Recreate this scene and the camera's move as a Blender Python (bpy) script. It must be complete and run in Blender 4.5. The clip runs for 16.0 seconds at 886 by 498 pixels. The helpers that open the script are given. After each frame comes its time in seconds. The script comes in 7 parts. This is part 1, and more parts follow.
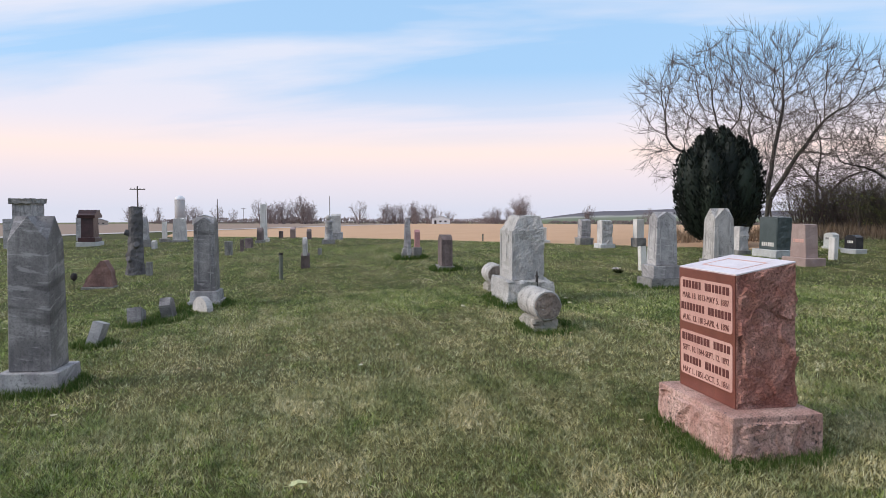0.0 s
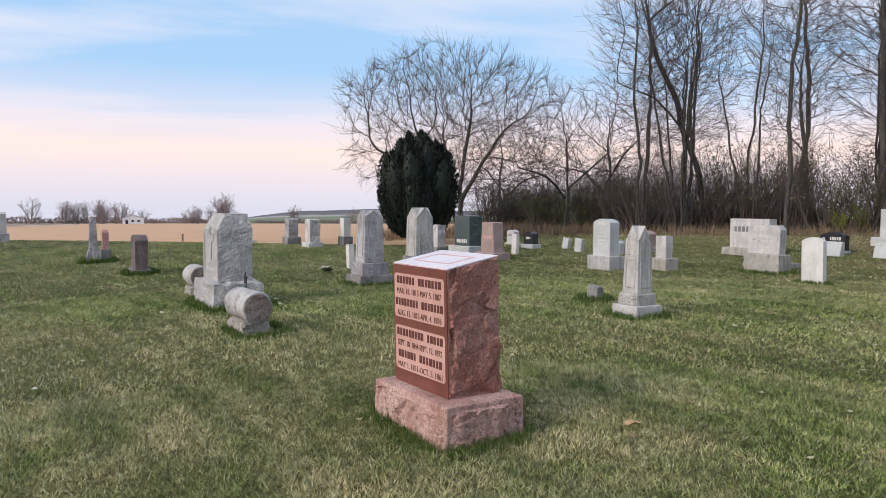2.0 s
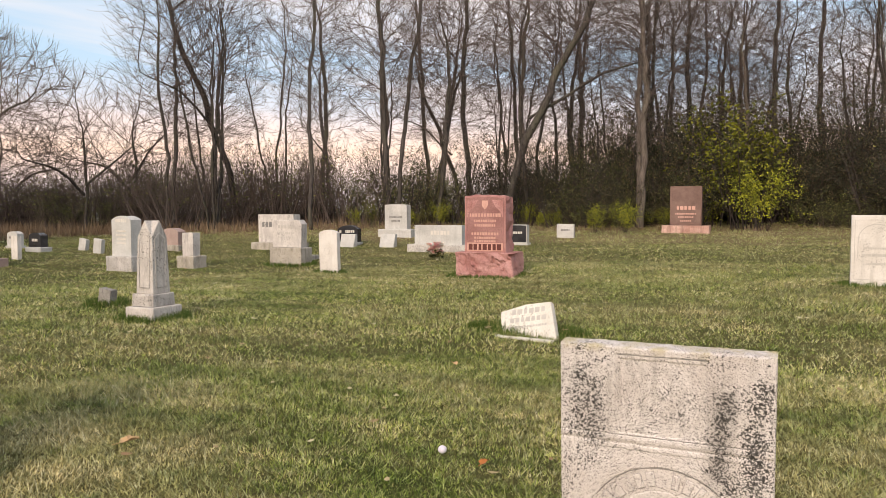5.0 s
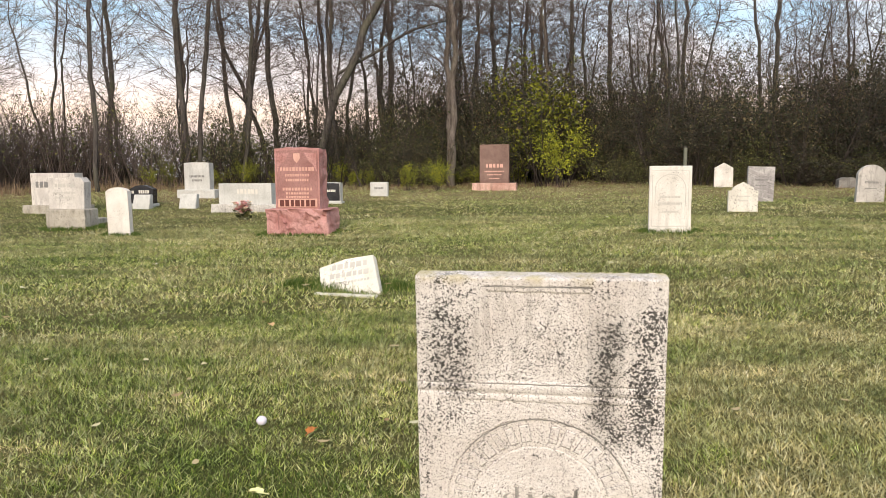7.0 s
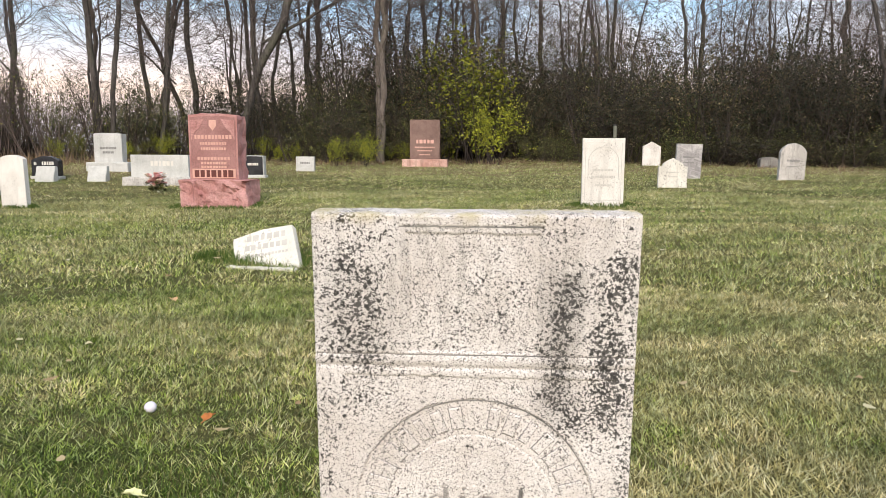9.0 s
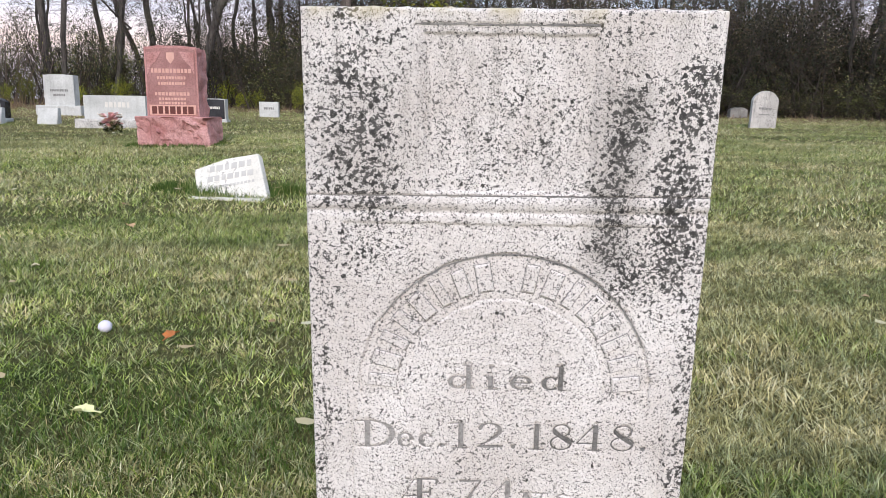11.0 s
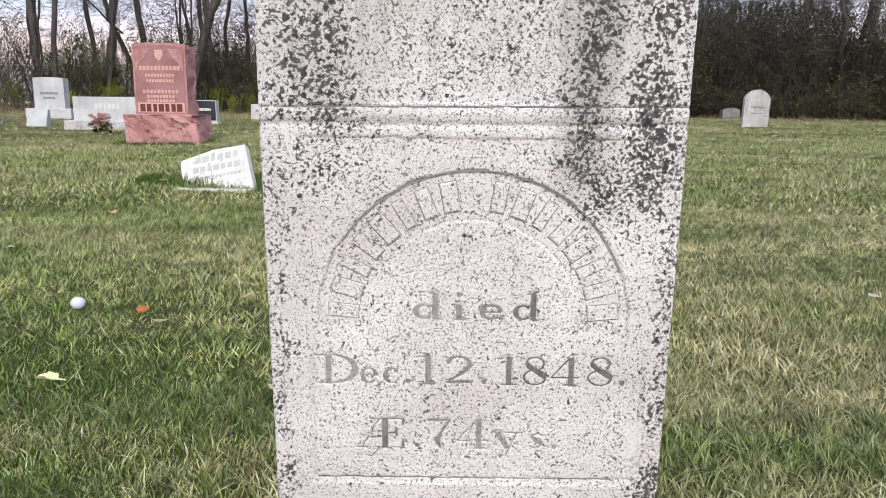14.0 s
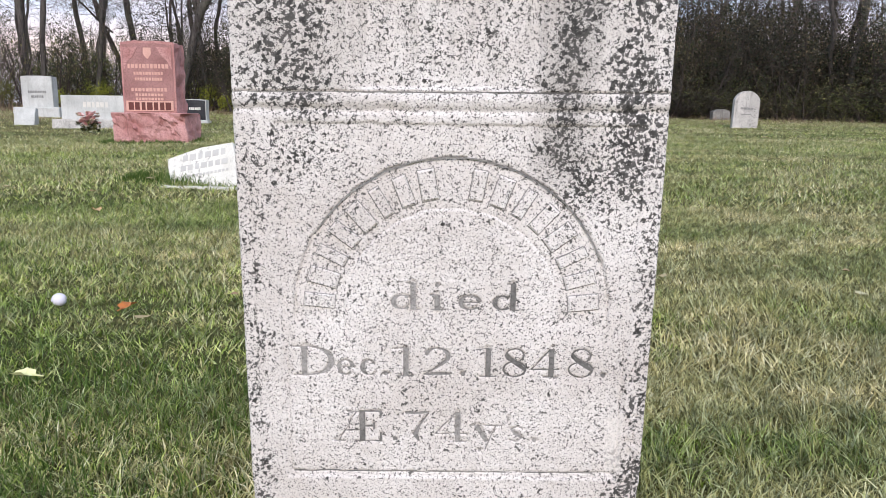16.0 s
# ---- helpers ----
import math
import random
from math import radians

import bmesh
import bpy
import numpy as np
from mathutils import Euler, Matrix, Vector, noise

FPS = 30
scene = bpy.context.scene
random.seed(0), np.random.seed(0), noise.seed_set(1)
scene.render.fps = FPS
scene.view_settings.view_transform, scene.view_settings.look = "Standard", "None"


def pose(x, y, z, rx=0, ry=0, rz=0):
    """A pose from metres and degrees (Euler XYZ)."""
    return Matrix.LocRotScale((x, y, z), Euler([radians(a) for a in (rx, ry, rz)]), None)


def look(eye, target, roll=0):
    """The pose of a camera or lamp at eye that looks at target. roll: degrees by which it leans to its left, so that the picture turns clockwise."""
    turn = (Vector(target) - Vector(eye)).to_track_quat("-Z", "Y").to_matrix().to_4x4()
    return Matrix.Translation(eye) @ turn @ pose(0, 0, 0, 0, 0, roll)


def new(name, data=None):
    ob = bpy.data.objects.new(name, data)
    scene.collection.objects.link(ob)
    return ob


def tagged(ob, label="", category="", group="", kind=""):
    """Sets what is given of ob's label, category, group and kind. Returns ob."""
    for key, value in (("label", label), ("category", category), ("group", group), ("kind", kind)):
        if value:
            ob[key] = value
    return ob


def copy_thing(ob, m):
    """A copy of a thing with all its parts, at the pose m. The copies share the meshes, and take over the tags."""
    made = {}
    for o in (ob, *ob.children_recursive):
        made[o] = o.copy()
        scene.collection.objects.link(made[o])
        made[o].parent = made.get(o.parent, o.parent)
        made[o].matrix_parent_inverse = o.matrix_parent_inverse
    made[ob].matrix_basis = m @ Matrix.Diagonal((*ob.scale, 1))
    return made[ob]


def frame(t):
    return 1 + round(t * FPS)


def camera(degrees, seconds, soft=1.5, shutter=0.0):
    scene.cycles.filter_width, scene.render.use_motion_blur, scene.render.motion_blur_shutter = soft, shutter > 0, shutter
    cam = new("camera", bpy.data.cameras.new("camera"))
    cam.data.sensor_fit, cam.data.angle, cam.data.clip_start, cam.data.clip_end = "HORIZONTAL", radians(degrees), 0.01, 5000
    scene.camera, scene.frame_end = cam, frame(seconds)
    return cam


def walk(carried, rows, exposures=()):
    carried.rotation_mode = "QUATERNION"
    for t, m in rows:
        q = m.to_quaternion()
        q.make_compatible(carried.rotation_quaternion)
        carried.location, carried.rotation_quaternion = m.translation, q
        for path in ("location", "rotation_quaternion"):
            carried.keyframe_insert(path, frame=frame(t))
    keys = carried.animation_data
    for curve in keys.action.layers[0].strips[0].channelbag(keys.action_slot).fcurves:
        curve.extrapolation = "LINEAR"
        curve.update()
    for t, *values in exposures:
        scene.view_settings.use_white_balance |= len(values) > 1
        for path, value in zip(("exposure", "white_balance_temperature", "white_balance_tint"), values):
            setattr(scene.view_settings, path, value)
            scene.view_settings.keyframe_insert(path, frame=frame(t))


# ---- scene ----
cam = camera(63.4, 16.0, soft=0.85)
PATH = [
    (0, (0.739, 0.635, 1.259), (0.184, 2.553, 1.148), 0.1),
    (0.5, (0.71, 0.714, 1.262), (0.339, 2.675, 1.143), -0.1),
    (1, (0.674, 0.775, 1.255), (0.519, 2.765, 1.13), -0.0),
    (1.5, (0.673, 0.818, 1.246), (0.738, 2.813, 1.124), 0.3),
    (2, (0.672, 0.833, 1.238), (0.917, 2.815, 1.129), 0.4),
    (2.5, (0.692, 0.817, 1.239), (1.099, 2.773, 1.148), 0.3),
    (3, (0.746, 0.844, 1.229), (1.304, 2.763, 1.154), 0.1),
    (3.5, (0.85, 0.898, 1.222), (1.584, 2.757, 1.155), 0.0),
    (4, (0.974, 0.944, 1.2), (1.921, 2.705, 1.134), 0.0),
    (4.5, (1.031, 0.984, 1.178), (2.191, 2.612, 1.097), 0.1),
    (5, (1.027, 1.022, 1.177), (2.378, 2.494, 1.069), -0.1),
    (5.2, (1.024, 1.068, 1.167), (2.438, 2.478, 1.045), -0.2),
    (7.5, (1.397, 1.420, 1.012), (3.103, 2.431, 0.792), -0.32),
    (8, (1.469, 1.471, 0.994), (3.202, 2.433, 0.768), -0.22),
    (8.5, (1.564, 1.489, 0.956), (3.324, 2.419, 0.716), -0.03),
    (10.8, (1.811, 1.71, 0.692), (3.605, 2.514, 0.323), 1.0),
    (11, (1.819, 1.709, 0.671), (3.613, 2.509, 0.293), 0.8),
    (11.5, (1.826, 1.702, 0.616), (3.622, 2.495, 0.233), 0.6),
    (12, (1.841, 1.708, 0.589), (3.639, 2.499, 0.212), 0.3),
    (12.5, (1.846, 1.718, 0.569), (3.646, 2.508, 0.199), 0.2),
    (13, (1.877, 1.705, 0.554), (3.678, 2.494, 0.19), 0.2),
    (13.5, (1.884, 1.686, 0.555), (3.686, 2.475, 0.195), 0.4),
    (14, (1.875, 1.686, 0.542), (3.677, 2.475, 0.183), 0.5),
    (14.5, (1.876, 1.68, 0.533), (3.678, 2.471, 0.172), 0.6),
    (15, (1.881, 1.676, 0.523), (3.684, 2.463, 0.162), 0.6),
    (15.5, (1.89, 1.675, 0.526), (3.695, 2.454, 0.161), 0.6),
    (16, (1.896, 1.675, 0.523), (3.708, 2.443, 0.167), 0.7),
]
EXPOSURE = ((0, 0.13, 6500, 11), (2, 0.15, 6600, 12), (3.5, 0.24, 7300, 13), (5, 0.40, 8250, 16), (7.5, 0.65, 7650, 10), (8.5, 0.65, 7450, 10), (11, 0.51, 6400, 12), (16, 0.51, 6350, 12))

rows = [(t, look(e, a, r)) for t, e, a, r in PATH]
walk(cam, rows, EXPOSURE)

# ---- world and sun ----
world = bpy.data.worlds.new("world")
scene.world = world
world.use_nodes = True
wt = world.node_tree
wt.nodes.clear()


def wn(kind, **kw):
    n = wt.nodes.new(kind)
    for k, v in kw.items():
        if k == "op":
            n.operation = v
        else:
            n.inputs[k].default_value = v
    return n


SUN_FROM = Vector((-0.90, -0.42, 0.52)).normalized()
sky = wt.nodes.new("ShaderNodeTexSky")
sky.sky_type = "NISHITA"
sky.sun_disc = False
sky.sun_elevation = math.asin(SUN_FROM.z)
sky.sun_rotation = math.atan2(SUN_FROM.x, SUN_FROM.y)
tc = wt.nodes.new("ShaderNodeTexCoord")
sep = wt.nodes.new("ShaderNodeSeparateXYZ")
wt.links.new(tc.outputs["Generated"], sep.inputs[0])
zc = wn("ShaderNodeMath", op="MAXIMUM")
zc.inputs[1].default_value = 0.0
wt.links.new(sep.outputs["Z"], zc.inputs[0])
za = wn("ShaderNodeMath", op="ADD")
za.inputs[1].default_value = 0.10
wt.links.new(zc.outputs[0], za.inputs[0])
dx = wn("ShaderNodeMath", op="DIVIDE")
dy = wn("ShaderNodeMath", op="DIVIDE")
wt.links.new(sep.outputs["X"], dx.inputs[0])
wt.links.new(za.outputs[0], dx.inputs[1])
wt.links.new(sep.outputs["Y"], dy.inputs[0])
wt.links.new(za.outputs[0], dy.inputs[1])
comb = wt.nodes.new("ShaderNodeCombineXYZ")
wt.links.new(dx.outputs[0], comb.inputs[0])
wt.links.new(dy.outputs[0], comb.inputs[1])
mp = wt.nodes.new("ShaderNodeMapping")
mp.inputs["Scale"].default_value = (0.30, 0.85, 1)
mp.inputs["Rotation"].default_value = (0, 0, 0.30)
mp.inputs["Location"].default_value = (3.1, 0.4, 0)
wt.links.new(comb.outputs[0], mp.inputs[0])
cn = wn("ShaderNodeTexNoise", Scale=1.1, Detail=6.0, Roughness=0.52, Distortion=0.3)
wt.links.new(mp.outputs[0], cn.inputs["Vector"])
cr = wt.nodes.new("ShaderNodeValToRGB")
cr.color_ramp.elements[0].position = 0.42
cr.color_ramp.elements[1].position = 0.58
wt.links.new(cn.outputs["Fac"], cr.inputs[0])
# clear sky: thin blue, with the sky texture mixed in
skys = wt.nodes.new("ShaderNodeVectorMath")
skys.operation = "SCALE"
skys.inputs["Scale"].default_value = 0.13
wt.links.new(sky.outputs[0], skys.inputs[0])
blue = wt.nodes.new("ShaderNodeMix")
blue.data_type = "RGBA"
blue.inputs[0].default_value = 0.75
blue.inputs[7].default_value = (0.40, 0.66, 0.98, 1)
wt.links.new(skys.outputs[0], blue.inputs[6])
cloud = wt.nodes.new("ShaderNodeMix")
cloud.data_type = "RGBA"
cloud.inputs[7].default_value = (0.70, 0.75, 0.88, 1)
wt.links.new(cr.outputs[0], cloud.inputs[0])
wt.links.new(blue.outputs[2], cloud.inputs[6])
hz = wt.nodes.new("ShaderNodeValToRGB")
e = hz.color_ramp.elements
e[0].position, e[0].color = 0.075, (1, 1, 1, 1)
e[1].position, e[1].color = 0.185, (0, 0, 0, 1)
wt.links.new(zc.outputs[0], hz.inputs[0])
hc = wt.nodes.new("ShaderNodeValToRGB")
e = hc.color_ramp.elements
e[0].position, e[0].color = 0.0, (0.66, 0.68, 0.79, 1)
e[1].position, e[1].color = 0.12, (0.84, 0.77, 0.83, 1)
e2 = hc.color_ramp.elements.new(0.080)
e2.color = (0.96, 0.79, 0.73, 1)
e3 = hc.color_ramp.elements.new(0.040)
e3.color = (0.80, 0.73, 0.79, 1)
wt.links.new(zc.outputs[0], hc.inputs[0])
fin = wt.nodes.new("ShaderNodeMix")
fin.data_type = "RGBA"
wt.links.new(hz.outputs[0], fin.inputs[0])
wt.links.new(cloud.outputs[2], fin.inputs[6])
wt.links.new(hc.outputs[0], fin.inputs[7])
bg = wn("ShaderNodeBackground", Strength=1.0)
wt.links.new(fin.outputs[2], bg.inputs[0])
wo = wt.nodes.new("ShaderNodeOutputWorld")
wt.links.new(bg.outputs[0], wo.inputs[0])

lamp = bpy.data.lights.new("sun", "SUN")
lamp.energy, lamp.angle, lamp.color = 2.1, radians(26), (1.0, 0.90, 0.80)
sun = new("sun", lamp)
sun.matrix_world = look(SUN_FROM * 60, (0, 0, 0))


# ---- materials ----
class M:
    """A small node builder for one material."""

    def __init__(self, name, rough=0.8, spec=0.3):
        self.m = bpy.data.materials.new(name)
        self.m.use_nodes = True
        self.t = self.m.node_tree
        self.b = self.t.nodes["Principled BSDF"]
        self.b.inputs["Roughness"].default_value = rough
        self.b.inputs["Specular IOR Level"].default_value = spec

    def node(self, kind, **kw):
        n = self.t.nodes.new(kind)
        for k, v in kw.items():
            n.inputs[k].default_value = v
        return n

    def link(self, a, b):
        self.t.links.new(a, b)

    def where(self, vary=True):
        c = self.node("ShaderNodeTexCoord")
        if not vary:
            return c.outputs["Object"]
        o = self.node("ShaderNodeObjectInfo")
        s = self.node("ShaderNodeVectorMath")
        s.operation = "MULTIPLY_ADD"
        s.inputs[1].default_value = (7, 11, 5)
        self.link(o.outputs["Random"], s.inputs[0])
        self.link(c.outputs["Object"], s.inputs[2])
        return s.outputs[0]

    def noise(self, vec, scale, detail=3.0, rough=0.6):
        n = self.node("ShaderNodeTexNoise", Scale=scale, Detail=detail, Roughness=rough)
        if vec is not None:
            self.link(vec, n.inputs["Vector"])
        return n.outputs["Fac"]

    def ramp(self, fac, stops):
        r = self.node("ShaderNodeValToRGB")
        el = r.color_ramp.elements
        while len(el) < len(stops):
            el.new(0.5)
        for q, (p, c) in zip(el, stops):
            q.position = p
            q.color = (*c, 1) if len(c) == 3 else c
        self.link(fac, r.inputs[0])
        return r.outputs[0]

    def mix(self, fac, a, b, mode="MIX"):
        n = self.node("ShaderNodeMix")
        n.data_type, n.blend_type = "RGBA", mode
        for v, i in ((fac, 0), (a, 6), (b, 7)):
            if isinstance(v, (int, float)):
                n.inputs[i].default_value = v
            elif isinstance(v, tuple):
                n.inputs[i].default_value = (*v, 1)
            else:
                self.link(v, n.inputs[i])
        return n.outputs[2]

    def math(self, op, a, b):
        n = self.node("ShaderNodeMath")
        n.operation = op
        for v, i in ((a, 0), (b, 1)):
            if isinstance(v, (int, float)):
                n.inputs[i].default_value = v
            else:
                self.link(v, n.inputs[i])
        return n.outputs[0]

    def done(self, col, bump=None, strength=0.4, dist=0.004):
        if isinstance(col, tuple):
            self.b.inputs["Base Color"].default_value = (*col, 1)
        else:
            self.link(col, self.b.inputs["Base Color"])
        if bump is not None:
            n = self.node("ShaderNodeBump", Strength=strength, Distance=dist)
            self.link(bump, n.inputs["Height"])
            self.link(n.outputs[0], self.b.inputs["Normal"])
        return self.m


WHITE, BLACK = (1, 1, 1), (0, 0, 0)


def stone(name, ca, cb, rough=0.75, grain=90, salt=0.35, lichen=0.0, dark=(0.05, 0.05, 0.05), stain=(0.2, 0.19, 0.15), stained=0.5, bump=0.5, dist=0.004, spec=0.3, spots=34, vein=0.0):
    m = M(name, rough, spec)
    v = m.where()
    col = m.mix(m.ramp(m.noise(v, 3.2, 5), [(0.38, BLACK), (0.62, WHITE)]), ca, cb)
    g = m.noise(v, grain, 3, 0.75)
    col = m.mix(m.math("MULTIPLY", m.ramp(g, [(0.35, WHITE), (0.55, BLACK)]), salt), col, tuple(0.35 * x for x in ca))
    if stained:
        mp = m.node("ShaderNodeMapping")
        mp.inputs["Scale"].default_value = (7, 7, 1.0)
        m.link(v, mp.inputs[0])
        s = m.ramp(m.noise(mp.outputs[0], 1.6, 5), [(0.50, BLACK), (0.72, WHITE)])
        col = m.mix(m.math("MULTIPLY", s, stained), col, stain)
    if vein:
        # slanting veins: pale threads and a few broad dark bands
        vp = m.node("ShaderNodeMapping")
        vp.vector_type = "TEXTURE"
        vp.inputs["Rotation"].default_value = (0, radians(22), radians(18))
        vp.inputs["Scale"].default_value = (1.0, 1.0, 0.13)
        m.link(v, vp.inputs[0])
        th = m.ramp(m.noise(vp.outputs[0], 3.2, 6, 0.7), [(0.55, BLACK), (0.63, WHITE)])
        col = m.mix(m.math("MULTIPLY", th, 0.55 * vein), col, tuple(min(0.8, 1.6 * x) for x in cb))
        dk = m.ramp(m.noise(vp.outputs[0], 0.85, 3, 0.6), [(0.56, BLACK), (0.62, WHITE)])
        col = m.mix(m.math("MULTIPLY", dk, 0.75 * vein), col, tuple(0.35 * x for x in ca))
    if lichen:
        a = m.ramp(m.noise(v, spots, 4, 0.65), [(0.57, BLACK), (0.60, WHITE)])
        b = m.ramp(m.noise(v, 4.0, 3), [(0.42, BLACK), (0.62, WHITE)])
        col = m.mix(m.math("MULTIPLY", m.math("MULTIPLY", a, b), lichen), col, dark)
    return m.done(col, g, bump, dist)


def plain(name, c, rough=0.7, var=0.25, scale=8.0, metal=0.0, bump=0.2):
    m = M(name, rough)
    v = m.where()
    col = m.mix(m.noise(v, scale, 5), tuple(x * (1 - var) for x in c), tuple(min(1, x * (1 + var)) for x in c))
    m.b.inputs["Metallic"].default_value = metal
    return m.done(col, m.noise(v, scale * 9, 3), bump, 0.003)


MARBLE = stone("white_marble", (0.62, 0.60, 0.55), (0.74, 0.72, 0.67), 0.75, 120, 0.22, 0.75, stained=0.35)
MARBLE_CLEAN = stone("pale_marble", (0.66, 0.635, 0.60), (0.76, 0.74, 0.71), 0.7, 90, 0.25, 0.55, stained=0.45, stain=(0.36, 0.345, 0.32), spots=60)
GREYMARBLE = stone("grey_marble", (0.31, 0.295, 0.30), (0.50, 0.485, 0.48), 0.7, 70, 0.3, 0.5, stained=0.6, stain=(0.09, 0.09, 0.10), vein=0.5)
WHITEGREY = stone("weathered_marble", (0.50, 0.475, 0.46), (0.65, 0.625, 0.60), 0.75, 80, 0.35, 0.6, stained=0.5, stain=(0.16, 0.16, 0.17))
DARKMARBLE = stone("dark_weathered_marble", (0.18, 0.17, 0.172), (0.34, 0.325, 0.32), 0.6, 60, 0.4, 0.5, stained=0.6, stain=(0.07, 0.07, 0.08), vein=0.8)
LICHENED = stone("lichened_marble", (0.44, 0.42, 0.40), (0.60, 0.575, 0.55), 0.8, 90, 0.45, 0.95, stained=0.85, stain=(0.13, 0.13, 0.12), spots=55)
GRANITE = stone("grey_granite", (0.50, 0.51, 0.50), (0.60, 0.61, 0.60), 0.65, 150, 0.4, 0.2, stained=0.3, stain=(0.22, 0.22, 0.21))
ROUGHGRANITE = stone("rough_grey_granite", (0.52, 0.505, 0.49), (0.70, 0.68, 0.66), 0.85, 60, 0.7, 0.4, stained=0.4, stain=(0.14, 0.14, 0.14), bump=1.0, dist=0.02)
PINK = stone("rock_faced_red_granite", (0.56, 0.25, 0.20), (0.80, 0.46, 0.385), 0.75, 75, 0.7, 0.0, stained=0.2, stain=(0.22, 0.08, 0.06), bump=1.0, dist=0.035)
PINKPOLISH = stone("polished_red_granite", (0.17, 0.055, 0.042), (0.23, 0.08, 0.06), 0.32, 160, 0.4, 0.0, stained=0.2, stain=(0.10, 0.04, 0.03), bump=0.05, spec=0.5)
PINKLIGHT = stone("sanded_red_granite", (0.58, 0.33, 0.28), (0.66, 0.40, 0.34), 0.8, 150, 0.3, 0.0, stained=0.25, stain=(0.42, 0.20, 0.16), bump=0.2)
PINKBASE = stone("hammered_pink_granite", (0.52, 0.30, 0.25), (0.74, 0.51, 0.44), 0.85, 75, 0.7, 0.8, stained=0.6, stain=(0.20, 0.12, 0.10), bump=0.9, dist=0.012)
# smooth top: the sky's sheen on it is put into the pale colour
PINKTOP = stone("sky_paled_pink_granite_top", (0.76, 0.66, 0.68), (0.84, 0.76, 0.78), 0.25, 140, 0.12, 0.0, stained=0.25, stain=(0.50, 0.38, 0.40), bump=0.05, spec=0.6)
REDLETTER = plain("dark_cut_letters", (0.12, 0.04, 0.035), 0.8)
REDGRANITE = stone("red_granite", (0.42, 0.195, 0.185), (0.58, 0.325, 0.31), 0.6, 60, 0.6, 0.0, stained=0.3, stain=(0.25, 0.09, 0.08), bump=0.6, dist=0.012)
REDFACE = stone("polished_red_face", (0.27, 0.118, 0.112), (0.37, 0.185, 0.175), 0.35, 60, 0.5, 0.0, stained=0.15, bump=0.05, stain=(0.22, 0.08, 0.07), spec=0.5)
BROWNGRANITE = stone("brown_granite", (0.16, 0.095, 0.08), (0.23, 0.145, 0.125), 0.5, 120, 0.4, 0.0, stained=0.3, stain=(0.14, 0.09, 0.08), bump=0.2)
TANGRANITE = stone("rose_tan_granite", (0.34, 0.25, 0.23), (0.42, 0.32, 0.29), 0.6, 120, 0.3, 0.0, stained=0.3, stain=(0.24, 0.17, 0.15), bump=0.2)
GREENGRANITE = stone("dark_green_granite", (0.055, 0.075, 0.075), (0.085, 0.11, 0.11), 0.3, 120, 0.3, 0.0, stained=0.2, stain=(0.05, 0.06, 0.06), bump=0.1, spec=0.5)
BLACKGRANITE = stone("black_granite", (0.02, 0.02, 0.024), (0.04, 0.04, 0.045), 0.25, 120, 0.3, 0.0, stained=0.1, stain=(0.05, 0.05, 0.05), bump=0.05, spec=0.5)
DARKRED = stone("maroon_granite", (0.045, 0.020, 0.022), (0.070, 0.030, 0.032), 0.35, 120, 0.3, 0.0, stained=0.2, stain=(0.07, 0.03, 0.03), bump=0.05, spec=0.5)
BROWNSTONE = stone("brown_sandstone", (0.13, 0.098, 0.095), (0.23, 0.178, 0.17), 0.85, 40, 0.5, 0.4, stained=0.5, stain=(0.08, 0.06, 0.05), bump=1.0, dist=0.01)
GREYSTONE = stone("grey_limestone", (0.22, 0.21, 0.20), (0.34, 0.33, 0.31), 0.85, 50, 0.5, 0.6, stained=0.6, stain=(0.08, 0.08, 0.07), bump=0.9, dist=0.008)
CONCRETE = stone("stained_concrete_base", (0.36, 0.34, 0.30), (0.48, 0.45, 0.40), 0.9, 70, 0.4, 0.5, stained=0.8, stain=(0.16, 0.14, 0.11), bump=0.6)
BARDARK = plain("cut_letters_grey", (0.20, 0.20, 0.20), 0.85)
BARFAINT = plain("worn_faint_letters", (0.46, 0.45, 0.43), 0.85)
BARPALE = plain("pale_letters", (0.62, 0.60, 0.56), 0.8)
IRON = plain("rusted_iron", (0.05, 0.045, 0.045), 0.7, 0.4, 30, 0.5)
POSTMAT = plain("weathered_grey_green_post", (0.15, 0.16, 0.13), 0.85, 0.4, 12)


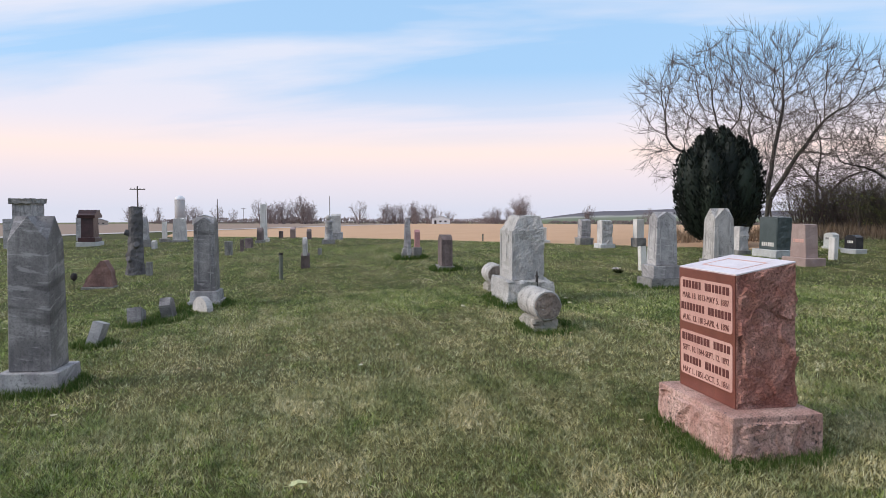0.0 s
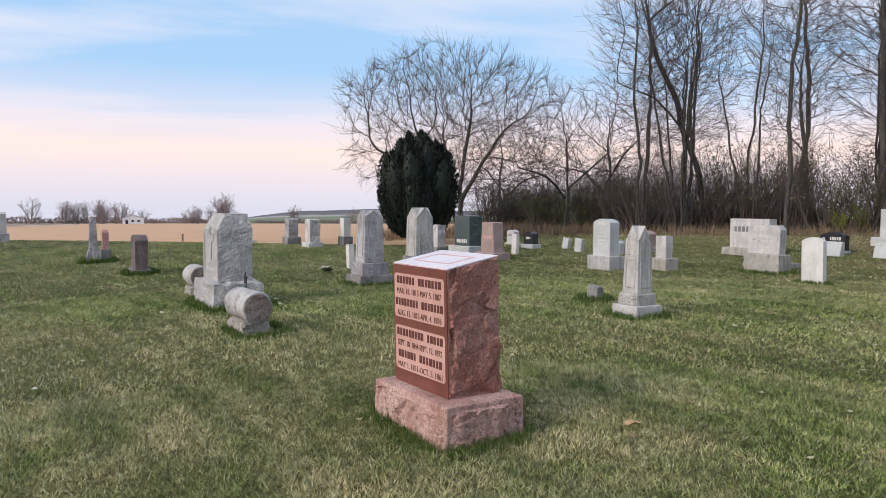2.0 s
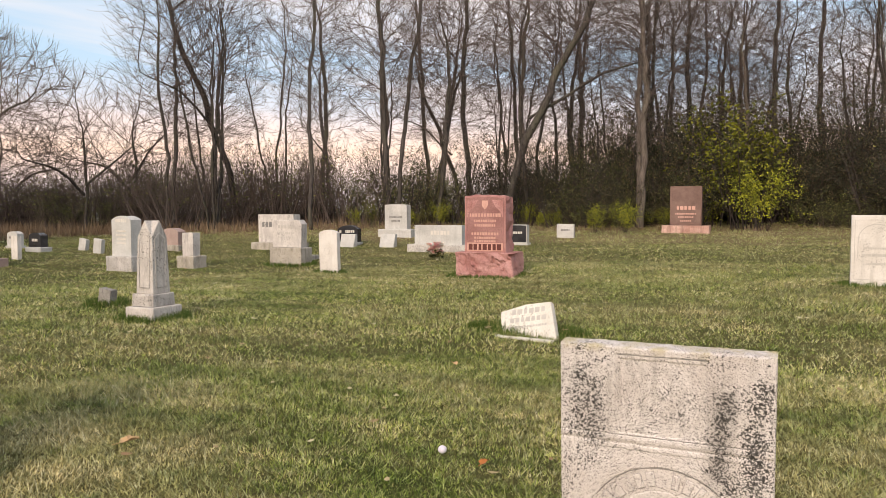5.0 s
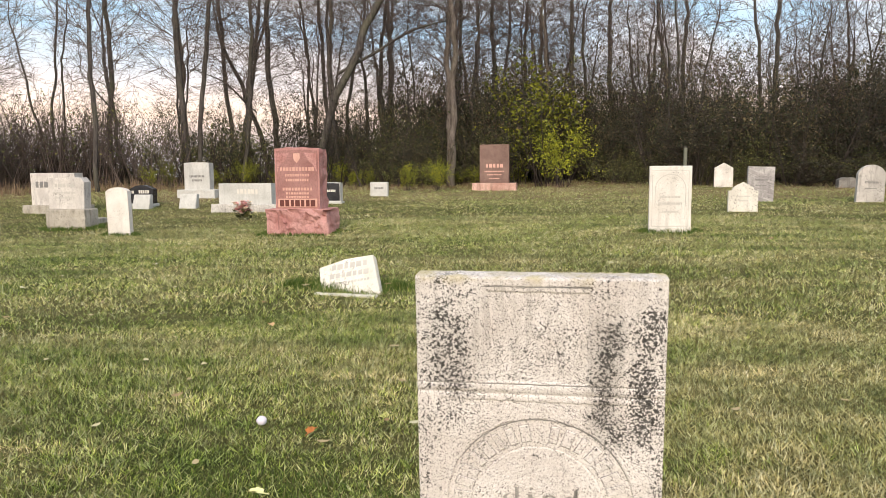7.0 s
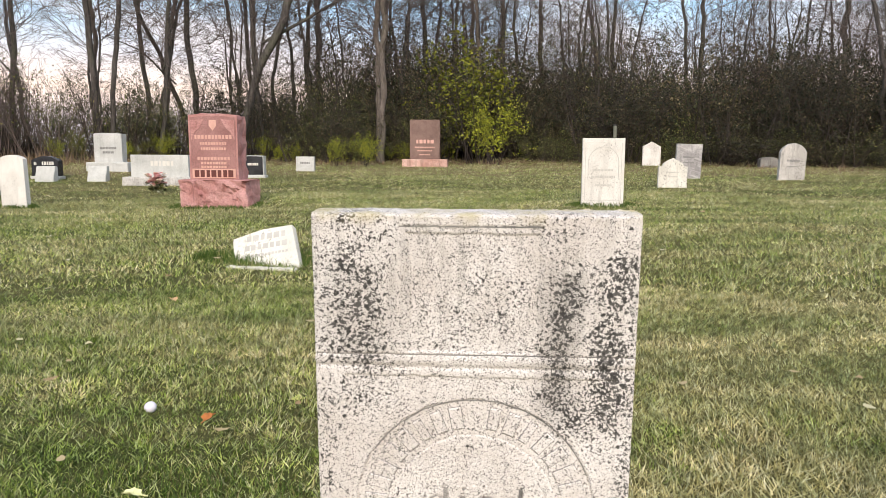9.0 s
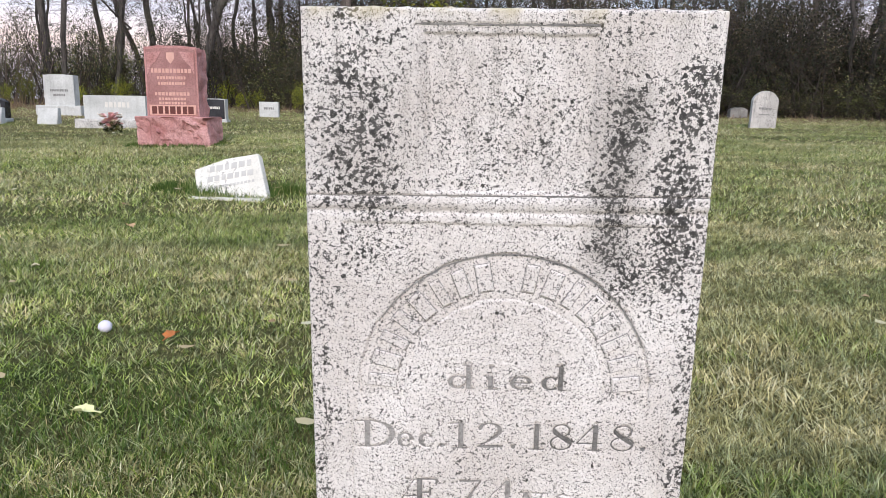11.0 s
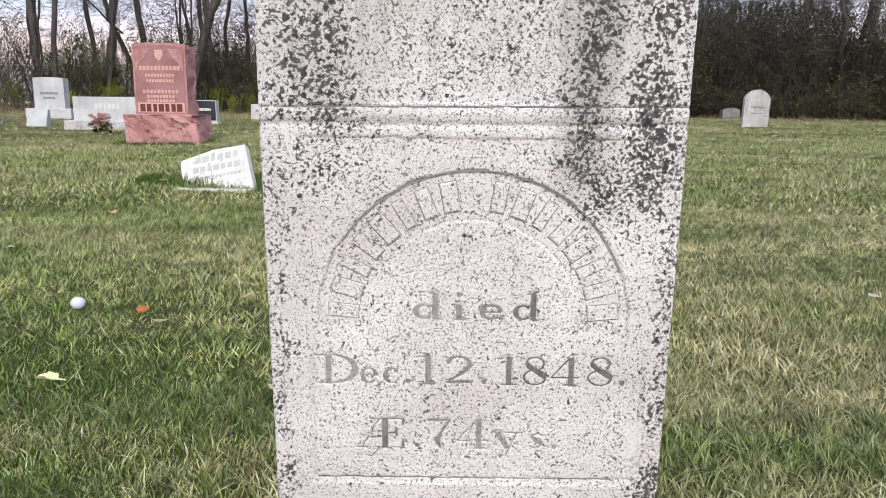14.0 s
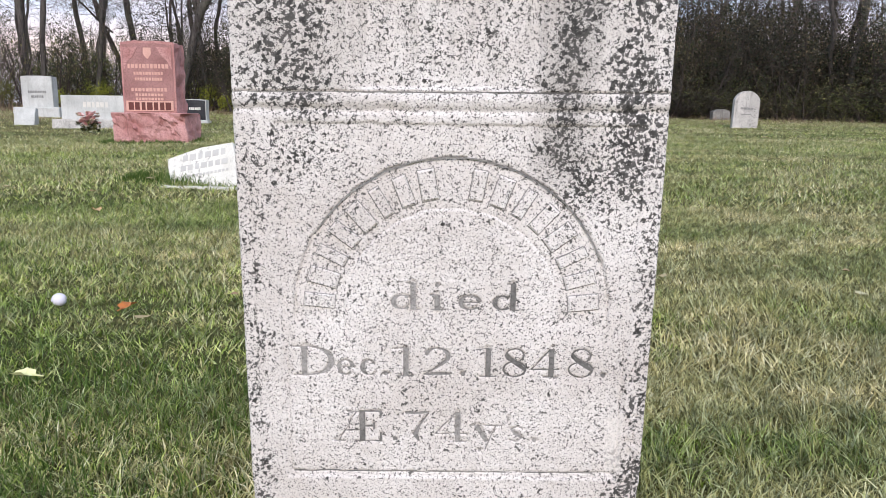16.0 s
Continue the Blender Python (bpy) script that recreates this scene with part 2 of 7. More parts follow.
def hero_stone():
    """White marble with black lichen: dense specks, dark runs under the cornice and a pale clean lower part."""
    m = M("lichened_white_marble", 0.72, 0.3)
    v = m.where(False)
    col = m.mix(m.ramp(m.noise(v, 5, 6), [(0.38, BLACK), (0.62, WHITE)]), (0.62, 0.575, 0.55), (0.75, 0.715, 0.70))
    fine = m.noise(v, 260, 3, 0.7)
    col = m.mix(m.math("MULTIPLY", m.ramp(fine, [(0.34, WHITE), (0.50, BLACK)]), 0.34), col, (0.36, 0.34, 0.32))
    sx = m.node("ShaderNodeSeparateXYZ")
    m.link(v, sx.inputs[0])
    X, Z = sx.outputs["X"], sx.outputs["Z"]
    wob = m.math("MULTIPLY", m.math("SUBTRACT", m.noise(v, 9, 5, 0.6), 0.5), 0.09)

    def run(cx, half, z0, z1):
        """A dark run: its middle, half width, foot and head."""
        f = m.math("SUBTRACT", 1.0, m.math("DIVIDE", m.math("ABSOLUTE", m.math("ADD", m.math("ADD", X, wob), -cx), 0.0), half))
        zz = m.math("ADD", Z, m.math("MULTIPLY", wob, 3.6))
        g = m.math("MINIMUM", m.math("DIVIDE", m.math("SUBTRACT", zz, z0), 0.10), m.math("DIVIDE", m.math("SUBTRACT", z1, zz), 0.08))
        n = m.node("ShaderNodeMath")
        n.operation, n.use_clamp = "MINIMUM", True
        m.link(f, n.inputs[0])
        m.link(g, n.inputs[1])
        return n.outputs[0]

    # middle, half width, foot, head and strength of each run
    table = ((0.150, 0.048, 0.58, 0.87, 0.95), (0.140, 0.055, 0.70, 1.04, 0.40), (0.235, 0.065, 0.52, 0.90, 1.0), (-0.205, 0.105, 0.64, 0.90, 0.85), (-0.215, 0.07, 0.78, 1.03, 0.6), (0.255, 0.045, -0.1, 0.22, 1.0), (0.185, 0.060, 0.48, 0.70, 0.9), (-0.20, 0.09, 0.52, 0.71, 0.55), (-0.268, 0.026, 0.05, 0.66, 0.55), (0.268, 0.028, 0.2, 0.7, 0.65), (0.0, 0.13, 0.66, 0.86, 0.45))
    runs = [m.math("MULTIPLY", m.math("MINIMUM", m.math("MULTIPLY", run(*q[:4]), 1.25), 1.0), q[4]) for q in table]
    where = runs[0]
    for r in runs[1:]:
        where = m.math("MAXIMUM", where, r)
    # a grey film in upright streaks, thickest under the head
    st = m.node("ShaderNodeMapping")
    st.inputs["Scale"].default_value = (34, 34, 3.2)
    m.link(v, st.inputs[0])
    streak = m.ramp(m.noise(st.outputs[0], 1.6, 5, 0.65), [(0.44, BLACK), (0.66, WHITE)])
    high = m.ramp(Z, [(0.64, BLACK), (0.80, WHITE)])
    dust = m.ramp(m.noise(v, 420, 4, 0.8), [(0.42, BLACK), (0.60, WHITE)])
    col = m.mix(m.math("MULTIPLY", m.math("MULTIPLY", streak, high), m.math("MULTIPLY", dust, 0.75)), col, (0.20, 0.19, 0.165))
    film = m.math("MULTIPLY", m.math("MAXIMUM", runs[0], m.math("MULTIPLY", runs[3], 0.40)), m.ramp(m.noise(v, 380, 4, 0.8), [(0.36, BLACK), (0.58, WHITE)]))
    col = m.mix(m.math("MULTIPLY", film, 0.72), col, (0.125, 0.122, 0.108))
    # rosettes of black lichen, from pin pricks to blots a finger wide
    warp = m.node("ShaderNodeVectorMath")
    warp.operation = "MULTIPLY_ADD"
    wn3 = m.node("ShaderNodeTexNoise", Scale=130.0, Detail=3.0)
    m.link(v, wn3.inputs["Vector"])
    m.link(wn3.outputs["Color"], warp.inputs[0])
    warp.inputs[1].default_value = (0.006, 0.006, 0.006)
    m.link(v, warp.inputs[2])
    clump = m.math("MULTIPLY", m.math("SUBTRACT", m.noise(v, 20, 5, 0.7), 0.5), 0.30)
    tear = m.math("MULTIPLY", m.math("SUBTRACT", m.noise(v, 520, 3, 0.7), 0.5), 0.16)
    for size, lift, edge, tone in ((190, 0.175, 0.652, (0.045, 0.044, 0.042)), (95, 0.120, 0.690, (0.035, 0.034, 0.033))):
        f = m.math("ADD", m.math("ADD", m.math("ADD", m.noise(warp.outputs[0], size, 3, 0.6), clump), m.math("MULTIPLY", where, lift)), tear)
        col = m.mix(m.math("MULTIPLY", m.ramp(f, [(edge - 0.012, BLACK), (edge + 0.016, WHITE)]), 0.93), col, tone)
    for size, lo_, tone, amount in ((250, 0.594, (0.070, 0.066, 0.064), 0.92), (400, 0.580, (0.10, 0.092, 0.09), 0.85), (90, 0.690, (0.04, 0.04, 0.04), 0.9)):
        here = m.math("ADD", m.noise(v, size, 3, 0.6), m.math("MULTIPLY", m.math("SUBTRACT", m.noise(v, 26, 4, 0.7), 0.5), 0.10))
        col = m.mix(m.math("MULTIPLY", m.ramp(here, [(lo_, BLACK), (lo_ + 0.035, WHITE)]), amount), col, tone)
    # the fresh stone of the chipped corner
    ch = m.math("MULTIPLY", m.math("MULTIPLY", m.math("GREATER_THAN", m.math("ADD", X, m.math("MULTIPLY", wob, 0.25)), 0.224), m.math("LESS_THAN", m.math("ADD", X, m.math("MULTIPLY", wob, 0.25)), 0.249)), m.math("MULTIPLY", m.math("GREATER_THAN", Z, 0.172), m.math("LESS_THAN", m.math("ADD", Z, wob), 0.262)))
    col = m.mix(m.math("MULTIPLY", ch, 0.50), col, (0.74, 0.70, 0.67))
    moss = m.ramp(m.math("ADD", Z, m.math("MULTIPLY", wob, 0.5)), [(0.928, BLACK), (0.955, WHITE)])
    col = m.mix(m.math("MULTIPLY", m.math("MULTIPLY", moss, m.ramp(m.noise(v, 14, 3), [(0.45, BLACK), (0.6, WHITE)])), 0.7), col, (0.42, 0.36, 0.17))
    return m.done(col, m.math("ADD", fine, m.math("MULTIPLY", m.noise(v, 40, 4), 1.0)), 0.6, 0.0022)


HERO = hero_stone()
# letter stone: darker for grime and for shade painted into the cuts
HEROCUT = stone("grey_letter_grime_and_shade", (0.15, 0.145, 0.14), (0.37, 0.355, 0.345), 0.8, 200, 0.5, 0.5, stained=0.2, stain=(0.3, 0.29, 0.28), spots=120)
# groove stone: dark from grime and from shade put into the colour
HEROLINE = stone("dark_groove_grime_and_shade", (0.16, 0.155, 0.15), (0.34, 0.33, 0.31), 0.85, 160, 0.5, 0.5, stained=0.4, stain=(0.08, 0.08, 0.08), spots=120)


def blade_shader(m, col):
    """Thin blades let part of the light through."""
    tr = m.node("ShaderNodeBsdfTranslucent")
    mx = m.node("ShaderNodeMixShader")
    mx.inputs[0].default_value = 0.18
    m.link(col, m.b.inputs["Base Color"])
    m.link(col, tr.inputs["Color"])
    m.link(m.b.outputs[0], mx.inputs[1])
    m.link(tr.outputs[0], mx.inputs[2])
    m.link(mx.outputs[0], m.t.nodes["Material Output"].inputs["Surface"])
    return m.m


PATCHES = ((4.6, 0.6, 0.14), (1.9, 4.6, 0.6))  # smaller dried patches: place and spread


def straw_share(m, p):
    """Where the lawn has dried: broad patches, mowing bands and small tufts."""
    patch = m.ramp(m.noise(p, 0.42, 5, 0.6), [(0.38, BLACK), (0.60, WHITE)])
    fine = m.ramp(m.noise(p, 5.5, 4, 0.65), [(0.36, BLACK), (0.66, WHITE)])
    mp = m.node("ShaderNodeMapping")
    mp.vector_type = "TEXTURE"
    mp.inputs["Rotation"].default_value = (0, 0, radians(29))
    mp.inputs["Scale"].default_value = (1.0, 6.5, 1)
    m.link(p, mp.inputs[0])
    band = m.ramp(m.noise(mp.outputs[0], 2.0, 3), [(0.42, BLACK), (0.60, WHITE)])
    f = m.math("ADD", m.math("MULTIPLY", patch, 0.33), m.math("MULTIPLY", fine, 0.36))
    f = m.math("ADD", f, m.math("MULTIPLY", band, 0.42))
    # a broad dried stretch between the first rows of stones
    sx = m.node("ShaderNodeSeparateXYZ")
    m.link(p, sx.inputs[0])
    qx = m.math("MULTIPLY", m.math("ADD", sx.outputs["X"], 1.2), 0.27)
    qy = m.math("MULTIPLY", m.math("ADD", sx.outputs["Y"], -6.6), 0.30)
    q = m.math("ADD", m.math("MULTIPLY", qx, qx), m.math("MULTIPLY", qy, qy))
    dry = m.math("MAXIMUM", m.math("SUBTRACT", 1.0, m.math("MULTIPLY", q, 0.8)), 0.0)
    for ax, ay, k in PATCHES:
        qx, qy = m.math("ADD", sx.outputs["X"], -ax), m.math("ADD", sx.outputs["Y"], -ay)
        q = m.math("MULTIPLY", m.math("ADD", m.math("MULTIPLY", qx, qx), m.math("MULTIPLY", qy, qy)), k)
        dry = m.math("MAXIMUM", dry, m.math("SUBTRACT", 1.0, q))
    f = m.math("ADD", f, m.math("MULTIPLY", m.ramp(m.math("MULTIPLY", sx.outputs["X"], 0.1), [(0.35, BLACK), (0.85, WHITE)]), 0.22))
    return m.math("ADD", f, m.math("MULTIPLY", dry, m.ramp(m.noise(p, 2.6, 4), [(0.34, (0.30, 0.30, 0.30)), (0.58, (1.0, 1.0, 1.0))])))


def grass_material():
    m = M("lawn_grass", 0.48, 0.35)
    geo = m.node("ShaderNodeNewGeometry")
    p = geo.outputs["Position"]
    isl = geo.outputs["Random Per Island"]
    green = m.ramp(isl, [(0.0, (0.070, 0.115, 0.020)), (0.35, (0.36, 0.46, 0.085)), (0.65, (0.74, 0.80, 0.25)), (1.0, (0.96, 0.96, 0.58))])
    straw = m.ramp(isl, [(0.0, (0.22, 0.185, 0.085)), (0.35, (0.66, 0.565, 0.27)), (0.65, (0.93, 0.82, 0.47)), (1.0, (0.97, 0.91, 0.68))])
    pick = m.math("GREATER_THAN", straw_share(m, p), m.math("FRACT", m.math("MULTIPLY", isl, 37.7), 0.0))
    tone = m.ramp(m.noise(p, 9.0, 4, 0.7), [(0.38, (0.50, 0.54, 0.48)), (0.55, WHITE)])
    clump = m.ramp(m.noise(p, 34, 2, 0.6), [(0.40, (0.48, 0.52, 0.46)), (0.55, WHITE)])
    tone = m.mix(1.0, tone, clump, "MULTIPLY")
    mp = m.node("ShaderNodeMapping")
    mp.vector_type = "TEXTURE"
    mp.inputs["Rotation"].default_value = (0, 0, radians(29))
    mp.inputs["Scale"].default_value = (0.7, 4.5, 1)
    m.link(p, mp.inputs[0])
    lane_tone = m.ramp(m.noise(mp.outputs[0], 2.2, 4), [(0.40, (0.62, 0.69, 0.60)), (0.56, WHITE)])
    tone = m.mix(1.0, tone, lane_tone, "MULTIPLY")
    growth = m.ramp(m.noise(p, 1.3, 4, 0.65), [(0.40, (0.66, 0.74, 0.60)), (0.60, WHITE)])
    tone = m.mix(1.0, tone, growth, "MULTIPLY")
    return blade_shader(m, m.mix(1.0, m.mix(pick, green, straw), tone, "MULTIPLY"))


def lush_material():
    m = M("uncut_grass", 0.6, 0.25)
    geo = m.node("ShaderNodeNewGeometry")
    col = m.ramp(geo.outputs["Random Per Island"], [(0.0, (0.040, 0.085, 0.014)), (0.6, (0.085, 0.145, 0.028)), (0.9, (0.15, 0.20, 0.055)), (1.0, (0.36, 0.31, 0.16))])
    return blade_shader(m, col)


def ground_material():
    m = M("ground", 0.95, 0.1)
    geo = m.node("ShaderNodeNewGeometry")
    p = geo.outputs["Position"]
    blade = m.noise(p, 60, 4, 0.8)
    lawn = m.mix(straw_share(m, p), (0.060, 0.080, 0.022), (0.17, 0.15, 0.065))
    lawn = m.mix(m.ramp(blade, [(0.32, WHITE), (0.60, BLACK)]), lawn, (0.020, 0.026, 0.010))
    field = m.mix(m.noise(p, 0.35, 5), (0.53, 0.33, 0.20), (0.66, 0.43, 0.28))
    mp = m.node("ShaderNodeMapping")
    mp.inputs["Rotation"].default_value = (0, 0, 0.5)
    mp.inputs["Scale"].default_value = (0.02, 0.35, 0.1)
    m.link(p, mp.inputs[0])
    field = m.mix(m.math("MULTIPLY", m.noise(mp.outputs[0], 1.0, 4), 0.35), field, (0.40, 0.26, 0.15))
    far = m.mix(m.noise(p, 0.006, 3), (0.20, 0.17, 0.10), (0.12, 0.15, 0.06))
    # the stubble field lies past a line across the slope
    sx = m.node("ShaderNodeSeparateXYZ")
    m.link(p, sx.inputs[0])
    wob = m.math("MULTIPLY", m.math("SUBTRACT", m.noise(p, 0.6, 4), 0.5), 1.2)
    s1 = m.math("ADD", m.math("ADD", m.math("MULTIPLY", sx.outputs["X"], 0.587), m.math("MULTIPLY", sx.outputs["Y"], 0.809)), wob)
    mask1 = m.math("GREATER_THAN", s1, 18.6)
    s2 = m.math("ADD", m.math("MULTIPLY", sx.outputs["X"], 1.0), m.math("MULTIPLY", sx.outputs["Y"], 0.70))
    mask2 = m.math("GREATER_THAN", s2, -2.0)
    r2 = m.math("LESS_THAN", sx.outputs["Y"], 420.0)
    mask3 = m.math("LESS_THAN", m.math("ADD", sx.outputs["X"], m.math("MULTIPLY", sx.outputs["Y"], -0.30)), -2.4)
    mask = m.math("MULTIPLY", m.math("MULTIPLY", mask1, mask2), m.math("MULTIPLY", r2, mask3))
    beyond = m.math("GREATER_THAN", sx.outputs["Y"], 420.0)
    litter_at = m.ramp(m.math("ADD", m.math("ADD", m.math("MULTIPLY", sx.outputs["X"], 0.0435), m.math("MULTIPLY", sx.outputs["Y"], 0.0215)), m.math("MULTIPLY", m.noise(p, 0.8, 4), 0.25)), [(0.0, BLACK), (1.0, WHITE)])
    litter = m.mix(m.noise(p, 9, 5), (0.10, 0.075, 0.045), (0.22, 0.165, 0.10))
    lawn = m.mix(m.ramp(litter_at, [(0.985, BLACK), (1.0, WHITE)]), lawn, litter)
    past = m.math("LESS_THAN", m.math("ADD", sx.outputs["X"], m.math("MULTIPLY", sx.outputs["Y"], 0.22)), -43.0)
    col = m.mix(mask, lawn, field)
    col = m.mix(m.math("MULTIPLY", past, r2), col, m.mix(m.noise(mp.outputs[0], 1.0, 4), (0.27, 0.20, 0.16), (0.36, 0.27, 0.21)))
    col = m.mix(beyond, col, far)
    return m.done(col, blade, 0.6, 0.02)


GRASS, LUSH, GROUND = grass_material(), lush_material(), ground_material()


def bark(name, a, b):
    m = M(name, 0.9, 0.15)
    v = m.where()
    mp = m.node("ShaderNodeMapping")
    mp.inputs["Scale"].default_value = (9, 9, 1.6)
    m.link(v, mp.inputs[0])
    n = m.noise(mp.outputs[0], 2.0, 6, 0.65)
    big = m.noise(v, 0.8, 4)
    col = m.mix(m.ramp(n, [(0.35, BLACK), (0.65, WHITE)]), a, b)
    col = m.mix(m.math("MULTIPLY", m.ramp(big, [(0.5, BLACK), (0.7, WHITE)]), 0.5), col, (0.11, 0.115, 0.075))
    return m.done(col, n, 0.8, 0.02)


BARK = bark("grey_brown_bark", (0.040, 0.036, 0.034), (0.105, 0.094, 0.089))
# far twigs: distance haze is painted in as a paler, greyer colour
FARTWIG = plain("haze_paled_far_twigs", (0.25, 0.20, 0.195), 0.9, 0.25, 0.3)
BARKPALE = bark("pale_bark", (0.085, 0.073, 0.064), (0.19, 0.162, 0.146))
BRUSHSTEM = plain("dark_brush_stems", (0.062, 0.050, 0.046), 0.9, 0.4, 3)
TWIG = plain("fine_twigs", (0.118, 0.094, 0.086), 0.9, 0.35, 3)


def leaves(name, stops, spec=0.3):
    m = M(name, 0.6, spec)
    geo = m.node("ShaderNodeNewGeometry")
    o = m.node("ShaderNodeObjectInfo")
    f = m.math("FRACT", m.math("ADD", geo.outputs["Random Per Island"], m.math("MULTIPLY", o.outputs["Random"], 0.2)), 0.0)
    tone = m.math("ADD", m.math("MULTIPLY", o.outputs["Random"], 0.95), 0.40)
    grey = m.node("ShaderNodeCombineColor")
    for i in range(3):
        m.link(tone, grey.inputs[i])
    return m.done(m.mix(1.0, m.ramp(f, stops), grey.outputs[0], "MULTIPLY"))


BRUSHLEAF = leaves("brush_leaves", [(0.0, (0.040, 0.058, 0.019)), (0.5, (0.098, 0.120, 0.040)), (0.8, (0.17, 0.155, 0.065)), (1.0, (0.32, 0.33, 0.10))])
DARKLEAF = leaves("dark_brush_leaves", [(0.0, (0.018, 0.026, 0.012)), (0.45, (0.046, 0.058, 0.026)), (0.80, (0.115, 0.085, 0.055)), (1.0, (0.20, 0.165, 0.09))])
YELLOWLEAF = leaves("yellow_green_leaves", [(0.0, (0.09, 0.12, 0.014)), (0.5, (0.24, 0.27, 0.024)), (1.0, (0.46, 0.46, 0.045))])
YEWLEAF = leaves("dark_evergreen_needles", [(0.0, (0.006, 0.011, 0.008)), (0.7, (0.012, 0.021, 0.014)), (1.0, (0.022, 0.036, 0.022))])
WEED = leaves("dry_weeds", [(0.0, (0.20, 0.13, 0.08)), (0.6, (0.36, 0.25, 0.16)), (1.0, (0.48, 0.36, 0.25))])
LITTER = leaves("fallen_leaf_colours", [(0.0, (0.30, 0.16, 0.07)), (0.45, (0.50, 0.40, 0.22)), (0.8, (0.62, 0.58, 0.36)), (1.0, (0.70, 0.66, 0.50))])


# ---- helpers ----
def part(name, bm, mat, parent=None, label="", smooth=False):
    me = bpy.data.meshes.new(name)
    if isinstance(bm, bpy.types.Mesh):
        me = bm
    else:
        bmesh.ops.recalc_face_normals(bm, faces=bm.faces)
        bm.to_mesh(me)
        bm.free()
    if smooth:
        me.polygons.foreach_set("use_smooth", [True] * len(me.polygons))
    if not me.materials:
        me.materials.append(mat)
    ob = new(name, me)
    if parent:
        ob.parent = parent
    if label:
        ob["label"] = label
    return ob


def raw(name, verts, faces, mat):
    """A mesh from arrays: verts (n,3), faces (m,k)."""
    verts = np.asarray(verts, dtype=np.float32)
    faces = np.asarray(faces, dtype=np.int32)
    me = bpy.data.meshes.new(name)
    me.vertices.add(len(verts))
    me.vertices.foreach_set("co", verts.ravel())
    k = faces.shape[1]
    me.loops.add(faces.size)
    me.loops.foreach_set("vertex_index", faces.ravel())
    me.polygons.add(len(faces))
    me.polygons.foreach_set("loop_start", np.arange(len(faces), dtype=np.int32) * k)
    me.polygons.foreach_set("loop_total", np.full(len(faces), k, dtype=np.int32))
    me.update(calc_edges=True)
    me.materials.append(mat)
    return me


def thing(name, x, y, rz=0.0, label="", category="", group="", lean=0.0, tip=0.0, dz=0.0):
    ob = new(name)
    ob.empty_display_size = 0.1
    ob.matrix_basis = Matrix.Translation((x, y, ground(x, y) + dz)) @ Euler((0, 0, radians(rz))).to_matrix().to_4x4() @ Euler((radians(lean), radians(tip), 0)).to_matrix().to_4x4()
    return tagged(ob, label, category, group)


def box(w, d, h, z0=0.0, bev=0.008, x=0.0, y=0.0, tw=1.0, td=1.0):
    """A bevelled block on z0; its top is tw, td times as wide and deep."""
    bm = bmesh.new()
    bmesh.ops.create_cube(bm, size=1.0)
    for v in bm.verts:
        top = v.co.z > 0
        v.co = Vector((v.co.x * w * (tw if top else 1) + x, v.co.y * d * (td if top else 1) + y, z0 + (h if top else 0)))
    if bev:
        bmesh.ops.bevel(bm, geom=bm.edges[:], offset=bev, segments=2, affect="EDGES", profile=0.6)
    return bm


def prism(profile, d, y=0.0, bev=0.006):
    """An upright outline (x, z) with depth d, centred on y."""
    bm = bmesh.new()
    a = [bm.verts.new((px, y - d / 2, pz)) for px, pz in profile]
    b = [bm.verts.new((px, y + d / 2, pz)) for px, pz in profile]
    n = len(a)
    bm.faces.new(a)
    bm.faces.new(b[::-1])
    for i in range(n):
        bm.faces.new((a[i], b[i], b[(i + 1) % n], a[(i + 1) % n]))
    if bev:
        sharp = [e for e in bm.edges if abs(e.verts[0].co.y - e.verts[1].co.y) < 1e-6]
        bmesh.ops.bevel(bm, geom=sharp, offset=bev, segments=2, affect="EDGES", profile=0.6)
    return bm


def roughen(bm, amp, scale=6.0, cut=8, seed=0.0, keep=None, facets=False):
    """Breaks a block's faces into a grid and pushes it in and out, as rock face; keep(co) holds a point where it is."""
    bmesh.ops.triangulate(bm, faces=[f for f in bm.faces if len(f.verts) > 4])
    for _ in range(7):
        long = [e for e in bm.edges if e.calc_length() > cut * 0.01]
        if not long:
            break
        bmesh.ops.subdivide_edges(bm, edges=long, cuts=1, use_grid_fill=True)
    bmesh.ops.recalc_face_normals(bm, faces=bm.faces)
    bm.normal_update()
    for v in bm.verts:
        if keep and keep(v.co):
            continue
        q = v.co * scale + Vector((seed, seed * 2, 0))
        w = q + 0.6 * noise.noise_vector(q * 1.3)
        if facets:
            # split rock: tilted cells, with smaller chips on them
            f = 0.0
            for k, g in ((0.8, 1.0), (2.1, 0.42)):
                c = noise.voronoi(w * k)[1][0]
                tilt = noise.cell_vector(c * 3.7 + Vector((0.5, 0.5, 0.5))) * 2 - Vector((1, 1, 1))
                f += g * tilt.dot(w * k - c) * 1.6
            v.co += v.normal * amp * (f + 0.25 * noise.noise(q * 6))
            continue
        d = noise.voronoi(w * 1.5)[0]
        f = noise.noise(q) + 0.9 * (d[1] - d[0]) + 0.45 * noise.noise(q * 3.1) + 0.35 * noise.noise(q * 7)
        v.co += v.normal * amp * (f - 0.35)
    return bm


def arc(w, z, rise, n=10):
    """Points of a segmental top from right to left."""
    r = (w * w / 4 + rise * rise) / (2 * rise)
    a = math.asin(min(1, w / 2 / r))
    return [(r * math.sin(a - 2 * a * i / n), z + rise - r + r * math.cos(a - 2 * a * i / n)) for i in range(n + 1)]


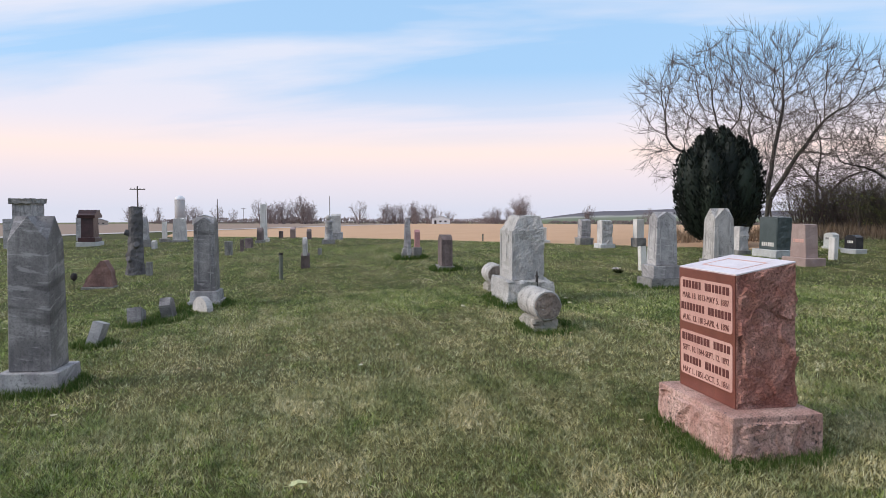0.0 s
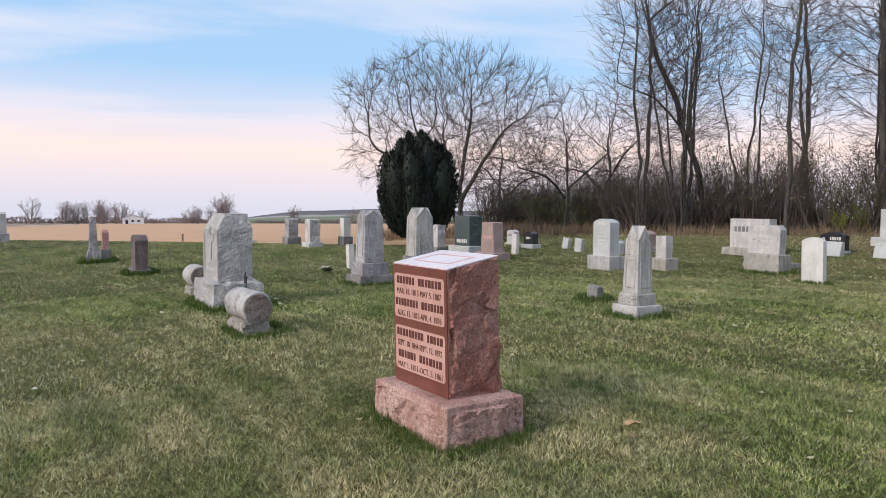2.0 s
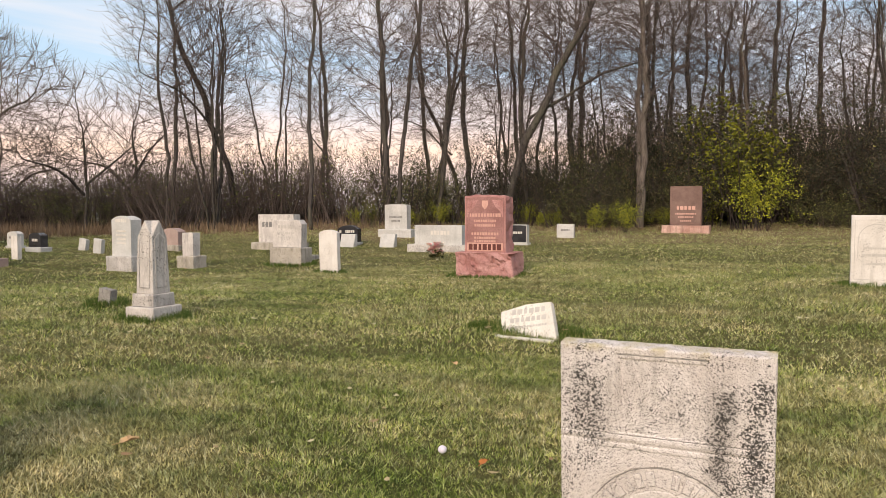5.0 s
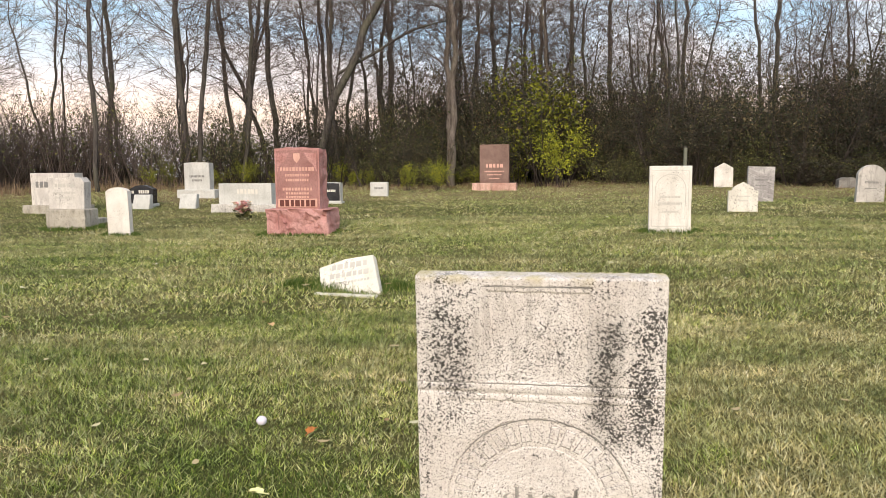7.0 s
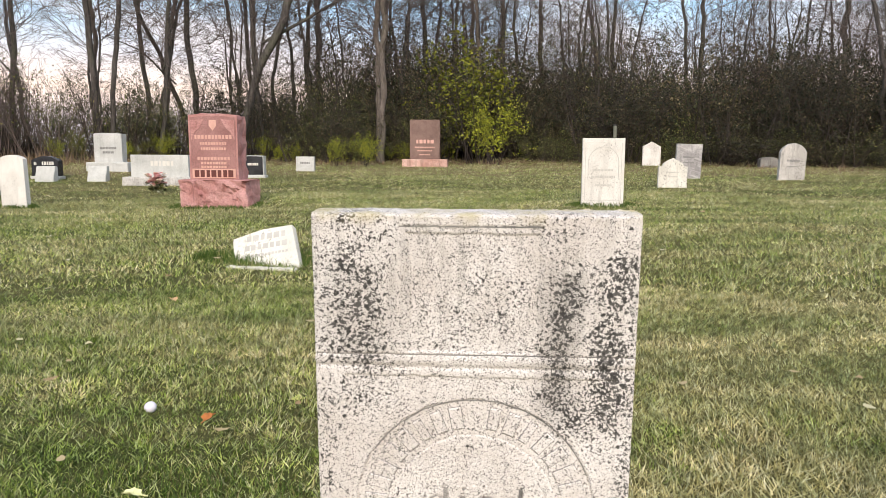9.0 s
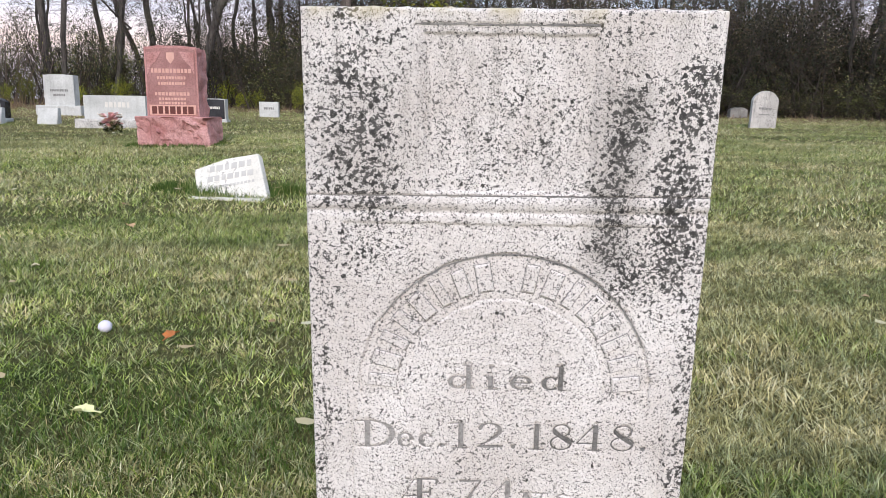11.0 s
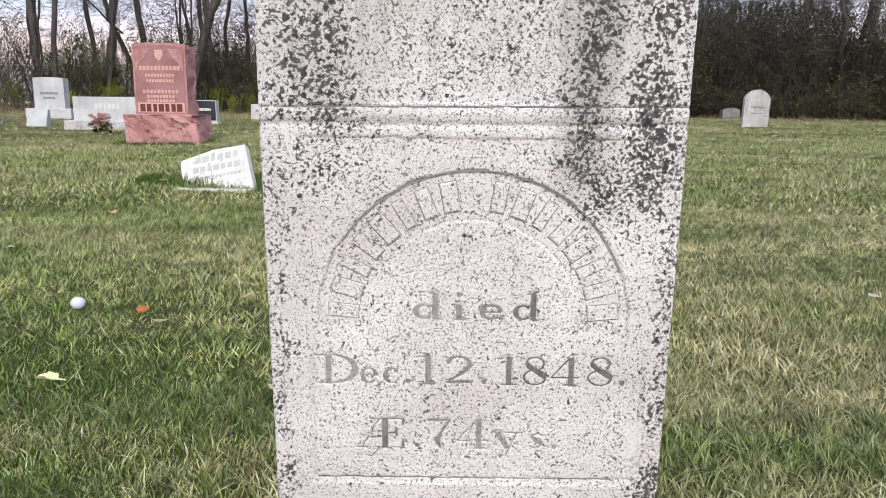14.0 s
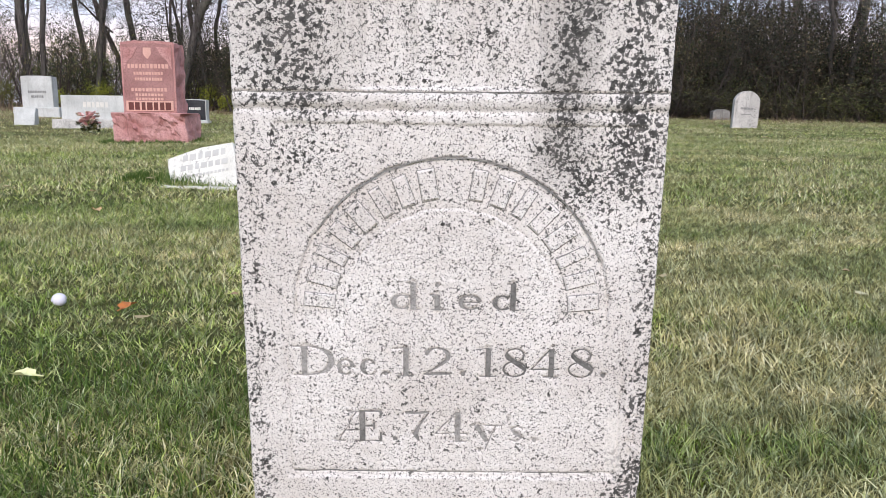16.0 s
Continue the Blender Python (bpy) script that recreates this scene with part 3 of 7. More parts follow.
def outline(w, h, top="flat", z0=-0.12):
    p = [(-w / 2, z0), (w / 2, z0)]
    if top == "flat":
        return p + [(w / 2, h), (-w / 2, h)]
    if top == "round":
        return p + arc(w, h - w * 0.16, w * 0.16)
    if top == "half":
        return p + arc(w, h - w * 0.36, w * 0.36, 14)
    if top == "peak":
        return p + [(w / 2, h - w * 0.28), (0, h), (-w / 2, h - w * 0.28)]
    if top == "shoulder":
        s = w * 0.30
        return p + [(w / 2, h - w * 0.26), (s * 1.25, h - w * 0.26), (s * 1.25, h - w * 0.20)] + arc(s * 2, h - s * 0.45, s * 0.45) + [(-s * 1.25, h - w * 0.20), (-s * 1.25, h - w * 0.26), (-w / 2, h - w * 0.26)]
    if top == "gothic":
        return p + [(w / 2, h - w * 0.30), (w * 0.36, h - w * 0.30), (w * 0.34, h - w * 0.2), (w * 0.2, h - w * 0.1), (0.05 * w, h - w * 0.03), (0, h), (-0.05 * w, h - w * 0.03), (-w * 0.2, h - w * 0.1), (-w * 0.34, h - w * 0.2), (-w * 0.36, h - w * 0.30), (-w / 2, h - w * 0.30)]
    return p + [(w / 2, h * 0.985), (w * 0.2, h), (-w * 0.25, h), (-w / 2, h * 0.985)]


def bars(parent, lines, y, mat, deep=0.003, name="inscription"):
    """Lines of letter-sized bars on the plane y, facing -y: (centre x, foot z, height, width, letters)."""
    bm = bmesh.new()
    for cx, z, hh, ww, count in lines:
        step = ww / max(1, count)
        for i in range(count):
            r = bmesh.ops.create_cube(bm, size=1.0)
            x = cx - ww / 2 + step * (i + 0.5)
            for v in r["verts"]:
                v.co = Vector((x + v.co.x * step * (0.72 + 0.16 * math.sin(i * 2.3 + count)), y - deep / 2 + v.co.y * deep, z + hh / 2 + v.co.z * hh))
    return tagged(part(name, bm, mat, parent), kind="stuff")


def lettering(parent, body, cx, z, size, width, y, mat, deep=0.003, name="inscription"):
    """Words with the built-in font on the plane y, facing -y; width is that of the whole line."""
    cu = bpy.data.curves.new("words", "FONT")
    cu.body, cu.size, cu.align_x, cu.extrude, cu.resolution_u = body, 1.0, "CENTER", 0.5, 3
    ob = new("words", cu)
    dg = bpy.context.evaluated_depsgraph_get()
    me = bpy.data.meshes.new_from_object(ob.evaluated_get(dg))
    bpy.data.objects.remove(ob)
    co = np.empty(len(me.vertices) * 3, dtype=np.float32)
    me.vertices.foreach_get("co", co)
    co = co.reshape(-1, 3)
    lo, hi = co.min(0), co.max(0)
    sx = width / (hi[0] - lo[0])
    out = np.stack([cx + (co[:, 0] - (lo[0] + hi[0]) / 2) * sx, y - (co[:, 2] + 0.5) * deep, z + co[:, 1] * size / 0.72], 1)
    me.vertices.foreach_set("co", out.astype(np.float32).ravel())
    me.materials.clear()
    me.materials.append(mat)
    me.update()
    return tagged(part(name, me, mat, parent), kind="stuff")


# ---- ground ----
BUMPS = ((1.2, 4.7, 0.10), (3.4, 3.5, -0.27), (6.0, 5.0, -0.032), (8.5, 7.9, 0.0), (7.8, 11.5, -0.145), (10.5, 4.1, 0.056), (18.7, 11.4, -0.071), (3.6, 8.0, 0.03))


def ground(x, y):
    z = -0.216 + 0.0345 * x + 0.0166 * y
    s, w = 0.0, 0.15
    for bx, by, r in BUMPS:
        q = math.exp(-((x - bx) ** 2 + (y - by) ** 2) / 12.5)
        s, w = s + q * r, w + q
    z += s / w
    r = math.hypot(x, y)
    k = min(1.0, max(0.0, (r - 30) / 45))
    k = k * k * (3 - 2 * k)
    return z * (1 - k) - 0.0172 * r * k


def build_ground():
    n = 150
    s = [math.sinh(7.2 * (i / n * 2 - 1)) / math.sinh(7.2) * 4200 for i in range(n + 1)]
    fine = [i * 0.5 for i in range(-60, 81)]
    xs = sorted([v for v in s if v < -30.3 or v > 40.3] + fine)
    vs = [(x, y, ground(x, y)) for y in xs for x in xs]
    m = len(xs)
    fs = [(j * m + i, j * m + i + 1, (j + 1) * m + i + 1, (j + 1) * m + i) for j in range(m - 1) for i in range(m - 1)]
    ob = part("ground", raw("ground", vs, fs, GROUND), GROUND, smooth=True)
    return tagged(ob, "mown cemetery lawn of green and straw grass, with a tan stubble field beyond", "ground", kind="structure")


build_ground()


def lane():
    """A pale gravel lane past the lawn's far edge."""
    ys = [20 + 10 * i for i in range(28)]
    q = []
    for y in ys:
        for o in (-2.0, 2.0):
            x = -41.0 - 0.22 * y + o
            q.append((x, y, ground(x, y) + 0.06))
    f = [(2 * i, 2 * i + 1, 2 * i + 3, 2 * i + 2) for i in range(len(ys) - 1)]
    mat = plain("pale_gravel", (0.52, 0.47, 0.44), 0.95, 0.15, 0.8)
    tagged(part("road", raw("road", q, f, mat), mat), "pale gravel lane beyond the lawn", "road", kind="structure")


lane()

# ---- stones ----
RZ = -66.8  # the rows all face the same way


def headstone(x, y, w, d, h, top, mat, label, rz=RZ, lean=0.0, tip=0.0, base=None, lines=None, ink=BARDARK, group="headstones", name="headstone"):
    """A tablet, with a base where it has one: base (w, d, h, material)."""
    t = thing(name, x, y, rz, label, "gravestone", group, lean, tip)
    z = 0.0
    if base:
        bw, bd, bh, bmat = base
        part("base", roughen(box(bw, bd, bh + 0.12, -0.12, 0.012), 0.006, 9, 12, x), bmat, t)
        z = bh
    pro = [(px, pz if pz > 0 else (z if base else pz)) for px, pz in outline(w, h, top)]
    part("slab", prism(pro, d, 0, 0.006), mat, t)
    if lines:
        bars(t, [(cx, z + (h - z) * fz, hh, ww, n) for cx, fz, hh, ww, n in lines], -d / 2, ink)
    return t


def gabled(x, y, w, h, mat, label, steps, rz=RZ, d=None, taper=0.9, gable=0.16, lean=0.0, tip=0.0, group="gabled monuments", lines=None, panel=True):
    """A tall square shaft whose four sides end in gables, on stepped bases: steps (w, h, material)."""
    d = d or w
    t = thing("monument", x, y, rz, label, "gravestone", group, lean, tip)
    z = 0.0
    for i, (bw, bh, bmat) in enumerate(steps):
        low = 0.12 if i == 0 else 0.0
        part("base" if i == 0 else "plinth", roughen(box(bw, bw * d / w, bh + low, z - low, 0.012, tw=0.97, td=0.97), 0.004, 8, 10, x + i), bmat, t)
        z += bh
    bm = bmesh.new()
    a, b = w / 2, d / 2
    ta, tb = a * taper, b * taper
    ze, zt = h - gable, h
    lo = [bm.verts.new(c) for c in ((-a, -b, z), (a, -b, z), (a, b, z), (-a, b, z))]
    hi = [bm.verts.new(c) for c in ((-ta, -tb, ze), (ta, -tb, ze), (ta, tb, ze), (-ta, tb, ze))]
    pk = [bm.verts.new(c) for c in ((0, -tb, zt), (ta, 0, zt), (0, tb, zt), (-ta, 0, zt))]
    mid = bm.verts.new((0, 0, zt))
    bm.faces.new(lo[::-1])
    for i in range(4):
        j = (i + 1) % 4
        bm.faces.new((lo[i], lo[j], hi[j], pk[i], hi[i]))
        bm.faces.new((pk[i], hi[j], mid))
        bm.faces.new((mid, hi[j], pk[j]))
    bmesh.ops.bevel(bm, geom=[e for e in bm.edges if e.calc_length() > 0.05], offset=0.006, segments=1, affect="EDGES")
    part("shaft", bm, mat, t)
    # sunk arched panel shown as a thin raised moulding on the front and the right side
    for turn in (0, 90) if panel else ():
        pw = (a if turn == 0 else b) * 1.25
        dep = tb if turn == 0 else ta
        bm = bmesh.new()
        pz0, pz1 = z + (ze - z) * 0.10, ze - pw * 0.12
        pts = [(-pw / 2, pz0), (pw / 2, pz0), (pw / 2, pz1), (0, pz1 + pw * 0.42), (-pw / 2, pz1)]
        inn = [(px * 0.86, (pz - (pz0 + pz1) / 2) * 0.955 + (pz0 + pz1) / 2) for px, pz in pts]
        slope = (b - tb if turn == 0 else a - ta) / (ze - z)
        f = lambda q, o: (q[0], -(dep + (ze - q[1]) * slope) - o, q[1])
        va = [bm.verts.new(f(q, 0.006)) for q in pts]
        vb = [bm.verts.new(f(q, 0.006)) for q in inn]
        vc = [bm.verts.new(f(q, -0.004)) for q in pts]
        vd = [bm.verts.new(f(q, -0.004)) for q in inn]
        for i in range(5):
            j = (i + 1) % 5
            for qd in ((va[i], va[j], vb[j], vb[i]), (va[i], vc[i], vc[j], va[j]), (vb[i], vb[j], vd[j], vd[i])):
                bm.faces.new(qd)
        bmesh.ops.rotate(bm, verts=bm.verts, matrix=Matrix.Rotation(radians(turn), 3, "Z"))
        part("moulding", bm, mat, t)
    if lines:
        bars(t, [(cx, z + (ze - z) * fz, hh, ww, n) for cx, fz, hh, ww, n in lines], -b - 0.001, BARDARK)
    return t


def block(x, y, w, d, h, mat, label, base, rz=RZ, top="serp", face=None, lines=None, ink=BARPALE, tip=0.0, name="monument", tw=1.0, group="granite monuments", amp=0.012, rock=0.014):
    """A die with rock-faced sides on a wider base; face: the polished front's material."""
    t = thing(name, x, y, rz, label, "gravestone", group, 0, tip)
    bw, bd, bh, bmat = base
    part("base", roughen(box(bw, bd, bh + 0.12, -0.12, 0.015), rock, 2.6 if rock > 0.03 else 6, 3 if rock > 0.03 else 6, x, facets=rock > 0.03, keep=lambda c: c.z > bh - 0.012), bmat, t, "", rock <= 0.03)
    pro = [(px, max(pz, bh)) for px, pz in outline(w, h, top)]
    pro = [(px * (1 + (tw - 1) * (pz - bh) / (h - bh)), pz) for px, pz in pro]
    bm = prism(pro, d, 0, 0.0)
    part("die", roughen(bm, amp, 8, 7, y, keep=lambda c: c.y < -d / 2 + 0.01 or c.z < bh + 0.01), mat, t)
    if face:
        k = 0.93
        zc = (h + bh) / 2
        part("face", prism([(px * k, (pz - zc) * k + zc) for px, pz in pro], 0.008, -d / 2 - 0.003, 0.0), face, t)
    if lines:
        bars(t, [(cx, bh + (h - bh) * fz, hh, ww, n) for cx, fz, hh, ww, n in lines], -d / 2 - (0.007 if face else 0.0), ink)
    return t


def slanted(x, y, w, d, h, mat, label, rz=RZ, tip=0.0):
    """A low marker with a sloping face."""
    t = thing("slant_marker", x, y, rz, label, "gravestone", "low markers", 0, tip)
    bm = box(w, d, h + 0.05, -0.05, 0)
    for v in bm.verts:
        if v.co.z > 0 and v.co.y < 0:
            v.co.y += d * 0.55
    bmesh.ops.bevel(bm, geom=bm.edges[:], offset=0.008, segments=2, affect="EDGES")
    part("body", bm, mat, t)
    return t


def lathe(profile, n=20):
    bm = bmesh.new()
    rings = [[bm.verts.new((r * math.cos(2 * math.pi * i / n), r * math.sin(2 * math.pi * i / n), z)) for i in range(n)] for r, z in profile]
    for a, b in zip(rings, rings[1:]):
        for i in range(n):
            bm.faces.new((a[i], a[(i + 1) % n], b[(i + 1) % n], b[i]))
    bm.faces.new(rings[0][::-1])
    bm.faces.new(rings[-1])
    return bm


def plate(loops, deep, y):
    """A flat relief with holes: loops of (x, z), the first the outer; it stands deep in front of the plane y."""
    bm = bmesh.new()
    edges = []
    for lp in loops:
        vs = [bm.verts.new((px, y, pz)) for px, pz in lp]
        edges += [bm.edges.new((vs[i], vs[(i + 1) % len(vs)])) for i in range(len(vs))]
    bmesh.ops.triangle_fill(bm, use_beauty=True, edges=edges, normal=(0, -1, 0))
    r = bmesh.ops.extrude_face_region(bm, geom=bm.faces[:])
    for v in r["geom"]:
        if isinstance(v, bmesh.types.BMVert):
            v.co.y -= deep
    return bm


def rect(x0, z0, x1, z1):
    return [(x0, z0), (x1, z0), (x1, z1), (x0, z1)]


def arch(cx, z, r, n=28, up=1.0):
    return [(cx + r * math.cos(math.pi * i / n), z + up * r * math.sin(math.pi * i / n)) for i in range(n + 1)]


def line_strip(pts, w, y, deep):
    """A thin strip along points (x, z)."""
    bm = bmesh.new()
    q = []
    for i, (px, pz) in enumerate(pts):
        a, b = pts[max(0, i - 1)], pts[min(len(pts) - 1, i + 1)]
        tx, tz = b[0] - a[0], b[1] - a[1]
        l = math.hypot(tx, tz) or 1
        nx, nz = -tz / l * w / 2, tx / l * w / 2
        q.append([bm.verts.new((px + s * nx, y - o, pz + s * nz)) for s, o in ((1, 0), (1, deep), (-1, deep), (-1, 0))])
    for a, b in zip(q, q[1:]):
        for i in range(3):
            bm.faces.new((a[i], a[i + 1], b[i + 1], b[i]))
    return bm


# the tall white tablet that the walk ends at
def bowl(cx, cz, rx, rz, thick, thin, a0, a1, n=18):
    """Part of an oval letter stroke, heavy at its sides and fine at head and foot."""
    out = []
    for i in range(n + 1):
        a = radians(a0 + (a1 - a0) * i / n)
        out.append((cx + rx * math.cos(a), cz + rz * math.sin(a), thin + (thick - thin) * math.cos(a) ** 2))
    return out


def dot(x, z, r):
    return [(x - r * 0.95, z, r * 0.55), (x - r * 0.4, z, r), (x + r * 0.4, z, r), (x + r * 0.95, z, r * 0.55)]


def letter_strokes(ch, x0, x1, z, h):
    """The strokes of one cut letter with heavy stems and fine serifs, as runs of (x, z, half width)."""
    w, xh, T, F = x1 - x0, h * 0.56, 0.0040, 0.0009
    X = lambda f: x0 + w * f
    foot = lambda f, g=0.22: [(X(f - g), z, F), (X(f + g), z, F)]
    if ch == "d":
        return [bowl(X(0.36), z + xh / 2, w * 0.30, xh / 2 - F, T * 0.95, F, 40, 320), [(X(0.76), z, T), (X(0.76), z + h, T)], [(X(0.50), z + h, F), (X(0.80), z + h, F)], [(X(0.74), z, F), (X(1.0), z, F)]]
    if ch == "i":
        return [[(X(0.55), z, T), (X(0.55), z + xh, T)], [(X(0.1), z + xh, F), (X(0.6), z + xh, F)], foot(0.55, 0.42), dot(X(0.55), z + h * 0.93, 0.0030)]
    if ch == "e":
        return [bowl(X(0.5), z + xh / 2, w * 0.42, xh / 2 - F, T * 0.9, F, 5, 320), [(X(0.12), z + xh * 0.52, F), (X(0.92), z + xh * 0.52, F)]]
    if ch == "c":
        return [bowl(X(0.5), z + xh / 2, w * 0.42, xh / 2 - F, T * 0.9, F, 60, 315), dot(X(0.78), z + xh * 0.78, 0.0026)]
    if ch == "D":
        return [[(X(0.27), z, T), (X(0.27), z + h, T)], [(X(0), z + h, F), (X(0.6), z + h, F)], [(X(0), z, F), (X(0.6), z, F)], bowl(X(0.46), z + h / 2, w * 0.47, h / 2 - F, T * 1.15, F, -90, 90)]
    if ch == "1":
        return [[(X(0.62), z, T), (X(0.62), z + h, T)], [(X(0.08), z + h * 0.94, F), (X(0.6), z + h, F)], foot(0.62, 0.36)]
    if ch == "2":
        return [bowl(X(0.5), z + h * 0.70, w * 0.40, h * 0.29, T * 0.95, F, 165, -30, 14), [(X(0.84), z + h * 0.56, T * 0.8), (X(0.45), z + h * 0.28, F * 1.6), (X(0.03), z + h * 0.05, F)], [(X(0.03), z + h * 0.06, 0.0014), (X(0.5), z + h * 0.075, 0.0027), (X(0.98), z + h * 0.07, 0.0022)], dot(X(0.13), z + h * 0.78, 0.0026)]
    if ch == "8":
        return [bowl(X(0.5), z + h * 0.76, w * 0.36, h * 0.235, F * 1.6, F, 0, 360, 20), bowl(X(0.5), z + h * 0.27, w * 0.45, h * 0.265, F * 1.8, F, 0, 360, 22), [(X(0.16), z + h * 0.82, 0.0016), (X(0.30), z + h * 0.64, T * 0.9), (X(0.68), z + h * 0.42, T * 0.95), (X(0.92), z + h * 0.24, 0.0018)]]
    if ch == "4":
        return [[(X(0.70), z, T), (X(0.70), z + h, T)], [(X(0.66), z + h, F), (X(0.02), z + h * 0.28, F)], [(X(0.02), z + h * 0.27, F), (X(0.98), z + h * 0.27, F)], foot(0.70, 0.27)]
    if ch == "Æ":
        return [[(X(0.06), z, F), (X(0.44), z + h, F)], [(X(-0.05), z, F), (X(0.20), z, F)], [(X(0.56), z, T * 1.1), (X(0.56), z + h, T * 1.1)], [(X(0.24), z + h, 0.0013), (X(0.98), z + h, 0.0013)], [(X(0.42), z, F), (X(0.98), z, F)], [(X(0.58), z + h * 0.5, 0.0013), (X(0.82), z + h * 0.5, 0.0013)], [(X(0.80), z + h * 0.38, 0.0018), (X(0.80), z + h * 0.62, 0.0018)], [(X(0.95), z + h * 0.98, 0.0022), (X(0.95), z + h * 0.76, 0.0008)], [(X(0.95), z + h * 0.02, 0.0026), (X(0.95), z + h * 0.30, 0.0010)], [(X(0.24), z + h * 0.36, F), (X(0.5), z + h * 0.36, F)]]
    if ch == "7":
        return [[(X(0.0), z + h * 0.97, 0.0018), (X(0.5), z + h * 0.96, 0.0026), (X(1.0), z + h * 0.985, 0.0012)], [(X(0.98), z + h * 0.96, F), (X(0.62), z + h * 0.55, 0.0016), (X(0.42), z + h * 0.25, T * 1.1), (X(0.58), z, 0.0016)]]
    if ch == "y":
        return [[(X(0.25), z + xh, T * 0.9), (X(0.56), z, T * 0.9)], [(X(0.82), z + xh, F), (X(0.50), z - h * 0.26, F * 1.4)], [(X(0.02), z + xh, F), (X(0.98), z + xh, F)], dot(X(0.36), z - h * 0.27, 0.0026)]
    if ch == "s":
        return [[(X(0.88), z + xh * 0.84, 0.0014), (X(0.55), z + xh * 0.97, F), (X(0.18), z + xh * 0.78, 0.0020), (X(0.45), z + xh * 0.52, T * 0.85), (X(0.85), z + xh * 0.26, 0.0024), (X(0.5), z + F, F), (X(0.08), z + xh * 0.16, 0.0014)]]
    if ch == "'":
        return [[(X(0.6), z + h * 0.86, 0.0022), (X(0.3), z + h * 0.62, F)]]
    return [dot(X(0.5), z + 0.0034, 0.0034)]


def tablet_lines(zt):
    """Each line's letters with their left and right ends, baseline and height."""
    a = [("d", -0.077, -0.039), ("i", -0.027, -0.006), ("e", 0.014, 0.045), ("d", 0.061, 0.096)]
    b = [("D", -0.214, -0.157), ("e", -0.153, -0.130), ("c", -0.120, -0.098), (".", -0.091, -0.081), ("1", -0.077, -0.046), ("2", -0.034, 0.005), (".", 0.016, 0.027), ("1", 0.036, 0.069), ("8", 0.076, 0.110), ("4", 0.116, 0.156), ("8", 0.167, 0.203), (".", 0.212, 0.221)]
    c = [("Æ", -0.157, -0.090), (".", -0.079, -0.067), ("7", -0.059, -0.025), ("4", -0.017, 0.030), ("y", 0.030, 0.079), ("'", 0.083, 0.090), ("s", 0.087, 0.111), (".", 0.121, 0.129)]
    for row, dz, h in ((a, -0.5378, 0.0375), (b, -0.6345, 0.0415), (c, -0.7345, 0.0455)):
        yield [s for ch, x0, x1 in row for s in letter_strokes(ch, x0, x1, zt + dz, h)]


def step01(d, soft):
    """0 outside to 1 inside, for a distance d that grows inwards."""
    f = np.clip(d / soft + 0.5, 0, 1)
    return f * f * (3 - 2 * f)


def in_rect(X, Z, x0, z0, x1, z1):
    return np.minimum(np.minimum(X - x0, x1 - X), np.minimum(Z - z0, z1 - Z))


def waves(X, Z, size, seed):
    """Smooth uneven ground for worn stone, between about -1 and 1."""
    rng = np.random.default_rng(seed)
    out = np.zeros_like(X)
    for k in range(14):
        a, ph, f = rng.uniform(0, 3.14), rng.uniform(0, 6.28), rng.uniform(0.5, 1.7) / size
        out += np.sin((X * math.cos(a) + Z * math.sin(a)) * 6.28 * f + ph)
    return out / 4.5


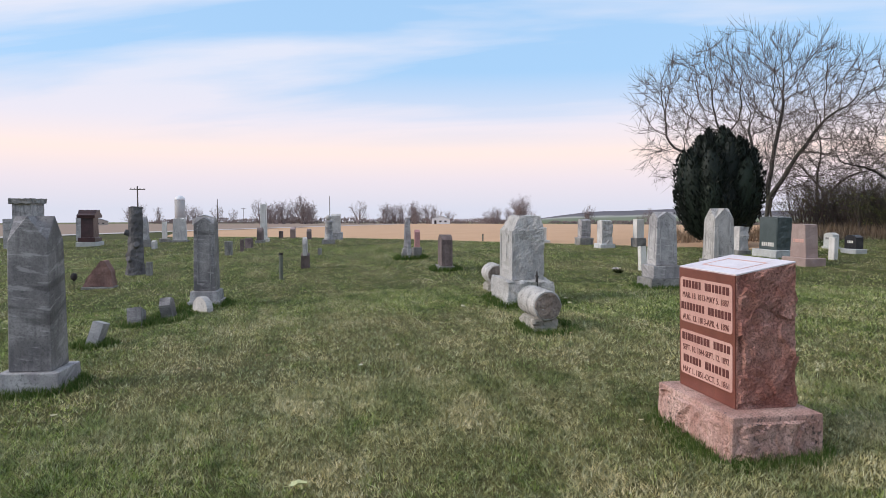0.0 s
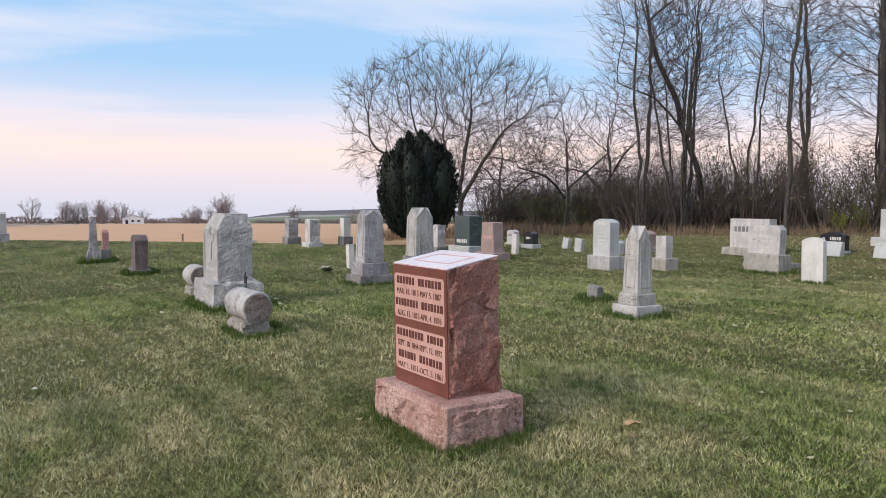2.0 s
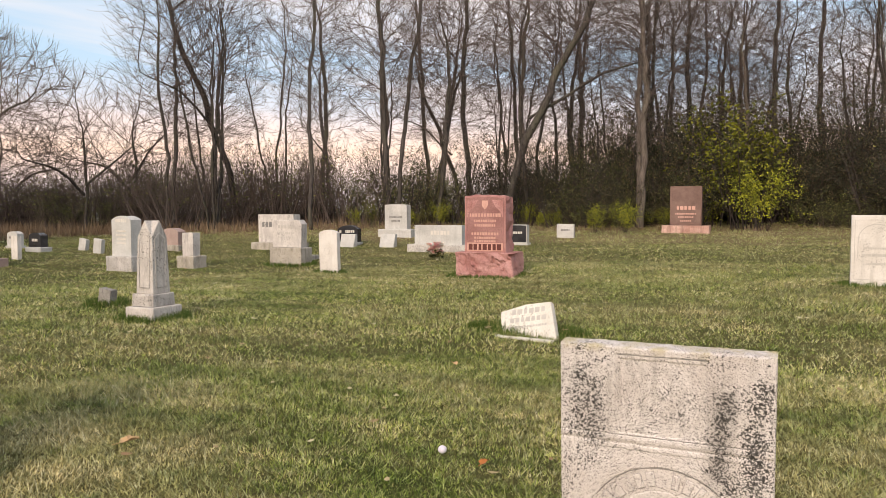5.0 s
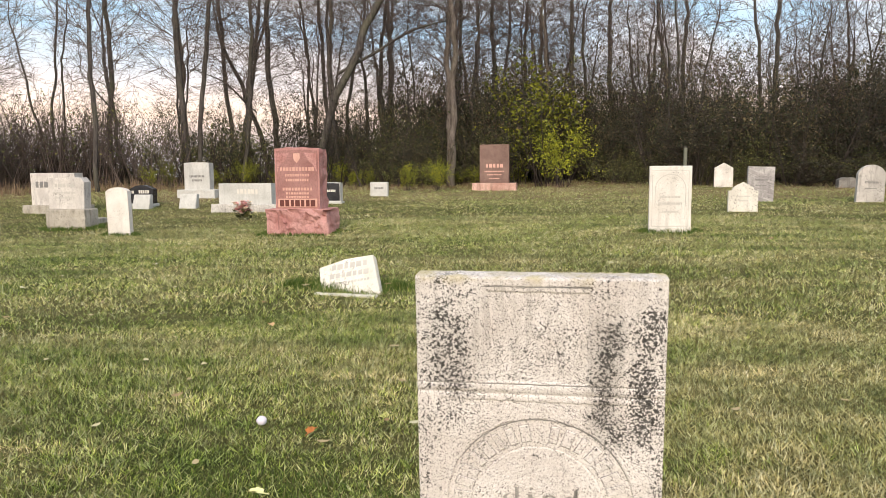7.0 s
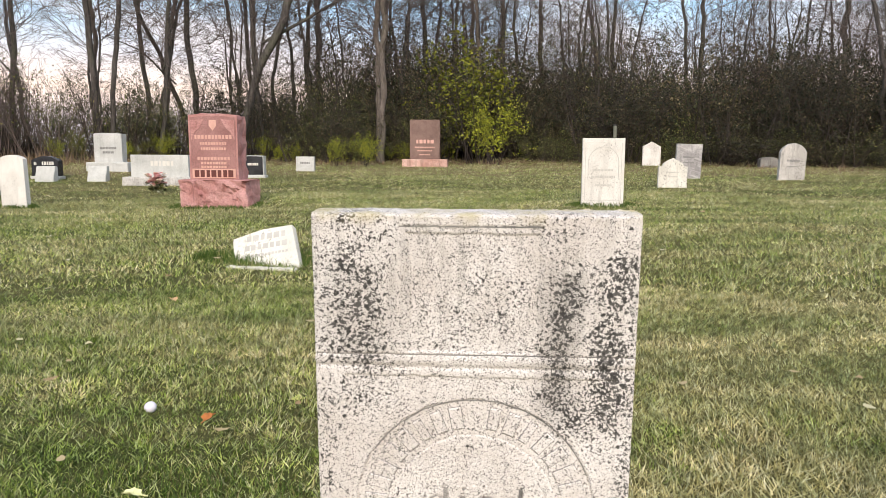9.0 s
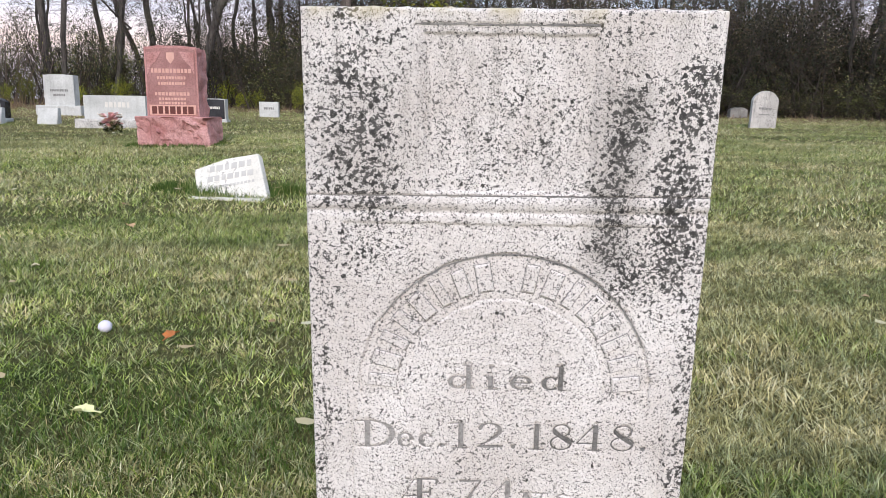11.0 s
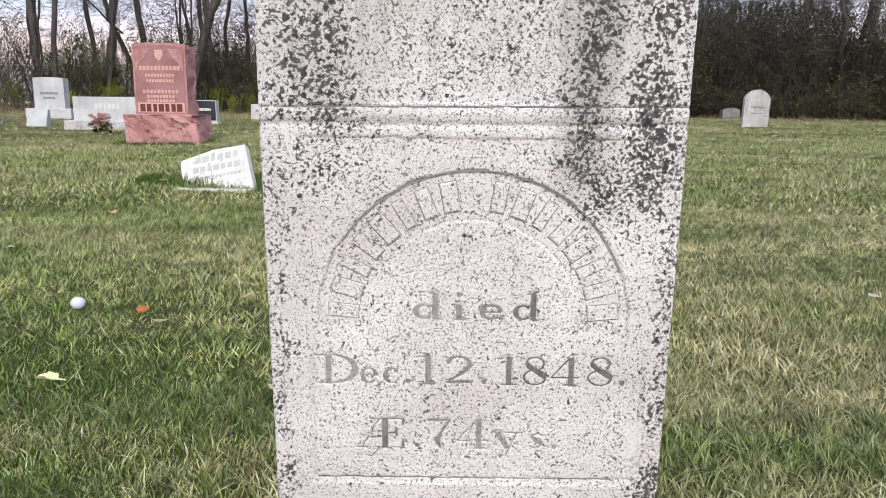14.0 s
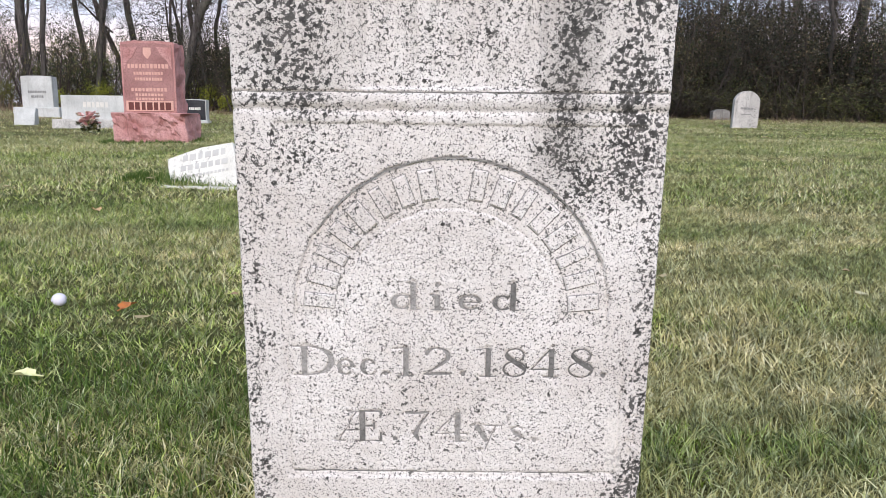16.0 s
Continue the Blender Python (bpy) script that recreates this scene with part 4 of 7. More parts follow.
def carved_depth(X, Z, zt):
    """How deep the worn front of the tablet lies at each place, in metres."""
    cx, za, ro, ri = 0.004, zt - 0.5445, 0.2135, 0.1455
    wx, wz = X + 0.0011 * waves(X, Z, 0.028, 1), Z + 0.0011 * waves(X, Z, 0.030, 2)
    d = 0.0022 * step01(in_rect(wx, wz, -0.129, zt - 0.30, 0.117, zt - 0.020), 0.003) * step01(wz - (zt - 0.247), 0.004)
    d += 0.0036 * step01(in_rect(wx, wz, -0.1145, zt - 0.244, 0.112, zt - 0.034), 0.004)
    folds = step01(in_rect(X, Z, -0.10, zt - 0.22, 0.10, zt - 0.045), 0.03)
    d += 0.0011 * folds * (np.sin(X * 150 + 2 * np.sin(Z * 22)) * np.sin(X * 61 + 1.0) - 0.25 * np.sin(Z * 70 + X * 90))
    d += 0.0042 * np.exp(-((wz - (zt - 0.2485 + 0.006 * X)) / 0.0014) ** 2) - 0.0012 * np.exp(-((wz - (zt - 0.259)) / 0.005) ** 2)
    d += 0.0030 * np.exp(-((wz - (zt - 0.2715)) / 0.0040) ** 2)
    field = step01(in_rect(wx, wz, -0.228, zt - 0.790, 0.249, zt - 0.288), 0.005)
    d += 0.0026 * field
    d += 0.0026 * np.exp(-(in_rect(wx, wz, -0.222, zt - 0.7825, 0.243, zt - 0.2) / 0.0016) ** 2) * step01(zt - 0.585 - Z, 0.02)
    d += 0.0016 * np.exp(-((np.abs(wx - 0.0035) - 0.266) / 0.0022) ** 2) * step01(zt - 0.30 - Z, 0.02)
    r = np.hypot(wx - cx, wz - za)
    over = step01(wz - (za - 0.020), 0.040)
    rib = ro + 0.0012 * waves(X, Z, 0.022, 5)
    d += over * (0.0034 * step01(rib - r, 0.0022) - 0.0020 * step01(ri - r, 0.005))
    d += over * 0.0026 * np.exp(-((r - rib) / 0.0016) ** 2)
    d += over * 0.0012 * np.exp(-((r - ri - 0.001) / 0.0016) ** 2)
    cut = np.zeros_like(X)
    for strokes in tablet_lines(zt):
        for st in strokes:
            for (xa, z_a, wa), (xb, z_b, wb) in zip(st, st[1:]):
                m = (X > min(xa, xb) - 0.007) & (X < max(xa, xb) + 0.007) & (Z > min(z_a, z_b) - 0.007) & (Z < max(z_a, z_b) + 0.007)
                if not m.any():
                    continue
                px, pz, ex, ez = wx[m] - xa, wz[m] - z_a, xb - xa, z_b - z_a
                f = np.clip((px * ex + pz * ez) / (ex * ex + ez * ez + 1e-12), 0, 1)
                cut[m] = np.maximum(cut[m], step01(wa + (wb - wa) * f - np.hypot(px - f * ex, pz - f * ez), 0.0022))
    d += 0.0032 * cut * (0.90 + 0.10 * waves(X, Z, 0.05, 9))
    d += 0.00045 * waves(X, Z, 0.05, 3) + 0.00022 * waves(X, Z, 0.012, 4) + 0.00016 * waves(X, Z, 0.006, 7)
    # a chip broken from the lower corner of the moulding
    chip = in_rect(X, Z, 0.222, zt - 0.785, 0.262, zt - 0.695) + 0.006 * waves(X, Z, 0.02, 6)
    d = np.where(chip > 0, np.maximum(d, 0.0024 + 0.0006 * waves(X, Z, 0.03, 8)), d)
    # worn arrises
    edge = np.minimum(np.minimum(X + 0.28, 0.28 - X), zt - Z)
    nick = 0.004 + 0.003 * np.maximum(0, waves(X, Z, 0.03, 11))
    return d + 0.006 * np.clip(1 - edge / nick, 0, 1) ** 2


def carved_tablet():
    u, n = Vector((0.394, -0.919, 0)), Vector((0.919, 0.394, 0))
    top = Vector((2.74, 2.0235, 0.8045))
    a = radians(3.2)
    zz = Vector((0, 0, 1)) * math.cos(a) - n * math.sin(a)
    yy = zz.cross(u)
    t = new("carved_headstone")
    zt = 0.95
    o = top - zz * zt
    t.matrix_basis = Matrix(((u.x, yy.x, zz.x, o.x), (u.y, yy.y, zz.y, o.y), (u.z, yy.z, zz.z, o.z), (0, 0, 0, 1)))
    tagged(t, "lichen-speckled white marble headstone with carved arch, leaning slightly", "gravestone", "headstones")
    topx = [i / 60 * 0.56 - 0.28 for i in range(61)]
    crest = lambda x: 0.0022 * noise.noise((x * 30, 0, 3)) + 0.0016 * noise.noise((x * 90, 2, 3)) - 0.001
    pro = [(-0.28, -0.10), (0.28, -0.10)] + [(x, zt + crest(x)) for x in topx[::-1]]
    part("slab", prism(pro, 0.058, 0.029 + 0.012, 0.003), HERO, t)
    # the front in four carved courses, from the head down
    for name, z1, z0, step in (("upper_panel", zt, zt - 0.238, 0.0020), ("cornice", zt - 0.238, zt - 0.290, 0.0015), ("arched_field", zt - 0.290, zt - 0.800, 0.0014), ("foot_border", zt - 0.800, -0.10, 0.006)):
        nx, nz = int(0.56 / step), max(2, int((z1 - z0) / step))
        X, Z = np.meshgrid(np.linspace(-0.28, 0.28, nx + 1), np.linspace(z0, z1, nz + 1))
        Y = carved_depth(X, Z, zt)
        Y[:, 0] = Y[:, -1] = 0.0125
        if name == "upper_panel":
            Y[-1] = 0.0125
            rise = np.array([crest(x) for x in X[0]])
            Z = Z + rise * np.clip((Z - zt + 0.012) / 0.012, 0, 1)
        i, j = np.meshgrid(np.arange(nz), np.arange(nx), indexing="ij")
        k = nx + 1
        f = np.stack([i * k + j, i * k + j + 1, (i + 1) * k + j + 1, (i + 1) * k + j], -1).reshape(-1, 4)
        part(name, raw(name, np.stack([X, Y, Z], -1).reshape(-1, 3), f, HERO), HERO, t, smooth=True)
    # dark lines along the deepest grooves: grime, with the grooves' shade painted in
    cx, za, ro = 0.004, zt - 0.5445, 0.2135
    wob = lambda pts, k: [(x + 0.0012 * noise.noise((x * 40, z * 40, k)), z + 0.0012 * noise.noise((x * 40, z * 40, k + 5))) for x, z in pts]
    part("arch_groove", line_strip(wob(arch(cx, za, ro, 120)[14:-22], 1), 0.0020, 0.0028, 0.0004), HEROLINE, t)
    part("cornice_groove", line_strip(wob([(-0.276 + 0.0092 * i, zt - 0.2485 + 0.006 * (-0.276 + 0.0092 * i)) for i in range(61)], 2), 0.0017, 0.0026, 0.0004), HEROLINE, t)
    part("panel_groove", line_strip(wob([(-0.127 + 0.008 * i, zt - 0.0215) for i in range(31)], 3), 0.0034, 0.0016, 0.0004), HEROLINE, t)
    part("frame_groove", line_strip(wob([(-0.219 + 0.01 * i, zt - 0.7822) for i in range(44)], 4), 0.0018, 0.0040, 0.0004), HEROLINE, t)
    # the worn name round the arch stays as upright bars
    rng = np.random.default_rng(5)
    # the wider dark bars behind paint shade round each bar's edge
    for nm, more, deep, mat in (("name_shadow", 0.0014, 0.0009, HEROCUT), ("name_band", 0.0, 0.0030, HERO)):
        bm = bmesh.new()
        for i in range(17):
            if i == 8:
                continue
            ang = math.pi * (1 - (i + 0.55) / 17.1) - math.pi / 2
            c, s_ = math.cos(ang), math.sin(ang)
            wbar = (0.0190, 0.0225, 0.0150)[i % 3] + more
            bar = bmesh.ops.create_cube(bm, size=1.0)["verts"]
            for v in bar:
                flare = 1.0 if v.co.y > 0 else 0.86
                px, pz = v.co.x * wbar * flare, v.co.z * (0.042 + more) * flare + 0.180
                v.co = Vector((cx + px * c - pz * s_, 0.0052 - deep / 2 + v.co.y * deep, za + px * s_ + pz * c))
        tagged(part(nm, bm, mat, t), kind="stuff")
    # grey plates in the cut letters: grime, and the cuts' shade in their colour
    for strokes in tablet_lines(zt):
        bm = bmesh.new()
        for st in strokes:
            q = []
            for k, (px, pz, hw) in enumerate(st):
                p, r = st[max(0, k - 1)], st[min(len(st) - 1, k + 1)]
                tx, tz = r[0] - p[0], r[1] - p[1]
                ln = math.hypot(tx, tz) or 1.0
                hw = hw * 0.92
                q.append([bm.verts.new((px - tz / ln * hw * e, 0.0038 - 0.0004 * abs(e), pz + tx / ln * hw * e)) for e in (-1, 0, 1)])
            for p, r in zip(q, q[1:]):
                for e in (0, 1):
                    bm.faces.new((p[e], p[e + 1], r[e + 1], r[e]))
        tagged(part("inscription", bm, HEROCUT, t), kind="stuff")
    return t


carved_tablet()


# the red granite monument
def red_monument():
    x, y = 1.241, 5.231
    t = thing("red_monument", x, y, -63.8, "red granite monument with rock-faced sides and lettered polished front", "gravestone", "granite monuments")
    g = ground(x, y)
    zb, zt, up = 0.135 - g, 0.893 - g, 0.069
    # a base with drafted arrises and rock-faced sides
    bw, bd = 0.857, 0.561
    rim = lambda c: c.z > zb - 0.035 or (abs(c.x) > bw / 2 - 0.035 and abs(c.y) > bd / 2 - 0.035)
    part("base", roughen(box(bw, bd, zb + 0.1, -0.1, 0.010, tw=0.985, td=0.98), 0.026, 4.2, 1.6, 3.0, facets=True, keep=rim), PINKBASE, t, "hammered pink granite base", False)
    w, d, ox, oy = 0.623, 0.365, -0.036, 0.024
    # the die: its top slopes up to the back, its face tips forward a little
    bm = bmesh.new()
    lo = [bm.verts.new((ox + a * w / 2, oy + b * d / 2, zb)) for a, b in ((-1, -1), (1, -1), (1, 1), (-1, 1))]
    hi = [bm.verts.new((ox + a * w / 2, oy - 0.022 + b * d / 2, zt + (up if b > 0 else 0))) for a, b in ((-1, -1), (1, -1), (1, 1), (-1, 1))]
    bm.faces.new(lo[::-1])
    bm.faces.new(hi)
    for i in range(4):
        bm.faces.new((lo[i], lo[(i + 1) % 4], hi[(i + 1) % 4], hi[i]))
    face_y = lambda z: oy - d / 2 - 0.022 * (z - zb) / (zt - zb)
    top_z = lambda yy_: zt + up * (yy_ - (oy - 0.022 - d / 2)) / d
    hold = lambda c: c.y < face_y(c.z) + 0.012 or c.z > top_z(c.y) - 0.012 or c.z < zb + 0.008 or (abs(c.y - oy) > d / 2 - 0.03 and c.y > 0 and abs(c.x - ox) > w / 2 - 0.004)
    part("die", roughen(bm, 0.027, 4.2, 1.4, 9.0, keep=hold, facets=True), PINK, t)
    tilt = math.atan2(0.022, zt - zb)

    def on_face(bm2):
        """Tips what is built upright on the plane y = 0 onto the die's face."""
        bmesh.ops.translate(bm2, verts=bm2.verts, vec=(0, 0, -zb))
        bmesh.ops.rotate(bm2, verts=bm2.verts, matrix=Matrix.Rotation(tilt, 3, "X"))
        bmesh.ops.translate(bm2, verts=bm2.verts, vec=(ox, oy - d / 2, zb))
        return bm2

    part("polished_face", on_face(box(w - 0.004, 0.010, zt - zb - 0.004, zb + 0.002, 0.003, 0, -0.003)), PINKPOLISH, t)
    bm = box(w + 0.002, math.hypot(d, up) + 0.004, 0.010, 0, 0.003)
    bmesh.ops.rotate(bm, verts=bm.verts, matrix=Matrix.Rotation(math.atan2(up, d), 3, "X"))
    bmesh.ops.translate(bm, verts=bm.verts, vec=(ox, oy - 0.022, zt + up / 2 - 0.003))
    part("top", bm, PINKTOP, t, "smooth top with worn plaque lines, paled by painted sky sheen")
    bm = plate([rect(-0.20, -0.10, 0.20, 0.09), rect(-0.19, -0.09, 0.19, 0.08)], 0.0012, 0.0)
    bmesh.ops.rotate(bm, verts=bm.verts, matrix=Matrix.Rotation(radians(-90) + math.atan2(up, d), 3, "X"))
    bmesh.ops.translate(bm, verts=bm.verts, vec=(ox, oy - 0.022, zt + up / 2 + 0.0075))
    part("plaque_line", bm, PINKLIGHT, t)
    hgt = zt - zb
    k_ = w / 0.76
    for k, (z0, z1) in enumerate(((0.555, 0.925), (0.115, 0.485))):
        lo_, hi_ = zb + hgt * z0, zb + hgt * z1
        c, e = 0.022, w / 2 - 0.022
        pro = [(-e, lo_ + c), (-e + 0.006, lo_ + c * 0.3), (-e + c, lo_), (e - c, lo_), (e - 0.006, lo_ + c * 0.3), (e, lo_ + c), (e, hi_ - c), (e - 0.006, hi_ - c * 0.3), (e - c, hi_), (-e + c, hi_), (-e + 0.006, hi_ - c * 0.3), (-e, hi_ - c)]
        pn = part("lettered_panel", on_face(prism(pro, 0.004, -0.009, 0)), PINKLIGHT, t)
        s = (hi_ - lo_) / 4
        names = ((6, 7, 0.64), (8, 7, 0.68)) if k == 0 else ((9, 5, 0.66), (6, 7, 0.63))
        dates = ("MAR. 18. 1813-MAY 5. 1887", "AUG. 13. 1813-APR. 4. 1896") if k == 0 else ("SEPT. 10. 1844-SEPT. 12. 1892", "MAY 1. 1851-OCT. 5. 1861")
        for i in range(2):
            na, nb, wide = names[i]
            full, per = wide * k_, wide * k_ / (na + nb + 1)
            rows_ = [(-full / 2 + per * na / 2, hi_ - s * (2 * i + 0.90), s * 0.66, per * na, na), (full / 2 - per * nb / 2, hi_ - s * (2 * i + 0.90), s * 0.66, per * nb, nb)]
            for ob in (bars(pn, rows_, -0.0110, REDLETTER, 0.002), lettering(pn, dates[i], 0, hi_ - s * (2 * i + 1.82), s * 0.54, 0.63 * k_, -0.0110, REDLETTER, 0.002)):
                ob.matrix_basis = Matrix.Translation((ox, oy - d / 2, zb)) @ Matrix.Rotation(tilt, 4, "X") @ Matrix.Translation((0, 0, -zb))
    return t


red_monument()

# the weathered cross-family monument with a log at each side
LOGEND = stone("brown_stained_log_end", (0.24, 0.19, 0.16), (0.40, 0.34, 0.30), 0.9, 40, 0.5, 0.5, stained=0.5, stain=(0.12, 0.10, 0.08), bump=1.0, dist=0.01)


def log_monument():
    x, y = -1.02, 10.75
    t = thing("rustic_monument", x, y, RZ, "pale weathered granite monument with rough sides and gabled top", "gravestone", "granite monuments")
    part("base", roughen(box(1.16, 0.66, 0.46, -0.12, 0.03), 0.03, 6, 7, 2.0), ROUGHGRANITE, t, "rough-hewn base", False)
    w, d, z0, h = 0.83, 0.44, 0.33, 1.22
    ys = h - 0.20
    bm = bmesh.new()
    lo = [bm.verts.new(c) for c in ((-w / 2, -d / 2, z0), (w / 2, -d / 2, z0), (w / 2, d / 2, z0), (-w / 2, d / 2, z0))]
    hi = [bm.verts.new(c) for c in ((-w / 2, -d / 2, ys), (w / 2, -d / 2, ys), (w / 2, d / 2, ys), (-w / 2, d / 2, ys))]
    tp = [bm.verts.new(c) for c in ((-w / 2 + 0.12, -d / 2 + 0.10, h), (w / 2 - 0.06, -d / 2 + 0.10, h), (w / 2 - 0.06, d / 2 - 0.05, h), (-w / 2 + 0.12, d / 2 - 0.05, h))]
    for a, b in ((lo, hi), (hi, tp)):
        for i in range(4):
            bm.faces.new((a[i], a[(i + 1) % 4], b[(i + 1) % 4], b[i]))
    bm.faces.new(tp)
    bm.faces.new(lo[::-1])
    part("die", roughen(bm, 0.013, 11, 4.0, 5.0, keep=lambda c: c.y < -d / 2 + 0.01), ROUGHGRANITE, t)
    part("carved_cross", plate([[(-0.05, 0.62), (0.05, 0.62), (0.05, 0.86), (0.16, 0.86), (0.16, 0.95), (0.05, 0.95), (0.05, 1.05), (-0.05, 1.05), (-0.05, 0.95), (-0.16, 0.95), (-0.16, 0.86), (-0.05, 0.86)]], 0.012, -d / 2), ROUGHGRANITE, t)
    part("front_border", plate([rect(-w / 2, z0, w / 2, ys), rect(-w / 2 + 0.07, z0 + 0.08, w / 2 - 0.07, ys - 0.06)], 0.012, -d / 2), ROUGHGRANITE, t)
    bars(t, [(0, 0.52, 0.05, 0.5, 8), (0, 0.42, 0.04, 0.4, 7)], -d / 2 - 0.001, BARFAINT, 0.004)
    for name, lx, ly, r, ln, cz, rzl in (("stone_log", -0.44, 8.55, 0.165, 0.60, 0.285, RZ + 4), ("stone_log", -1.72, 12.15, 0.165, 0.55, 0.275, RZ)):
        lg = thing(name, lx, ly, rzl, "carved stone log with rough cut ends on a small footing", "gravestone", "stone logs")
        bm = lathe([(r * 0.93, -ln / 2), (r, -ln / 2 + 0.02), (r, ln / 2 - 0.02), (r * 0.93, ln / 2)], 28)
        bmesh.ops.rotate(bm, verts=bm.verts, matrix=Matrix.Rotation(radians(90), 3, "Y"))
        bmesh.ops.translate(bm, verts=bm.verts, vec=(0, 0, cz))
        part("log", roughen(bm, 0.008, 14, 6, lx), LICHENED, lg)
        for sgn in (-1, 1):
            bm = lathe([(r * 0.86, 0), (r * 0.84, 0.012), (r * 0.3, 0.018), (0.01, 0.016)], 22)
            bmesh.ops.rotate(bm, verts=bm.verts, matrix=Matrix.Rotation(radians(90 * sgn), 3, "Y"))
            bmesh.ops.translate(bm, verts=bm.verts, vec=(sgn * (ln / 2 + 0.001), 0, cz))
            part("cut_end", roughen(bm, 0.012, 16, 4, lx + sgn), LOGEND, lg)
        part("footing", roughen(box(ln * 0.80, r * 1.75, cz - r * 0.93 + 0.1, -0.1, 0.02), 0.030, 8, 4, ly), CONCRETE, lg)
    st = thing("flag_holder_star", -0.52, 8.95, RZ, "small dark iron star marker on a rod", "grave marker")
    part("rod", box(0.012, 0.012, 0.50, -0.05, 0.002), IRON, st)
    pts = [(0.075 * (1 if i % 2 == 0 else 0.45) * math.sin(math.pi * i / 5), 0.52 + 0.075 * (1 if i % 2 == 0 else 0.45) * math.cos(math.pi * i / 5)) for i in range(10)]
    part("star", plate([pts], 0.012, 0.0), IRON, st)


log_monument()


def few(w, *rowsf):
    """Lines of bars over a face w wide: (height share, letter height, width share)."""
    return [(0, f, hh, w * k, max(3, int(w * k / hh / 0.7))) for f, hh, k in rowsf]


# gabled marble shafts
gabled(-4.12, 5.37, 0.345, 1.44, DARKMARBLE, "dark streaked marble shaft with gabled top on a pale base", [(0.50, 0.18, GREYMARBLE)], d=0.335, taper=0.92, gable=0.20, panel=False)
gabled(-5.85, 10.25, 0.40, 1.38, DARKMARBLE, "dark grey marble shaft with pointed arch panel", [(0.60, 0.10, GREYMARBLE), (0.52, 0.15, GREYMARBLE)], d=0.32, taper=0.92, gable=0.10)
gabled(0.92, 12.6, 0.36, 1.20, GREYMARBLE, "grey marble shaft with worn pointed top on two bases", [(0.60, 0.15, GREYSTONE), (0.48, 0.20, GREYMARBLE)], taper=0.88, gable=0.10)
gabled(2.12, 16.8, 0.50, 1.16, LICHENED, "pale grey marble shaft with steep gabled cap", [(0.62, 0.08, GREYSTONE)], d=0.46, taper=0.90, gable=0.22)
gabled(3.84, 8.56, 0.235, 1.03, LICHENED, "lichen-streaked white marble obelisk on stepped base", [(0.40, 0.14, WHITEGREY), (0.30, 0.13, LICHENED)], taper=0.86, gable=0.17)
gabled(-5.75, 19.5, 0.20, 1.10, GREYMARBLE, "slim dark grey marble shaft with finial", [(0.34, 0.14, GREYSTONE), (0.27, 0.12, GREYMARBLE)], taper=0.7, gable=0.14)
gabled(-16.85, 30.9, 0.30, 1.78, MARBLE_CLEAN, "tall plain white marble column", [(0.50, 0.16, MARBLE)], taper=0.9, gable=0.03)
gabled(-21.5, 28.2, 0.5, 1.40, GREYMARBLE, "dark grey marble shaft behind a stone tree trunk", [(0.75, 0.2, GREYSTONE), (0.62, 0.15, GREYSTONE)], taper=0.9, gable=0.3)
gabled(-23.1, 33.1, 0.62, 1.28, WHITEGREY, "white carved marble shaft", [(0.85, 0.1, GREYSTONE)], taper=0.88, gable=0.08)

# granite blocks
LIGHTRED = PINKLIGHT
bald = block(8.775, 8.445, 0.64, 0.34, 1.20, REDGRANITE, "red granite monument with polished face on a rock-faced base", (0.90, 0.52, 0.36, REDGRANITE), top="serp", face=REDFACE, lines=[(0, 0.62, 0.05, 0.5, 11), (0, 0.53, 0.035, 0.36, 10), (0, 0.45, 0.035, 0.34, 10), (0, 0.30, 0.04, 0.44, 10), (0, 0.235, 0.03, 0.34, 9), (0, 0.175, 0.03, 0.34, 9)], ink=LIGHTRED, amp=0.026, rock=0.045)
part("name_plate", prism(rect(-0.285, 0.38, 0.285, 0.50), 0.008, -0.18, 0.002), PINKLIGHT, bald)
bars(bald, [(0, 0.393, 0.09, 0.52, 7)], -0.184, REDLETTER, 0.003)
for sx in (-1, 1):
    part("carved_corner", plate([[(sx * 0.285, 0.86), (sx * 0.285, 1.12), (sx * 0.11, 1.13), (sx * 0.17, 1.02), (sx * 0.24, 0.96)]], 0.006, -0.177), REDGRANITE, bald)
part("carved_shield", plate([[(-0.045, 1.12), (-0.05, 1.05), (0, 0.985), (0.05, 1.05), (0.045, 1.12)]], 0.004, -0.177), PINKLIGHT, bald)

block(18.95, 10.85, 0.80, 0.32, 1.25, BROWNGRANITE, "brown granite monument with polished face at the wood's edge", (1.22, 0.5, 0.20, PINKBASE), top="flat", face=BROWNGRANITE, lines=[(0, 0.40, 0.10, 0.5, 5), (0, 0.28, 0.04, 0.55, 12), (0, 0.2, 0.035, 0.4, 9), (0, 0.10, 0.035, 0.3, 6)], ink=PINKLIGHT)
block(13.05, 15.9, 0.66, 0.22, 0.86, GRANITE, "light grey granite monument on a wide base", (0.98, 0.40, 0.20, GRANITE), top="serp", lines=few(0.66, (0.45, 0.05, 0.6), (0.3, 0.05, 0.4)), ink=BARDARK, amp=0.008)
block(11.35, 12.35, 1.10, 0.26, 0.56, GRANITE, "wide light grey granite monument with rough base", (1.40, 0.42, 0.15, ROUGHGRANITE), top="flat", lines=[(0.05, 0.50, 0.09, 0.46, 6)], ink=BARPALE, amp=0.006)
block(3.45, 18.3, 0.70, 0.34, 0.90, GREENGRANITE, "dark green polished granite monument on grey base", (0.98, 0.55, 0.16, GRANITE), top="serp", face=GREENGRANITE, lines=[(0, 0.10, 0.09, 0.5, 6)], ink=BARPALE)
